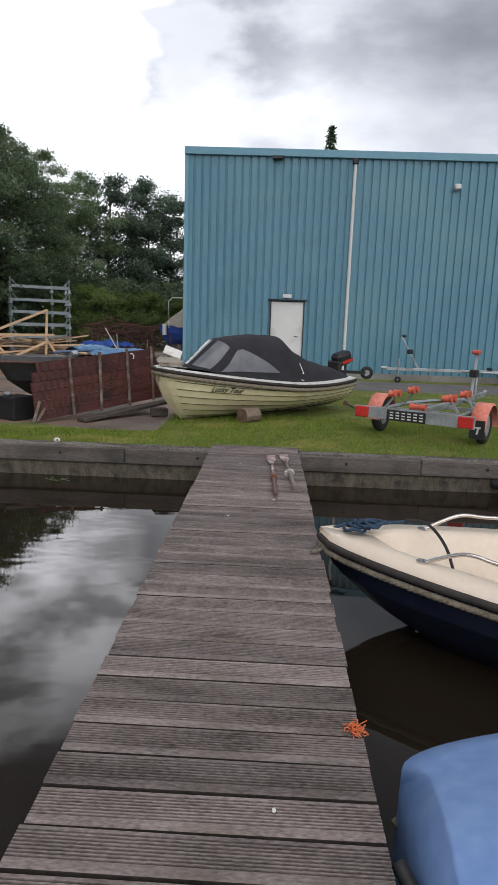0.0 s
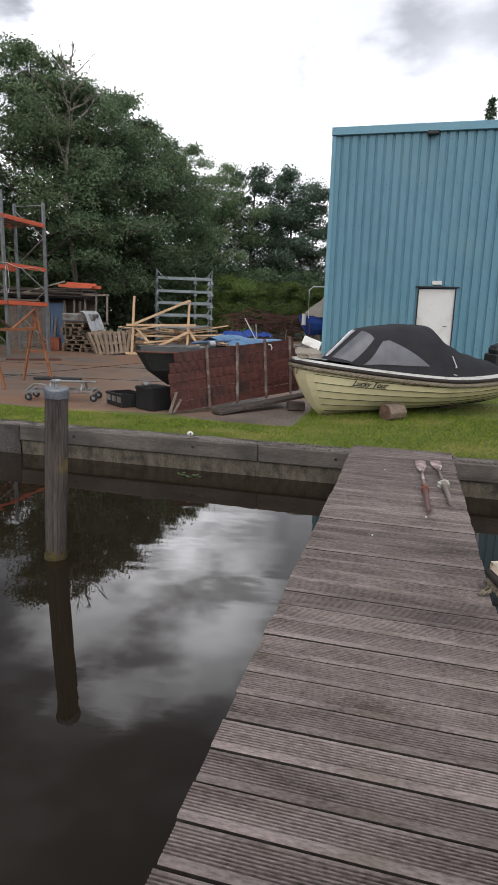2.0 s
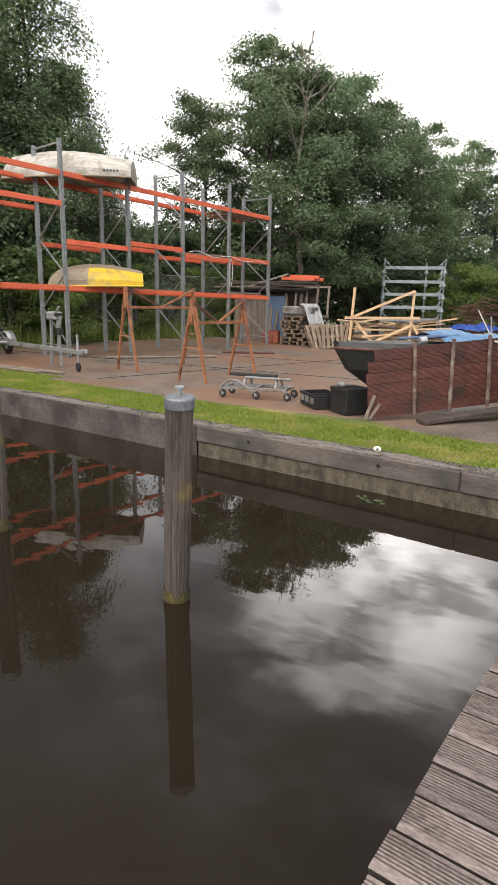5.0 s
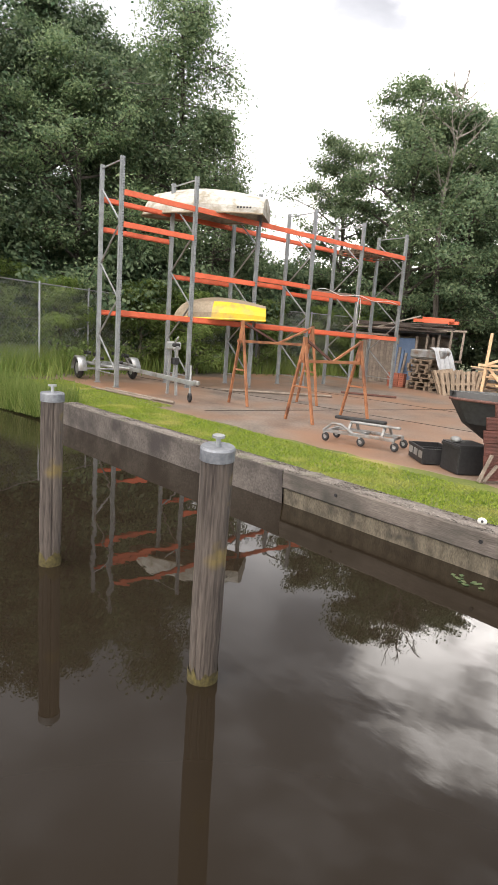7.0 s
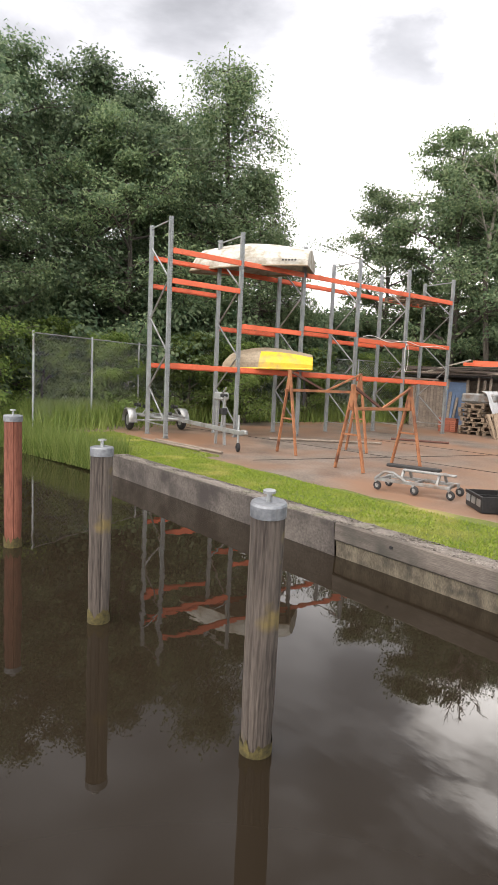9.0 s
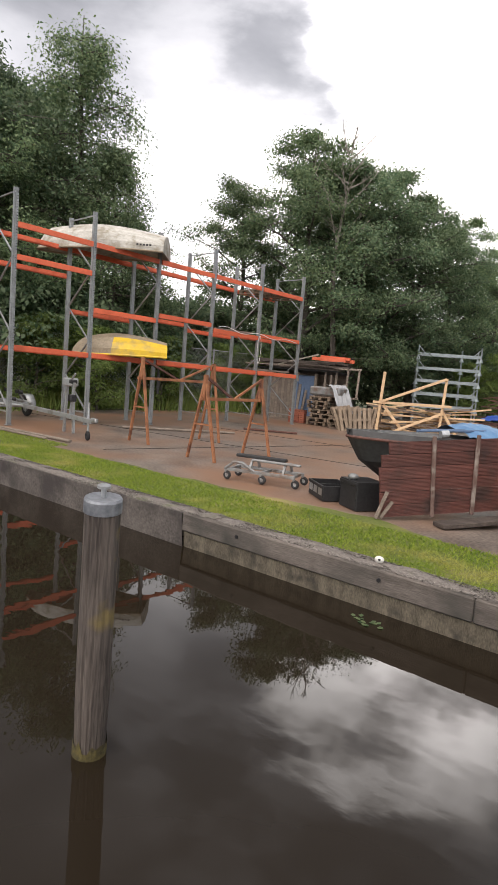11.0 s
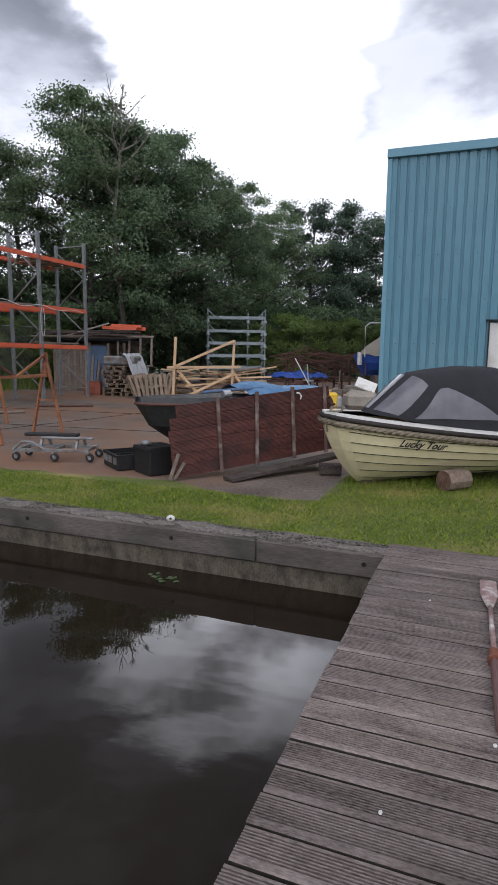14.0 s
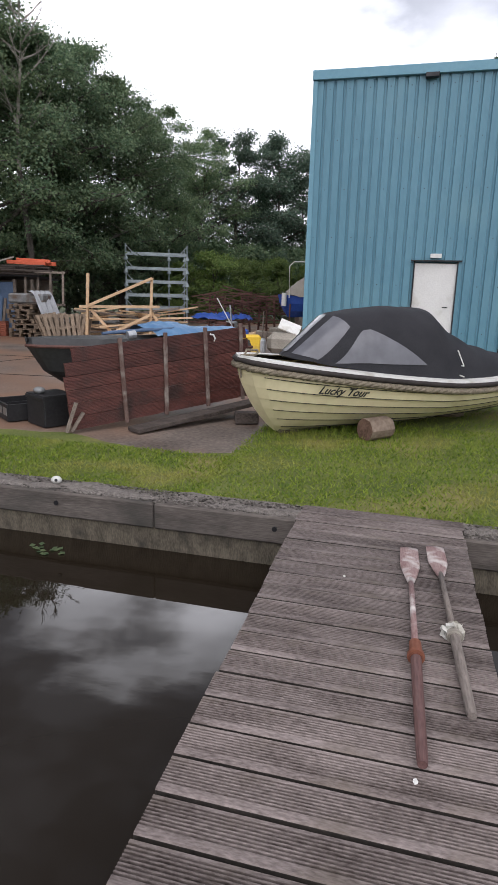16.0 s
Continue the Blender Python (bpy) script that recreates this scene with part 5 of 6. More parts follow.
for i in range(25):
    u = i / 24
    g.append([(1.42 + 1.34 * u, -0.52 + 1.04 * j / 12 + 0.02 * math.sin(i * 2.1), 0.72 + 0.15 * math.sin(math.pi * j / 12) * (0.5 + 0.5 * math.sin(math.pi * min(1, u * 1.6 + 0.1)))
               + 0.015 * math.sin(i * 1.7 + j)) for j in range(13)])
sheet(bm, g)
part("tarpaulin", bm, M["tarp_dark"], dark, "faded blue tarpaulin", smooth=True)
bm = bmesh.new()
for k, r in enumerate((0.018, 0.022, 0.018)):
    rod(bm, (0.75 + 0.1 * k, -0.42 + 0.1 * k, 0.76), (1.75 + 0.1 * k, -0.30 + 0.12 * k, 0.80), r)
part("rolled_pole", bm, M["shed_blue"], dark, "rolled blue cloth and poles")
part("pole_end", tube(bmesh.new(), [(1.02, -0.52, 0.74), (1.12, -0.52, 0.75)], 0.05, 12), M["zinc"], dark)


def crate(x, y, rz, lx, ly, h, label, slots):
    t = thing("crate", label, "crate", pose(x, y, G + 0.006, 0, 0, rz))
    for nm, c, s in (("side", (0, -ly / 2, h / 2), (lx, 0.02, h)), ("side", (0, ly / 2, h / 2), (lx, 0.02, h)), ("side", (-lx / 2, 0, h / 2), (0.02, ly, h)),
                     ("side", (lx / 2, 0, h / 2), (0.02, ly, h)), ("base", (0, 0, 0.012), (lx, ly, 0.024))):
        part(nm, boxed(c, s, bevel=0.004), M["crate"], t)
    if slots:
        for k in range(3):
            part("slot", boxed((-lx / 2 + lx * (k + 0.5) / 3, -ly / 2 - 0.012, h * 0.55), (lx / 4.2, 0.006, h * 0.45)), M["zinc"], t, "grey open slot")
        part("divider", boxed((0, 0, h * 0.5), (0.02, ly * 0.95, h * 0.8)), M["crate"], t)
    part("rim", boxed((0, -ly / 2 - 0.012, h - 0.02), (lx + 0.03, 0.02, 0.04), bevel=0.004), M["crate"], t)
    return t


crate(-4.42, 10.36, -38, 0.56, 0.40, 0.20, "low black plastic crate with open slots", True)
big_crate = crate(-3.84, 10.16, -30, 0.40, 0.37, 0.34, "large black plastic crate under the boat's bow", False)
part("lid", boxed((0, 0, 0.345), (0.42, 0.39, 0.02), bevel=0.004), M["crate"], big_crate)
bm = bmesh.new()
bmesh.ops.create_uvsphere(bm, u_segments=10, v_segments=6, radius=0.06, matrix=pose(-3.92, 10.06, G + 0.398) @ Matrix.Diagonal((1.2, 1, 0.7, 1)))
solo("fender_ball", bm, M["dull_zinc"], "small dirty grey float on a crate", "float", smooth=True)

# wheeled launching cart
cart = thing("boat_dolly", "low galvanised boat dolly with four castors and black pads", "dolly", pose(-5.57, 10.41, G, 0, 0, 17) @ Matrix.Diagonal((0.94, 0.94, 0.94, 1)))
bm = bmesh.new()
for y in (-0.22, 0.22):
    bar(bm, (-0.62, y, 0.17), (0.55, y, 0.17), 0.05, bevel=0.005)
for x in (-0.55, 0.0, 0.5):
    bar(bm, (x, -0.24, 0.17), (x, 0.24, 0.17), 0.04)
part("chassis", bm, M["dull_zinc"], cart)
for x in (-0.2, 0.35):
    for sg in (1, -1):
        part("support", bar(bmesh.new(), (x, sg * 0.22, 0.18), (x, sg * 0.12, 0.33), 0.035), M["dull_zinc"], cart)
part("pad", boxed((-0.15, 0.14, 0.36), (0.85, 0.12, 0.05), bevel=0.012), M["black"], cart, "black padded rail")
part("pad", boxed((0.2, -0.14, 0.35), (0.8, 0.07, 0.035), bevel=0.01), M["dull_zinc"], cart)
part("side_tube", tube(bmesh.new(), [(-0.6, -0.24, 0.18), (-0.45, -0.27, 0.30), (-0.3, -0.27, 0.30), (-0.1, -0.25, 0.18)], 0.022, 8), M["dull_zinc"], cart)
for x, y in ((-0.6, -0.22), (-0.6, 0.22), (0.53, -0.22), (0.53, 0.22), (0.0, -0.24)):
    c = part("castor", bar(bmesh.new(), (x, y, 0.16), (x + 0.02, y, 0.08), 0.035), M["dull_zinc"], cart)
    part("tyre", wheel(bmesh.new(), (x + 0.03, y, 0.072), (0.15, 1, 0), 0.07, 0.024, 16, 8), M["tyre"], c)
    part("hub", disc(bmesh.new(), (x + 0.03, y, 0.072), (0.15, 1, 0), 0.04, 0.03, 12), M["dull_zinc"], c)


# trestles
def trestle(a, b, h, label):
    a, b = Vector((*a, G)), Vector((*b, G))
    d = (b - a)
    L = d.length
    t = thing("trestle", label, "trestle", Matrix.Translation(a) @ spin(math.degrees(math.atan2(d.y, d.x))), "rusty trestles in the yard")
    for x in (0.0, L):
        for y in (-0.36, 0.36):
            part("leg", bar(bmesh.new(), (x, y, 0.0), (x, y * 0.07, h - 0.16), 0.055, 0.04, bevel=0.004), M["rust"], t)
        part("crossbar", bar(bmesh.new(), (x, -0.20, h * 0.42), (x, 0.20, h * 0.42), 0.03), M["rust"], t)
        part("head_post", bar(bmesh.new(), (x, 0, h - 0.45), (x, 0, h), 0.065, bevel=0.004), M["rust"], t)
    part("top_beam", bar(bmesh.new(), (-0.1, 0, h - 0.42), (L + 0.1, 0, h - 0.42), 0.055, bevel=0.004), M["rust"], t)
    part("head_brace", bar(bmesh.new(), (0, 0, h - 0.03), (L * 0.5, 0, h - 0.42), 0.04, bevel=0.003), M["dark_rust"], t)
    part("head_brace", bar(bmesh.new(), (L, 0, h - 0.03), (L * 0.5, 0, h - 0.42), 0.04, bevel=0.003), M["rust"], t)
    return t


trestle((-9.78, 11.5), (-9.55, 13.35), 1.74, "rusty steel trestle with splayed legs and slanting braces")
trestle((-7.56, 11.06), (-7.48, 12.5), 1.50, "rusty steel trestle with splayed legs and slanting braces")


# boat trailers
def trailer(m, label, L=3.4, width=1.5, guards=None, board=False, mast=0.95, rear=0.75):
    t = thing("boat_trailer", label, "trailer", m)
    z = 0.42
    bm = bmesh.new()
    bar(bm, (-0.2, 0, z), (L, 0, z), 0.07, 0.09, bevel=0.006)
    part("drawbar", bm, M["zinc"], t)
    for sg in (1, -1):
        part("side_rail", tube(bmesh.new(), [(-rear, sg * width * 0.36, z), (0.5, sg * width * 0.36, z), (1.2, sg * width * 0.24, z), (1.8, 0, z)], 0.032, 8), M["zinc"], t)
    for x in (-rear, -0.1, 0.7):
        part("cross_member", bar(bmesh.new(), (x, -width * 0.36, z - 0.03), (x, width * 0.36, z - 0.03), 0.05), M["zinc"], t)
    part("axle", rod(bmesh.new(), (0, -width / 2, 0.26), (0, width / 2, 0.26), 0.03), M["zinc"], t)
    for sg in (1, -1):
        w = part("wheel", wheel(bmesh.new(), (0, sg * width / 2, 0.27), (0, 1, 0), 0.27, 0.075, 24, 10), M["tyre"], t, smooth=True)
        part("rim", disc(bmesh.new(), (0, sg * width / 2, 0.27), (0, 1, 0), 0.15, 0.11, 16), M["zinc"], w)
        bm = bmesh.new()
        g = []
        for k in range(13):
            a = math.radians(-8 + 196 * k / 12)
            g.append([(0.34 * math.cos(a), sg * width / 2 + dy, 0.27 + 0.33 * math.sin(a) - dz) for dy, dz in ((-0.115, 0.03), (-0.105, 0.0), (0.105, 0.0), (0.115, 0.03))])
        sheet(bm, g)
        part("mudguard", bm, guards or M["zinc"], t, smooth=True)
    for k, (x, sg) in enumerate(((-0.45, 1), (-0.45, -1), (0.35, 1), (0.35, -1))):
        post = part("roller_arm", bar(bmesh.new(), (x, sg * 0.36 * width, z), (x, sg * 0.26 * width, z + 0.2), 0.03), M["zinc"], t)
        for dx in (-0.1, 0.1):
            bm = bmesh.new()
            rod(bm, (x + dx, sg * 0.26 * width - 0.05, z + 0.24), (x + dx, sg * 0.26 * width, z + 0.24), 0.055, 0.04, 12)
            rod(bm, (x + dx, sg * 0.26 * width, z + 0.24), (x + dx, sg * 0.26 * width + 0.05, z + 0.24), 0.04, 0.055, 12)
            part("roller", bm, M["roller"] if guards else M["black"], post, "orange roller" if guards else "black roller")
    for x in (-rear + 0.15, 0.9):
        bm = bmesh.new()
        rod(bm, (x, -0.11, z + 0.09), (x, 0, z + 0.09), 0.05, 0.034, 12)
        rod(bm, (x, 0, z + 0.09), (x, 0.11, z + 0.09), 0.034, 0.05, 12)
        part("keel_roller", bm, M["roller"] if guards else M["black"], t)
    post = part("winch_post", bar(bmesh.new(), (L - 1.0, 0, z), (L - 0.85 + 0.45 * (mast > 0.95), 0, z + mast), 0.05, bevel=0.005), M["zinc"], t)
    part("winch", boxed((L - 0.93 + 0.24 * (mast > 0.95), 0, z + mast * 0.55), (0.16, 0.14, 0.14), bevel=0.02), M["dark_metal"], post)
    part("bow_stop", boxed((L - 0.92 + 0.45 * (mast > 0.95), 0, z + mast + 0.02), (0.12, 0.14, 0.08), bevel=0.02), M["roller"] if guards else M["black"], post)
    part("coupling", boxed((L + 0.08, 0, z + 0.03), (0.22, 0.08, 0.09), bevel=0.02), M["zinc"], t)
    j = part("jockey_post", rod(bmesh.new(), (L - 0.35, 0.09, 0.16), (L - 0.35, 0.09, z + 0.34), 0.024), M["zinc"], t)
    part("jockey_wheel", wheel(bmesh.new(), (L - 0.35, 0.09, 0.10), (0.2, 1, 0), 0.10, 0.035, 16, 8), M["tyre"], j)
    if board:
        lb = part("light_board", boxed((-rear - 0.08, 0, z - 0.02), (0.03, width * 1.10, 0.17), bevel=0.004), M["zinc"], t, "grey light board")
        for sg in (1, -1):
            part("tail_light", boxed((-rear - 0.105, sg * width * 0.475, z - 0.02), (0.04, 0.20, 0.15), bevel=0.008), M["red"], lb, "red tail light")
        part("number_panel", boxed((-rear - 0.099, 0.08, z - 0.03), (0.012, 0.56, 0.15), bevel=0.004), M["black"], lb, "black number plate panel")
        for r in range(3):
            for c in range(6):
                part("marking", boxed((-rear - 0.106, -0.14 + 0.085 * c, z - 0.07 + 0.04 * r), (0.004, 0.05, 0.018)), M["pvc"], lb, "pale unreadable mark")
        part("marker_arm", rod(bmesh.new(), (-rear - 0.06, width * 0.55, z), (-rear - 0.06, width * 0.55 + 0.16, z + 0.06), 0.012), M["black"], lb)
        part("marker_lamp", disc(bmesh.new(), (-rear - 0.06, width * 0.55 + 0.17, z + 0.065), (1, 0, 0), 0.035, 0.03, 12), M["dark_rust"], lb)
        fl = part("mud_flap", boxed((-0.36, -width / 2, 0.25), (0.02, 0.2, 0.26)), M["black"], t, "black mud flap")
        part("flap_mark", boxed((-0.373, -width / 2, 0.28), (0.004, 0.10, 0.02)), M["pvc"], fl)
        part("flap_mark", boxed((-0.373, -width / 2 - 0.01, 0.23), (0.004, 0.025, 0.09), spin(10, "X")), M["pvc"], fl)
    return t


trailer(pose(2.57, 9.92, G, 0, 0, 58), "galvanised boat trailer with faded red mudguards and light board", 3.3, 1.55, M["pink"], True, 0.8)
trailer(pose(7.9, 20.1, G, 0, 0, 180), "galvanised boat trailer parked along the blue hall", 4.1, 1.4, None, False, 1.0)
trailer(pose(-15.15, 11.30, G, 0, 0, -9), "galvanised boat trailer standing under the rack", 5.25, 1.5, None, False, 0.7)
tb = thing("trailer_tongue", "dark trailer drawbar with a jockey wheel behind the boat", "trailer", pose(1.1, 15.0, G))
part("drawbar", bar(bmesh.new(), (0, 0, 0.62), (1.25, 0, 0.60), 0.07), M["dark_metal"], tb)
part("stand", bar(bmesh.new(), (0.1, 0, 0.0), (0.1, 0, 0.62), 0.07), M["dark_metal"], tb)
part("clamp", rod(bmesh.new(), (0.78, 0, 0.55), (0.78, 0, 0.80), 0.03), M["dark_metal"], tb)
part("jockey_wheel", wheel(bmesh.new(), (1.28, 0, 0.60), (0.1, 1, 0), 0.15, 0.045, 18, 8), M["tyre"], tb)
part("hub", disc(bmesh.new(), (1.28, 0, 0.60), (0.1, 1, 0), 0.07, 0.05, 12), M["zinc"], tb)


# oars on the jetty
def oar(base, tip, mats, label, collar):
    a, b = Vector(base), Vector(tip)
    d = b - a
    L = d.length
    t = thing("oar", label, "oar", Matrix.Translation(a) @ d.to_track_quat("X", "Z").to_matrix().to_4x4(), "oars on the jetty")
    part("loom", tube(bmesh.new(), [(0, 0, 0.0), (0.02, 0, 0), (L * 0.30, 0, 0), (L * 0.36, 0, 0)], [0.015, 0.018, 0.021, 0.021], 12), mats[0], t)
    part("shaft", tube(bmesh.new(), [(L * 0.35, 0, 0), (L * 0.6, 0, -0.004), (L * 0.76, 0, -0.008)], [0.015, 0.013, 0.014], 10), mats[1], t, smooth=True)
    bm = bmesh.new()
    g = []
    for i in range(13):
        u = i / 12
        w = 0.015 + 0.036 * min(1, u * 2.2) ** 0.8 * (1 - 0.12 * max(0, u - 0.5))
        th = 0.014 - 0.008 * u
        x = L * 0.74 + u * L * 0.26
        g.append([(x, w * math.cos(k * math.pi / 6), -0.010 + th * math.sin(k * math.pi / 6)) for k in range(13)])
    sheet(bm, g)
    ends = [v for v in bm.verts if v.co.x > L * 0.999]
    bm.faces.new(ends[:-1])
    bmesh.ops.recalc_face_normals(bm, faces=bm.faces)
    part("blade", bm, mats[2], t, smooth=True)
    c = part("collar", rod(bmesh.new(), (L * 0.335, 0, 0), (L * 0.40, 0, 0), 0.026, 0.024, 14), collar, t, "leather collar")
    part("button", disc(bmesh.new(), (L * 0.345, 0, 0), (1, 0, 0), 0.034, 0.018, 14), collar, c)
    return t


M["oar_red"] = material("worn_red_brown_varnish", (0.085, 0.042, 0.038), (0.175, 0.095, 0.085), 0.6, scale=6, fine=40, bump=0.3, stretch=(0.5, 3, 3))
M["oar_grey"] = material("bare_grey_wood", (0.095, 0.078, 0.068), (0.27, 0.23, 0.20), 0.8, scale=6, fine=40, bump=0.4, stretch=(0.5, 3, 3))
M["oar_peel"] = material("flaking_oar_paint", (0.19, 0.10, 0.095), (0.34, 0.25, 0.23), 0.7, scale=8, fine=40, bump=0.3, stretch=(0.7, 3, 3), stain=(0.62, 0.58, 0.54), stain_scale=9, stain_at=0.56)
M["leather"] = material("red_brown_leather", (0.14, 0.045, 0.025), (0.24, 0.09, 0.05), 0.7, bump=0.2)
oar((0.228, 5.66, 0.030), (0.185, 7.34, 0.022), (M["oar_red"], M["oar_peel"], M["oar_peel"]), "red-brown varnished oar with flaking paint and leather collar", M["leather"])
grey_oar = oar((0.392, 5.93, 0.030), (0.325, 7.40, 0.022), (M["oar_grey"], M["oar_grey"], M["oar_peel"]), "bare grey wooden oar with a rag round its collar", M["cloth"])
bm = wheel(bmesh.new(), (0.53, 0, 0), (1, 0, 0), 0.045, 0.018, 18, 8)
rr = random.Random(4)
for v in bm.verts:
    v.co += Vector((rr.gauss(0, 0.012), rr.gauss(0, 0.007), rr.gauss(0, 0.007)))
part("rag", bm, M["white_gel"], grey_oar, "frayed white rag")

# small things on jetty and quay
bm = bmesh.new()
rr = random.Random(9)
for k in range(46):
    a = rr.uniform(0, 6.28)
    p = Vector((rr.gauss(0, 0.016), rr.gauss(0, 0.016), 0.004 + abs(rr.gauss(0, 0.02))))
    tube(bm, [p, p + Vector((0.03 * math.cos(a), 0.03 * math.sin(a), rr.uniform(-0.004, 0.02))), p + Vector((0.05 * math.cos(a + 0.6), 0.05 * math.sin(a + 0.6), 0.002))], 0.0035, 4)
M["orange_rope"] = material("frayed_orange_twine", (0.50, 0.10, 0.03), (0.70, 0.19, 0.06), 0.8, bump=0.1)
solo("rope_knot", bm, M["orange_rope"], "frayed knot of orange twine on the jetty's edge", "rope", pose(0.488, 2.72, 0.002) @ Matrix.Diagonal((0.62, 0.62, 0.62, 1)))
bm = twisted(bmesh.new(), [(0.515, 4.50, 0.02), (0.50, 4.45, 0.025), (0.46, 4.43, 0.012), (0.47, 4.48, 0.012)], 0.010)
twisted(bm, [(0.52, 4.55, 0.03), (0.485, 4.50, 0.012), (0.44, 4.42, 0.010)], 0.008)
solo("mooring_knot", bm, M["rope"], "grey mooring rope knotted at the jetty's edge", "rope")
bm = bmesh.new()
bmesh.ops.create_uvsphere(bm, u_segments=12, v_segments=8, radius=0.038, matrix=Matrix.Diagonal((1.1, 0.9, 0.8, 1)))
wf = solo("float", bm, M["white_gel"], "small white float lying on the quay edge", "float", pose(-2.41, 7.95, -0.036), smooth=True)
part("float_hole", disc(bmesh.new(), (0.016, -0.032, 0.008), (0.2, -1, 0.3), 0.011, 0.01, 8), M["black"], wf)
bm = tube(bmesh.new(), [(2.75, QY - 0.06, -0.30), (3.0, QY - 0.10, -0.30), (3.6, QY - 0.10, -0.31), (4.2, QY - 0.08, -0.30)], [0.05, 0.09, 0.10, 0.09], 12)
solo("rubber_fender", bm, M["black"], "thick black rubber fender on the quay wall", "fender", smooth=True)
for x, y, r in ((-0.13, 5.13, 0.008), (0.21, 5.62, 0.009), (-0.13, 6.9, 0.008), (0.2, 2.35, 0.007)):
    bm = bmesh.new()
    bmesh.ops.create_icosphere(bm, subdivisions=1, radius=r, matrix=pose(x, y, 0.003) @ Matrix.Diagonal((1, 1.6, 0.35, 1)))
    solo("dropping", bm, M["white_gel"], "small white bird dropping on the planks", "dropping")


# ---- back of the yard ----
def at_view(deg, dist, z=G):
    x, y = polar(deg, dist)
    return Vector((x, y, z))


# chain-link fence behind the rack
M["wire"] = material("dull_galvanised_wire", (0.36, 0.38, 0.38), (0.50, 0.52, 0.52), 0.6, 0.1, bump=0.0)
fence = thing("chain_link_fence", "galvanised chain-link fence overgrown with weeds", "fence")
F = [Vector((-15.5, 8.05, G)), Vector((-17.5, 11.9, G)), Vector((-18.2, 16.0, G)), Vector((-16.6, 24.0, G))]
FH = 2.42
for a, b in zip(F, F[1:]):
    d = b - a
    n = max(2, round(d.length / 2.6))
    for i in range(n + (1 if b is F[-1] else 0)):
        p = a + d * i / n
        part("post", rod(bmesh.new(), p, p + Vector((0, 0, FH + 0.06)), 0.03, seg=8), M["zinc"], fence)
    part("top_rail", rod(bmesh.new(), a + Vector((0, 0, FH)), b + Vector((0, 0, FH)), 0.016, seg=6), M["zinc"], fence)
    bm = bmesh.new()
    step, L = 0.11, d.length
    u = d.normalized()
    side = Vector((-u.y, u.x, 0)) * 0.0022
    k = -int(FH / step)
    while k * step < L:
        for sg in (1, -1):
            s0, s1 = k * step, k * step + FH
            z0, z1 = (0.0, FH) if sg == 1 else (FH, 0.0)
            t0, t1 = max(0.0, (0 - s0) / FH), min(1.0, (L - s0) / FH)
            if t1 > t0:
                p, q = (a + u * (s0 + FH * t) + Vector((0, 0, z0 + (z1 - z0) * t)) for t in (t0, t1))
                w = Vector((0, 0, 0.0034))
                bm.faces.new([bm.verts.new(c) for c in (p - w, q - w, q + w, p + w)])
        k += 1
    part("wire_mesh", bm, M["wire"], fence, "diamond wire mesh")

# lean-to shed with stored timber on its roof
s0, s1 = Vector((-15.1, 22.2, G)), Vector((-12.2, 22.8, G))
sd = s1 - s0
SL = sd.length
shed = thing("lean_to_shed", "low makeshift shed of boards with timber stacked on top", "shed", Matrix.Translation(s0) @ spin(math.degrees(math.atan2(sd.y, sd.x))))
for k in range(11):
    part("board", boxed((0.06 + k * 0.125, 0.0, 0.85), (0.115, 0.025, 1.7 + 0.03 * math.sin(k * 5))), M["old_wood"], shed)
part("blue_panel", boxed((1.78, -0.02, 0.85), (0.62, 0.03, 1.7), bevel=0.004), M["shed_blue"], shed, "dull blue door panel")
for x in (0.0, 1.42, 2.14, 2.75):
    part("post", boxed((x, 0.02, 0.9), (0.09, 0.09, 1.8)), M["old_wood"], shed)
part("back_wall", boxed((1.4, 1.6, 0.9), (2.9, 0.04, 1.8)), M["old_wood"], shed)
part("roof", boxed((1.4, 0.75, 1.86), (3.3, 2.0, 0.05), spin(-3, "X")), M["dark_metal"], shed, "dark flat roof")
rr = random.Random(5)
for k in range(24):
    y, z = -0.30 + 0.26 * (k % 5) + rr.uniform(-0.06, 0.06), 1.93 + 0.058 * (k // 5)
    L = rr.uniform(2.2, 3.6)
    x = rr.uniform(0.9, 1.9)
    solo("stored_board", boxed((0, 0, 0), (L, 0.14, 0.05), bevel=0.004), rr.choice((M["old_wood"], M["old_dark"], M["old_dark"])), "greyed board stacked on the shed roof", "board",
         shed.matrix_basis @ pose(x, y, z + 0.05, 0, rr.uniform(-1.5, 1.5), rr.uniform(-4, 4)), "boards on the shed roof")
for k, (x, z) in enumerate(((2.55, 2.34), (2.75, 2.42), (2.95, 2.34))):
    solo("stored_beam", boxed((0, 0, 0), (1.3 - 0.15 * k, 0.09, 0.12), bevel=0.005), M["orange"], "orange rack beam stored on the shed roof", "beam",
         shed.matrix_basis @ pose(x, 0.1 + 0.15 * k, z, 0, 2, 3), "spare beams on the shed roof")
solo("loose_pole", bar(bmesh.new(), (0.7, -0.35, 2.05), (2.3, -0.3, 2.50), 0.05), M["cloth"], "pale pole lying slanted on the shed roof", "pole", shed.matrix_basis.copy())
for k in range(4):
    solo("leaning_plank", bar(bmesh.new(), (1.5 + 0.09 * k, -0.35, 0.0), (1.42 + 0.13 * k, -0.04, 1.45 - 0.1 * k), 0.09, 0.03), M["old_wood"] if k % 2 else M["shed_blue"],
         "weathered plank leaning on the shed", "plank", shed.matrix_basis.copy(), "planks leaning on the shed")
wf = thing("window_frame", "old wooden window frame leaning by the shed", "frame", shed.matrix_basis @ pose(2.55, -0.15, 0.95, -8, 0, 4))
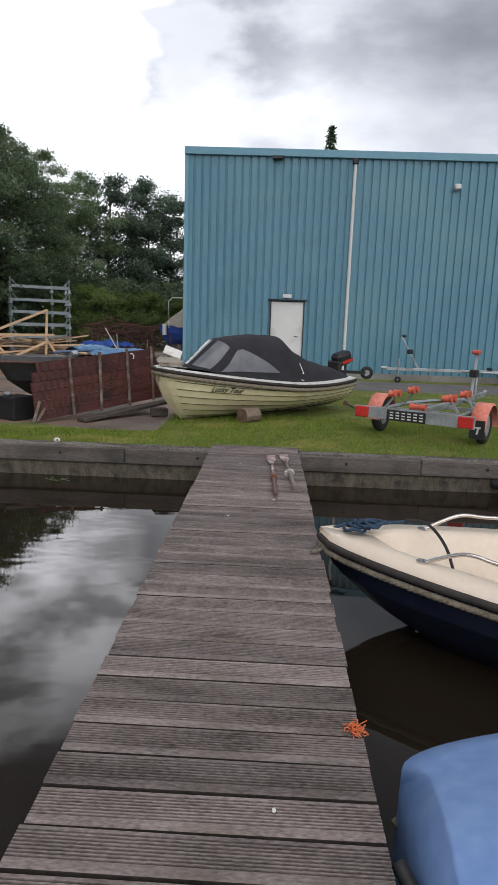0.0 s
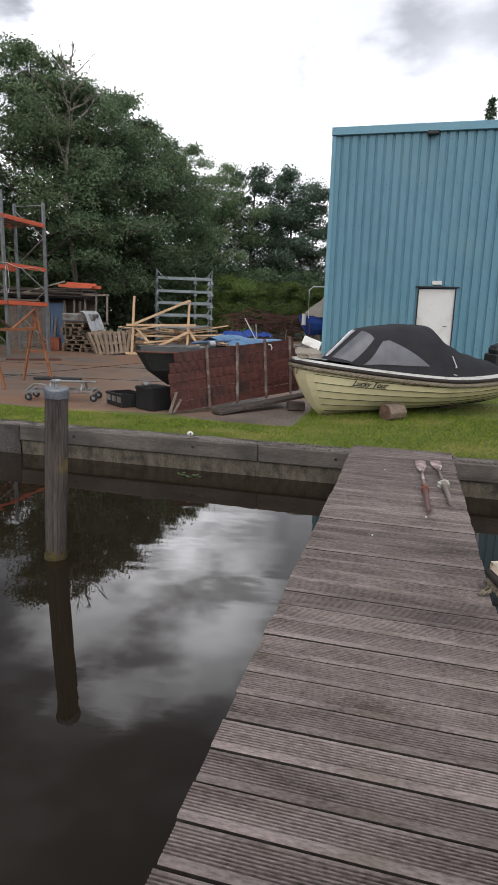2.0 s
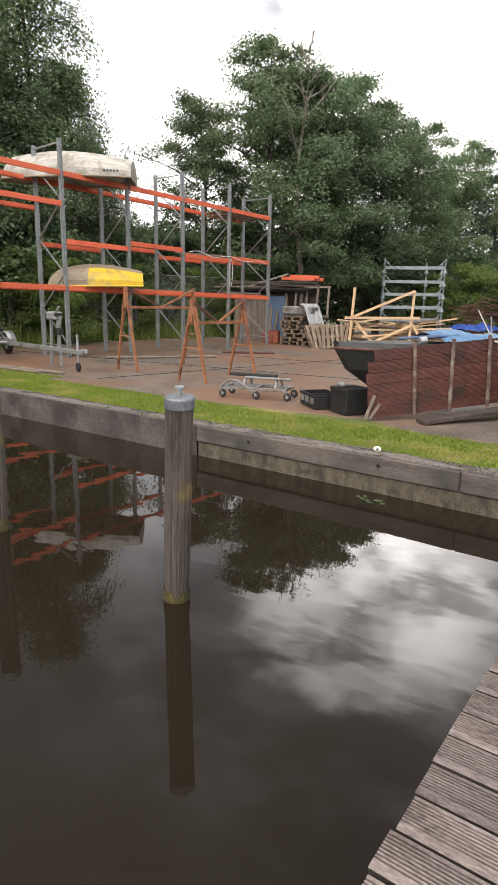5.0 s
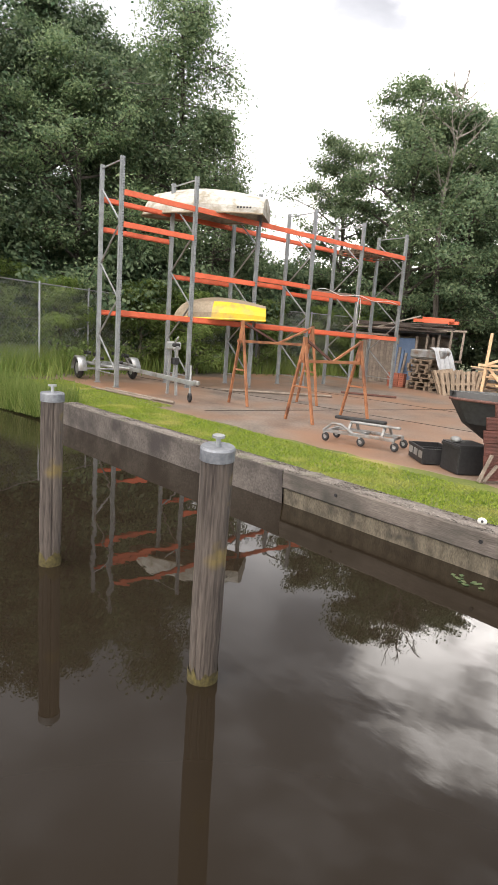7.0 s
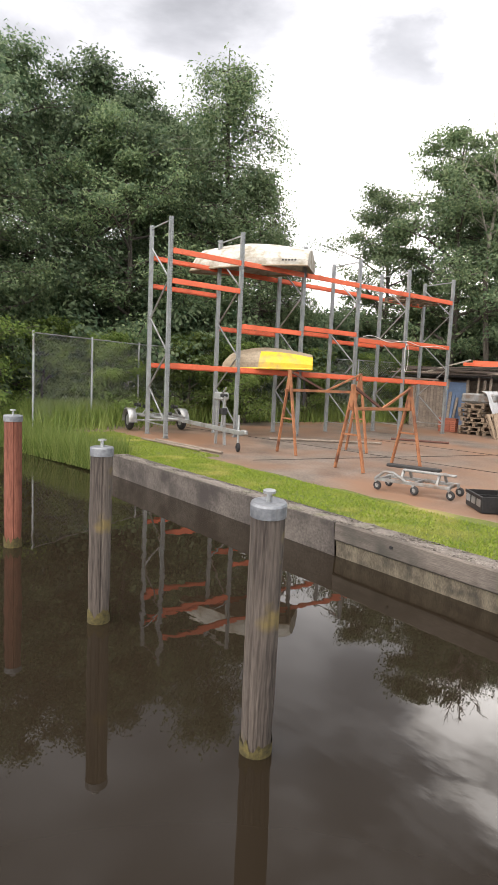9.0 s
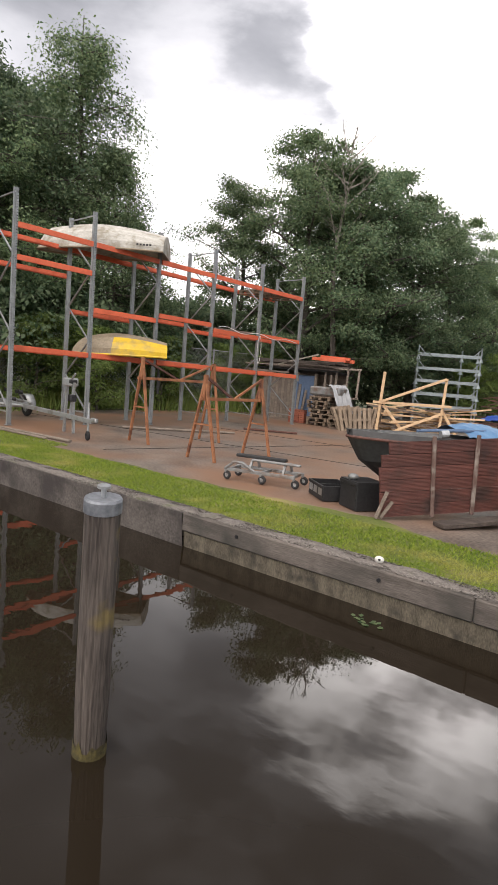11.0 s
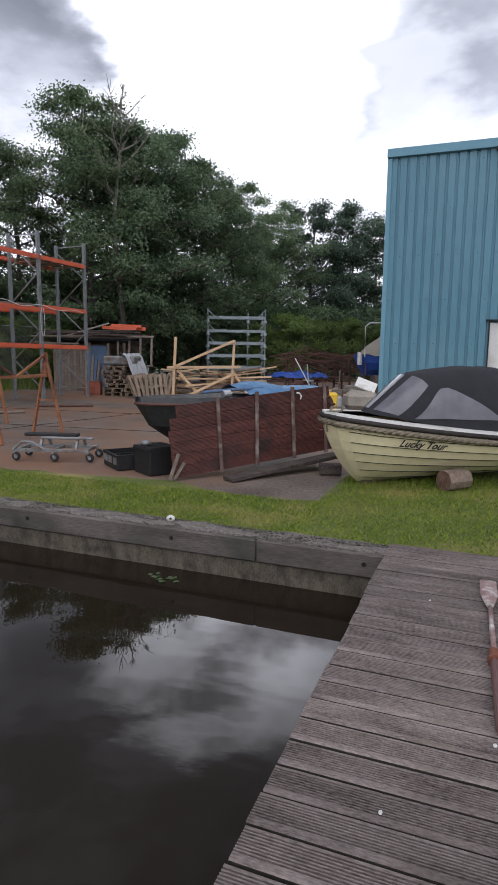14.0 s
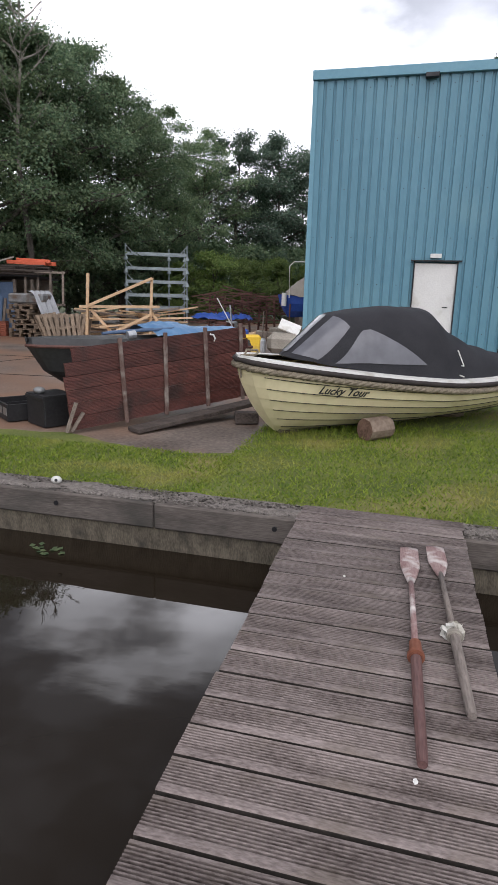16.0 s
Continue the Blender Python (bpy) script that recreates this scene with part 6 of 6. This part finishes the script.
for x in (0, 0.42, 0.84, 1.26):
    part("stile", boxed((x, 0, 0.55), (0.07, 0.06, 1.1)), M["old_wood"], wf)
for z in (0.03, 1.1):
    part("rail", boxed((0.63, 0, z), (1.4, 0.06, 0.07)), M["old_wood"], wf)


# pallets
def pallet_parts(t, L=1.2, W=0.8, mat=None):
    mat = mat or M["pallet_wood"]
    for y in (-W / 2 + 0.05, 0, W / 2 - 0.05):
        part("skid", boxed((0, y, 0.011), (L, 0.09, 0.022)), mat, t)
        for x in (-L / 2 + 0.07, 0, L / 2 - 0.07):
            part("block", boxed((x, y, 0.061), (0.12, 0.09, 0.078)), mat, t)
    for k in range(5):
        part("deck_board", boxed((0, -W / 2 + 0.06 + k * (W - 0.12) / 4, 0.122), (L, 0.11, 0.022)), mat, t)
    for x in (-L / 2 + 0.07, 0, L / 2 - 0.07):
        part("stringer_board", boxed((x, 0, 0.105), (0.12, W, 0.02)), mat, t)
    return t


pal = pallet_parts(thing("pallet", "greyed wooden pallet in a stack", "pallet", None, "stacked pallets"))
base = Vector((-11.75, 21.55, G))
rr = random.Random(8)
first = True
for k in range(10):
    q = base if k < 7 else base + Vector((1.0, -0.1, -0.146 * 7))
    m = pose(q.x + rr.uniform(-0.05, 0.05), q.y + rr.uniform(-0.05, 0.05), q.z + 0.146 * k, 0, 0, (100 if k < 7 else 12) + rr.uniform(-14, 14))
    if first:
        pal.matrix_basis, first = m, False
    else:
        copy_thing(pal, m)
for x, y, rx, rz in ((-10.55, 20.75, 62, 62), (-10.25, 20.7, 60, 40), (-9.9, 20.75, 58, 24), (-9.6, 20.95, 64, -8)):
    o = copy_thing(pal, pose(x, y, G + 0.34, rx, 0, rz) @ spin(98) @ Matrix.Diagonal((0.72, 0.9, 0.9, 1)))
    tagged(o, "wooden pallet leaning against the stack", "pallet")
p = R0 + RSTEP * 4.5 + RBACK * 0.55 + Vector((0, 0, 4.12))
for k, dx in enumerate((-0.45, 0.42)):
    o = copy_thing(pal, Matrix.Translation(p + RDIR * dx) @ spin(math.degrees(math.atan2(RDIR.y, RDIR.x)) + 90))
    tagged(o, "wooden pallet lying on the rack's top level", "pallet")
solo("covered_box", boxed((0, 0, 0.17), (1.15, 0.72, 0.30), bevel=0.05), M["dull_zinc"], "grey covered box lying on the stacked pallets", "box",
     Matrix.Translation(base + Vector((0.05, 0, 0.146 * 7))) @ spin(8))
bm = bmesh.new()
sheet(bm, [[(base.x + 0.25 + 0.62 * i / 12 + 0.03 * math.sin(j * 1.9), base.y - 0.55 + 0.09 * j, G + 1.42 - 0.95 * max(0.0, (i - 4) / 8) ** 1.3 + 0.03 * math.sin(i * 1.3 + j * 2.1)) for j in range(13)] for i in range(13)])
solo("plastic_sheet", bm, M["film"], "crumpled milky plastic sheet hanging over the pallets", "sheet", smooth=True)
bricks = thing("brick_stack", "low stack of red bricks beside the shed", "bricks", pose(-12.85, 21.05, G, 0, 0, 8))
for k in range(7):
    for i in range(3):
        for j in range(2):
            part("brick", boxed((0.21 * i + 0.01 * (k % 2), 0.11 * j, 0.035 + 0.067 * k), (0.2, 0.1, 0.062), bevel=0.004), M["brick_red"], bricks)

# fresh timber frame and the lumber under it
fr = at_view(25.2, 19.6)
frame_m = Matrix.Translation(fr) @ spin(21)
tf = thing("pine_truss", "raw pine frame with slanted braces on a lumber heap", "truss", frame_m)
for nm, a, b, w in (("post", (-0.98, 0, 0.05), (-0.88, 0, 1.98), 0.11), ("post", (0.9, 0, 0.15), (0.98, 0, 1.9), 0.11), ("brace", (-0.9, -0.09, 1.05), (0.98, -0.09, 1.88), 0.10),
                    ("rail", (-1.15, -0.06, 1.02), (1.2, -0.06, 1.06), 0.10), ("brace", (-0.85, 0.08, 0.95), (-0.2, 0.10, 0.2), 0.09), ("brace", (-0.45, -0.09, 0.15), (0.92, -0.09, 0.82), 0.10),
                    ("brace", (0.95, 0.08, 0.9), (1.45, 0.1, 0.12), 0.09), ("sill", (-1.2, 0, 0.06), (1.4, 0, 0.06), 0.11)):
    part(nm, bar(bmesh.new(), a, b, w * 1.25, 0.08, bevel=0.004), M["new_wood"], tf)
rr = random.Random(12)
for k in range(46):
    a = fr + Vector((rr.uniform(-1.3, 1.5), rr.uniform(0.2, 1.3), 0.04 + 0.02 * k))
    ang, L = rr.gauss(0.35, 0.35), rr.uniform(0.9, 2.1)
    d = Vector((math.cos(ang), math.sin(ang), rr.uniform(-0.18, 0.18))) * L / 2
    solo("lumber", bar(bmesh.new(), a - d, a + d, rr.choice((0.12, 0.09, 0.16)), 0.045), M["new_wood"] if k % 3 else M["old_wood"], "loose board in a heap of lumber", "board",
         group="heap of loose boards")

# stack of scaffold frames
sc0, sc1 = at_view(24.9, 28.0), at_view(19.6, 28.2)
sdir = sc1 - sc0
scaf = thing("scaffold", "grey steel scaffold frames with ledgers and wedge rosettes", "scaffold", Matrix.Translation(sc0) @ spin(math.degrees(math.atan2(sdir.y, sdir.x))))
SW = sdir.length
M["scaf"] = material("dull_grey_scaffold", (0.20, 0.24, 0.25), (0.34, 0.38, 0.39), 0.5, 0.5, scale=4, fine=30, bump=0.05)
for x, y in ((0, 0), (SW, 0), (0, 1.05), (SW, 1.05), (SW - 0.75, 0.4)):
    part("standard", rod(bmesh.new(), (x, y, 0), (x, y, 3.45 if y == 0 else 3.3), 0.035, seg=8), M["scaf"], scaf)
    for z in (0.75, 1.3, 1.85, 2.4, 2.95):
        part("rosette", rod(bmesh.new(), (x, y, z - 0.13), (x, y, z + 0.04), 0.11, 0.04, 10), M["scaf"], scaf)
for z in (0.78, 1.33, 1.9, 2.45, 3.05):
    part("ledger", boxed((SW / 2, 0, z), (SW, 0.05, 0.13), bevel=0.004), M["scaf"], scaf)
    part("ledger", boxed((SW / 2, 1.05, z + 0.03), (SW, 0.05, 0.12), bevel=0.004), M["scaf"], scaf)
    for x in (0.03, SW - 0.03):
        part("strut", bar(bmesh.new(), (x, 0, z + 0.32), (x + (0.3 if x < 1 else -0.3), 0, z), 0.035), M["scaf"], scaf)

# heap of rusty steel, blue sheets and odd bits towards the hall
rr = random.Random(17)
for k in range(60):
    p = at_view(rr.uniform(11.5, 17.8), rr.uniform(24, 27), G + 0.25 + rr.random() * 1.25)
    ang, L = rr.gauss(0.2, 0.5), rr.uniform(0.8, 2.6)
    d = Vector((math.cos(ang), math.sin(ang), rr.uniform(-0.25, 0.25))) * L / 2
    solo("scrap_bar", bar(bmesh.new(), p - d, p + d, rr.choice((0.035, 0.05, 0.06)), 0.035), M["dark_rust"], "rusty steel bar in a scrap heap", "scrap", group="scrap heap")
for k in range(9):
    p = at_view(11.6 + 0.75 * k, 25.2, G)
    solo("scrap_post", bar(bmesh.new(), p, p + Vector((rr.uniform(-0.1, 0.1), 0, rr.uniform(1.2, 1.55))), 0.07), M["dark_rust"], "rusty upright steel post in the scrap heap", "post", group="scrap heap posts")
for deg, dist, w, h, z in ((17.6, 23.0, 1.3, 0.22, 0.62), (16.2, 23.4, 0.9, 0.3, 0.6), (14.6, 23.6, 0.8, 0.2, 0.6)):
    bm = bmesh.new()
    sheet(bm, [[(w * (i / 10 - 0.5), 0.7 * (j / 8 - 0.5), z + h * math.sin(math.pi * i / 10) ** 0.6 * math.sin(math.pi * j / 8) ** 0.6 * (0.7 + 0.3 * math.sin(i * 2.9 + j * 4.1)) + rr.uniform(-0.05, 0.05)) for j in range(9)]
               for i in range(11)])
    solo("blue_sheet", bm, M["blue_plastic"], "crumpled bright blue tarpaulin on the heap", "tarpaulin", Matrix.Translation(at_view(deg, dist)) @ spin(rr.uniform(0, 40)), smooth=True)
for k in range(26):
    p = at_view(rr.uniform(9.5, 18.6), rr.uniform(20.5, 23.2), G)
    s = Vector((rr.uniform(0.2, 0.7), rr.uniform(0.2, 0.5), rr.uniform(0.12, 0.55)))
    solo("yard_box", boxed((0, 0, s.z / 2), s, bevel=0.02), rr.choice((M["old_wood"], M["cloth"], M["dark_rust"], M["zinc"], M["new_wood"])), "small worn box among the yard clutter", "box",
         Matrix.Translation(p) @ spin(rr.uniform(0, 90)) @ spin(rr.uniform(-8, 8), "Y"), "yard clutter")
for deg, dist, a, b, m_ in ((16.0, 20.5, (-0.25, 0, 1.35), (0.45, 0.3, 0.0), "pvc"), (15.2, 20.6, (0, 0, 0.0), (-0.12, 0, 1.15), "zinc"), (10.2, 19.3, (0, 0, 0.0), (0.02, 0, 1.25), "dark_rust"),
                            (12.6, 19.8, (0, 0, 0.0), (0.05, 0, 1.0), "old_wood")):
    solo("loose_stick", bar(bmesh.new(), a, b, 0.07, 0.03), M[m_], "loose stick poking out of the clutter", "stick", Matrix.Translation(at_view(deg, dist)))
solo("white_board", boxed((0, 0, 0), (0.56, 0.05, 0.36), bevel=0.01), M["white_gel"], "dirty white board lying tilted on the clutter", "board",
     Matrix.Translation(at_view(10.0, 16.7, G + 0.70)) @ pose(0, 0, 0, -48, 20, 8))
solo("grey_sack", boxed((0, 0, 0.28), (0.9, 0.6, 0.56), bevel=0.16), M["cloth"], "lumpy grey covered bundle behind the panel", "bundle", Matrix.Translation(at_view(10.4, 16.75)))
for k, (deg, d, s) in enumerate(((12.6, 16.4, (0.28, 0.26, 0.42)), (13.6, 16.4, (0.6, 0.4, 0.5)), (14.6, 16.8, (0.5, 0.35, 0.62)))):
    solo("canister", boxed((0, 0, s[2] / 2), s, bevel=0.05), (M["zinc"], M["yellow"], M["blue_plastic"])[k], "worn plastic canister behind the panel", "canister", Matrix.Translation(at_view(deg, d)) @ spin(20 * k))

# blue boat with a grey cover, half hidden by the hall
bb = thing("cabin_boat", "blue cabin boat under a sagging grey cover beside the hall", "boat", Matrix.Translation(at_view(11.3, 20.4, G + 0.72)) @ spin(20))
rows = hull(3.6, 1.4, lambda s: 0.80 - 0.25 * s, lambda s: 0.1, rake=0.35, strakes=3, lip=0.0, power=0.42, stern=0.8)
hull_part(rows, M["blue_plastic"], bb, label="bright blue hull")
part("trestle_leg", boxed((0.7, 0, -0.30), (0.1, 0.9, 0.84)), M["old_wood"], bb)
part("trestle_leg", boxed((2.7, 0, -0.30), (0.1, 0.9, 0.84)), M["old_wood"], bb)
bm = bmesh.new()
sheet(bm, [[(0.25 + 2.6 * i / 14, 0.75 * (2 * j / 10 - 1) * min(1, 0.3 + i / 6), 0.76 + (0.12 + 0.95 * min(1, i / 6)) * math.sin(math.pi * j / 10) ** 0.6 + 0.04 * math.sin(i * 2 + j)) for j in range(11)]
           for i in range(15)])
part("cover", bm, M["cloth"], bb, "sagging grey cover", smooth=True)
bm = tube(bmesh.new(), [(0.30, -0.4, 0.7), (0.28, -0.4, 1.65), (0.42, -0.4, 1.78), (2.2, -0.4, 1.8)], 0.018, 8)
part("hoop", bm, M["white_gel"], bb, "pale cover hoop")
part("fender", rod(bmesh.new(), (0.15, -0.35, 0.45), (0.15, -0.35, 0.85), 0.08, seg=12), M["white_gel"], bb, "white fender")

# things on and by the rack
for i, z in ((2.0, 1.70), (3.05, 2.80), (4.0, 1.70)):
    bm = bmesh.new()
    for k in range(3):
        bar(bm, (0.1, 0.12 + 0.2 * k, 0.03 + 0.02 * k), (1.65, 0.1 + 0.22 * k, 0.04), 0.10, 0.05)
    solo("stored_timber", bm, M["old_wood"], "grey timber lying on the rack's beams", "timber", Matrix.Translation(R0 + RSTEP * i + Vector((0, 0, z))) @ spin(math.degrees(math.atan2(RDIR.y, RDIR.x))))
pts = []
a, b = R0 + RSTEP * 3.1 + Vector((-0.0, 0, 2.86)), R0 + RSTEP * 4.9 + Vector((0, 0, 2.72))
for k in range(40):
    u = k / 39
    pts.append(a.lerp(b, u) - RBACK * 0.08 + Vector((0, 0, 0.06 * math.sin(u * 16) * (1 - u * 0.5))))
solo("hose", tube(bmesh.new(), pts, 0.010, 6), M["pvc"], "pale hose draped along the rack beams", "hose", smooth=True)
c = R0 + RSTEP * 4.0 - RBACK * 0.09
solo("rope_loop", tube(bmesh.new(), [c + RDIR * (0.08 * math.cos(t)) + Vector((0, 0, 2.35 + 0.42 * math.sin(t))) for t in np.linspace(0, 6.28, 26)], 0.008, 6, True), M["pvc"], "looped pale rope hanging on the rack", "rope")
c = R0 + RSTEP * 2.05 - RBACK * 0.1
solo("black_strap", tube(bmesh.new(), [c + Vector((0, 0, 1.55)), c + RDIR * 0.03 + Vector((0, 0, 1.2)), c + RDIR * 0.02 + Vector((0, 0, 0.85))], [0.02, 0.05, 0.03], 8), M["black"], "black strap hanging from the rack beam", "strap")
for a, b, r, m_ in (((-12.6, 9.95), (-10.1, 10.1), 0.03, "old_wood"), ((-12.9, 9.75), (-10.6, 9.9), 0.025, "old_wood"), ((-12.1, 12.9), (-10.4, 15.2), 0.03, "old_wood"), ((-11.2, 16.5), (-9.9, 17.3), 0.03, "dark_rust")):
    solo("ground_pole", rod(bmesh.new(), (*a, G + r + 0.004), (*b, G + r + 0.004), r), M[m_], "pole lying on the yard floor", "pole")
stand_p = Vector((-11.6, 11.05, G))
part_stand = thing("winch_stand", "grey steel winch stand beside the rack", "stand", Matrix.Translation(stand_p))
for x in (-0.18, 0.18):
    part("leg", bar(bmesh.new(), (x, 0, 0), (x * 0.6, 0, 1.05), 0.05), M["zinc"], part_stand)
part("winch_head", boxed((0, 0, 1.1), (0.35, 0.2, 0.18), bevel=0.03), M["zinc"], part_stand)
part("crank", bar(bmesh.new(), (0.15, -0.1, 1.12), (0.35, -0.12, 1.3), 0.03), M["zinc"], part_stand)
milestone = solo("concrete_marker", boxed((0, 0, 0.75), (0.3, 0.3, 1.5), bevel=0.03), M["white_paint"], "pale weathered post behind the fence", "post", pose(-19.2, 12.4, G))

# ---- grass, reeds, weeds ----
def blades(name, pts, h, w, mat, label, rng, lean=0.5):
    n = len(pts)
    a = rng.uniform(0, 6.28, n)
    L = h * rng.uniform(0.5, 1.3, n)
    side = np.stack([np.cos(a), np.sin(a), np.zeros(n)], 1) * w * rng.uniform(0.7, 1.3, (n, 1)) / 2
    tip = np.stack([rng.normal(0, lean, n) * L, rng.normal(0, lean, n) * L, L], 1)
    v = np.stack([pts - side, pts + side, pts + tip], 1).reshape(-1, 3)
    ob = raw_mesh(name, v, np.arange(3 * n).reshape(-1, 3), mat)
    return tagged(ob, label, "grass", kind="stuff")


rng = np.random.default_rng(6)
regions = ((-10.1, -1.4, 8.14, 9.45, 34000), (-14.8, -9.8, 8.2, 9.9, 16000), (-1.5, 6.5, 8.14, 11.5, 54000), (-1.2, 8.5, 11.5, 16.8, 22000), (-2.7, 12, 19.95, 20.85, 5000))
pts = []
for x0, x1, y0, y1, n in regions:
    p = np.stack([rng.uniform(x0, x1, n), rng.uniform(y0, y1, n), np.full(n, G - 0.003)], 1)
    pts.append(p)
# uneven front edge, tufts under the boat and along the kerb
n = 6000
pts.append(np.stack([rng.uniform(-10, 7, n), 8.10 + np.abs(rng.normal(0, 0.09, n)) - 0.10 * (rng.random(n) < 0.05), np.full(n, G - 0.003)], 1))
blades("lawn_grass", np.concatenate(pts), 0.030, 0.013, M["blade"], "short mown grass with clover along the quay", rng, 0.9)
n = 2600
p = np.stack([rng.normal(-1.3, 0.9, n), rng.normal(11.0, 0.5, n), np.full(n, G - 0.003)], 1)
blades("tall_grass", p[(p[:, 0] > -1.45)], 0.085, 0.010, M["blade"], "longer grass growing round the propped boat", rng)
n = 9000
p = np.stack([rng.uniform(-17.5, -10.5, n), QY + 0.15 + rng.uniform(-0.3, 0.5, n), np.full(n, G - 0.22)], 1)
p[:, 1] -= np.clip((-p[:, 0] - 10.0) * 0.12, 0, 1.2)
p[:, 2] += np.clip((p[:, 1] - QY) * 0.12, -0.1, 0.15)
blades("reeds", p, 0.52, 0.018, M["reed"], "tall reedy grass on the canal bank", rng, 0.25)
n = 26000
i = rng.integers(0, 3, n)
u = rng.random(n)
P = np.array([tuple(q) for q in F])
p = P[i] * (1 - u[:, None]) + P[i + 1] * u[:, None]
p[:, 0] += rng.normal(-1.0, 0.8, n)
p[:, 1] += rng.normal(0, 0.5, n)
blades("fence_weeds", p, 0.65, 0.03, M["reed"], "tall weeds along the fence", rng, 0.3)

rng = np.random.default_rng(15)
n = 16
p = np.stack([rng.normal(-2.29, 0.08, n), rng.normal(7.58, 0.035, n), np.full(n, WATER + 0.004)], 1)
a = rng.uniform(0, 6.28, n)
v = np.stack([p, p + np.stack([np.cos(a), np.sin(a), np.full(n, 0.1)], 1) * 0.035, p + np.stack([np.cos(a + 0.7), np.sin(a + 0.7), np.full(n, 0.15)], 1) * 0.05,
              p + np.stack([np.cos(a + 1.4), np.sin(a + 1.4), np.full(n, 0.1)], 1) * 0.035], 1).reshape(-1, 3)
tagged(raw_mesh("water_weed", v, np.arange(4 * n).reshape(-1, 4), M["leaf_mid"]), "small patch of green weed floating by the quay", "water plant", kind="stuff")

# ---- planks of the jetty ----
shapes = [plank_mesh(s) for s in range(5)]
rnd = random.Random(7)
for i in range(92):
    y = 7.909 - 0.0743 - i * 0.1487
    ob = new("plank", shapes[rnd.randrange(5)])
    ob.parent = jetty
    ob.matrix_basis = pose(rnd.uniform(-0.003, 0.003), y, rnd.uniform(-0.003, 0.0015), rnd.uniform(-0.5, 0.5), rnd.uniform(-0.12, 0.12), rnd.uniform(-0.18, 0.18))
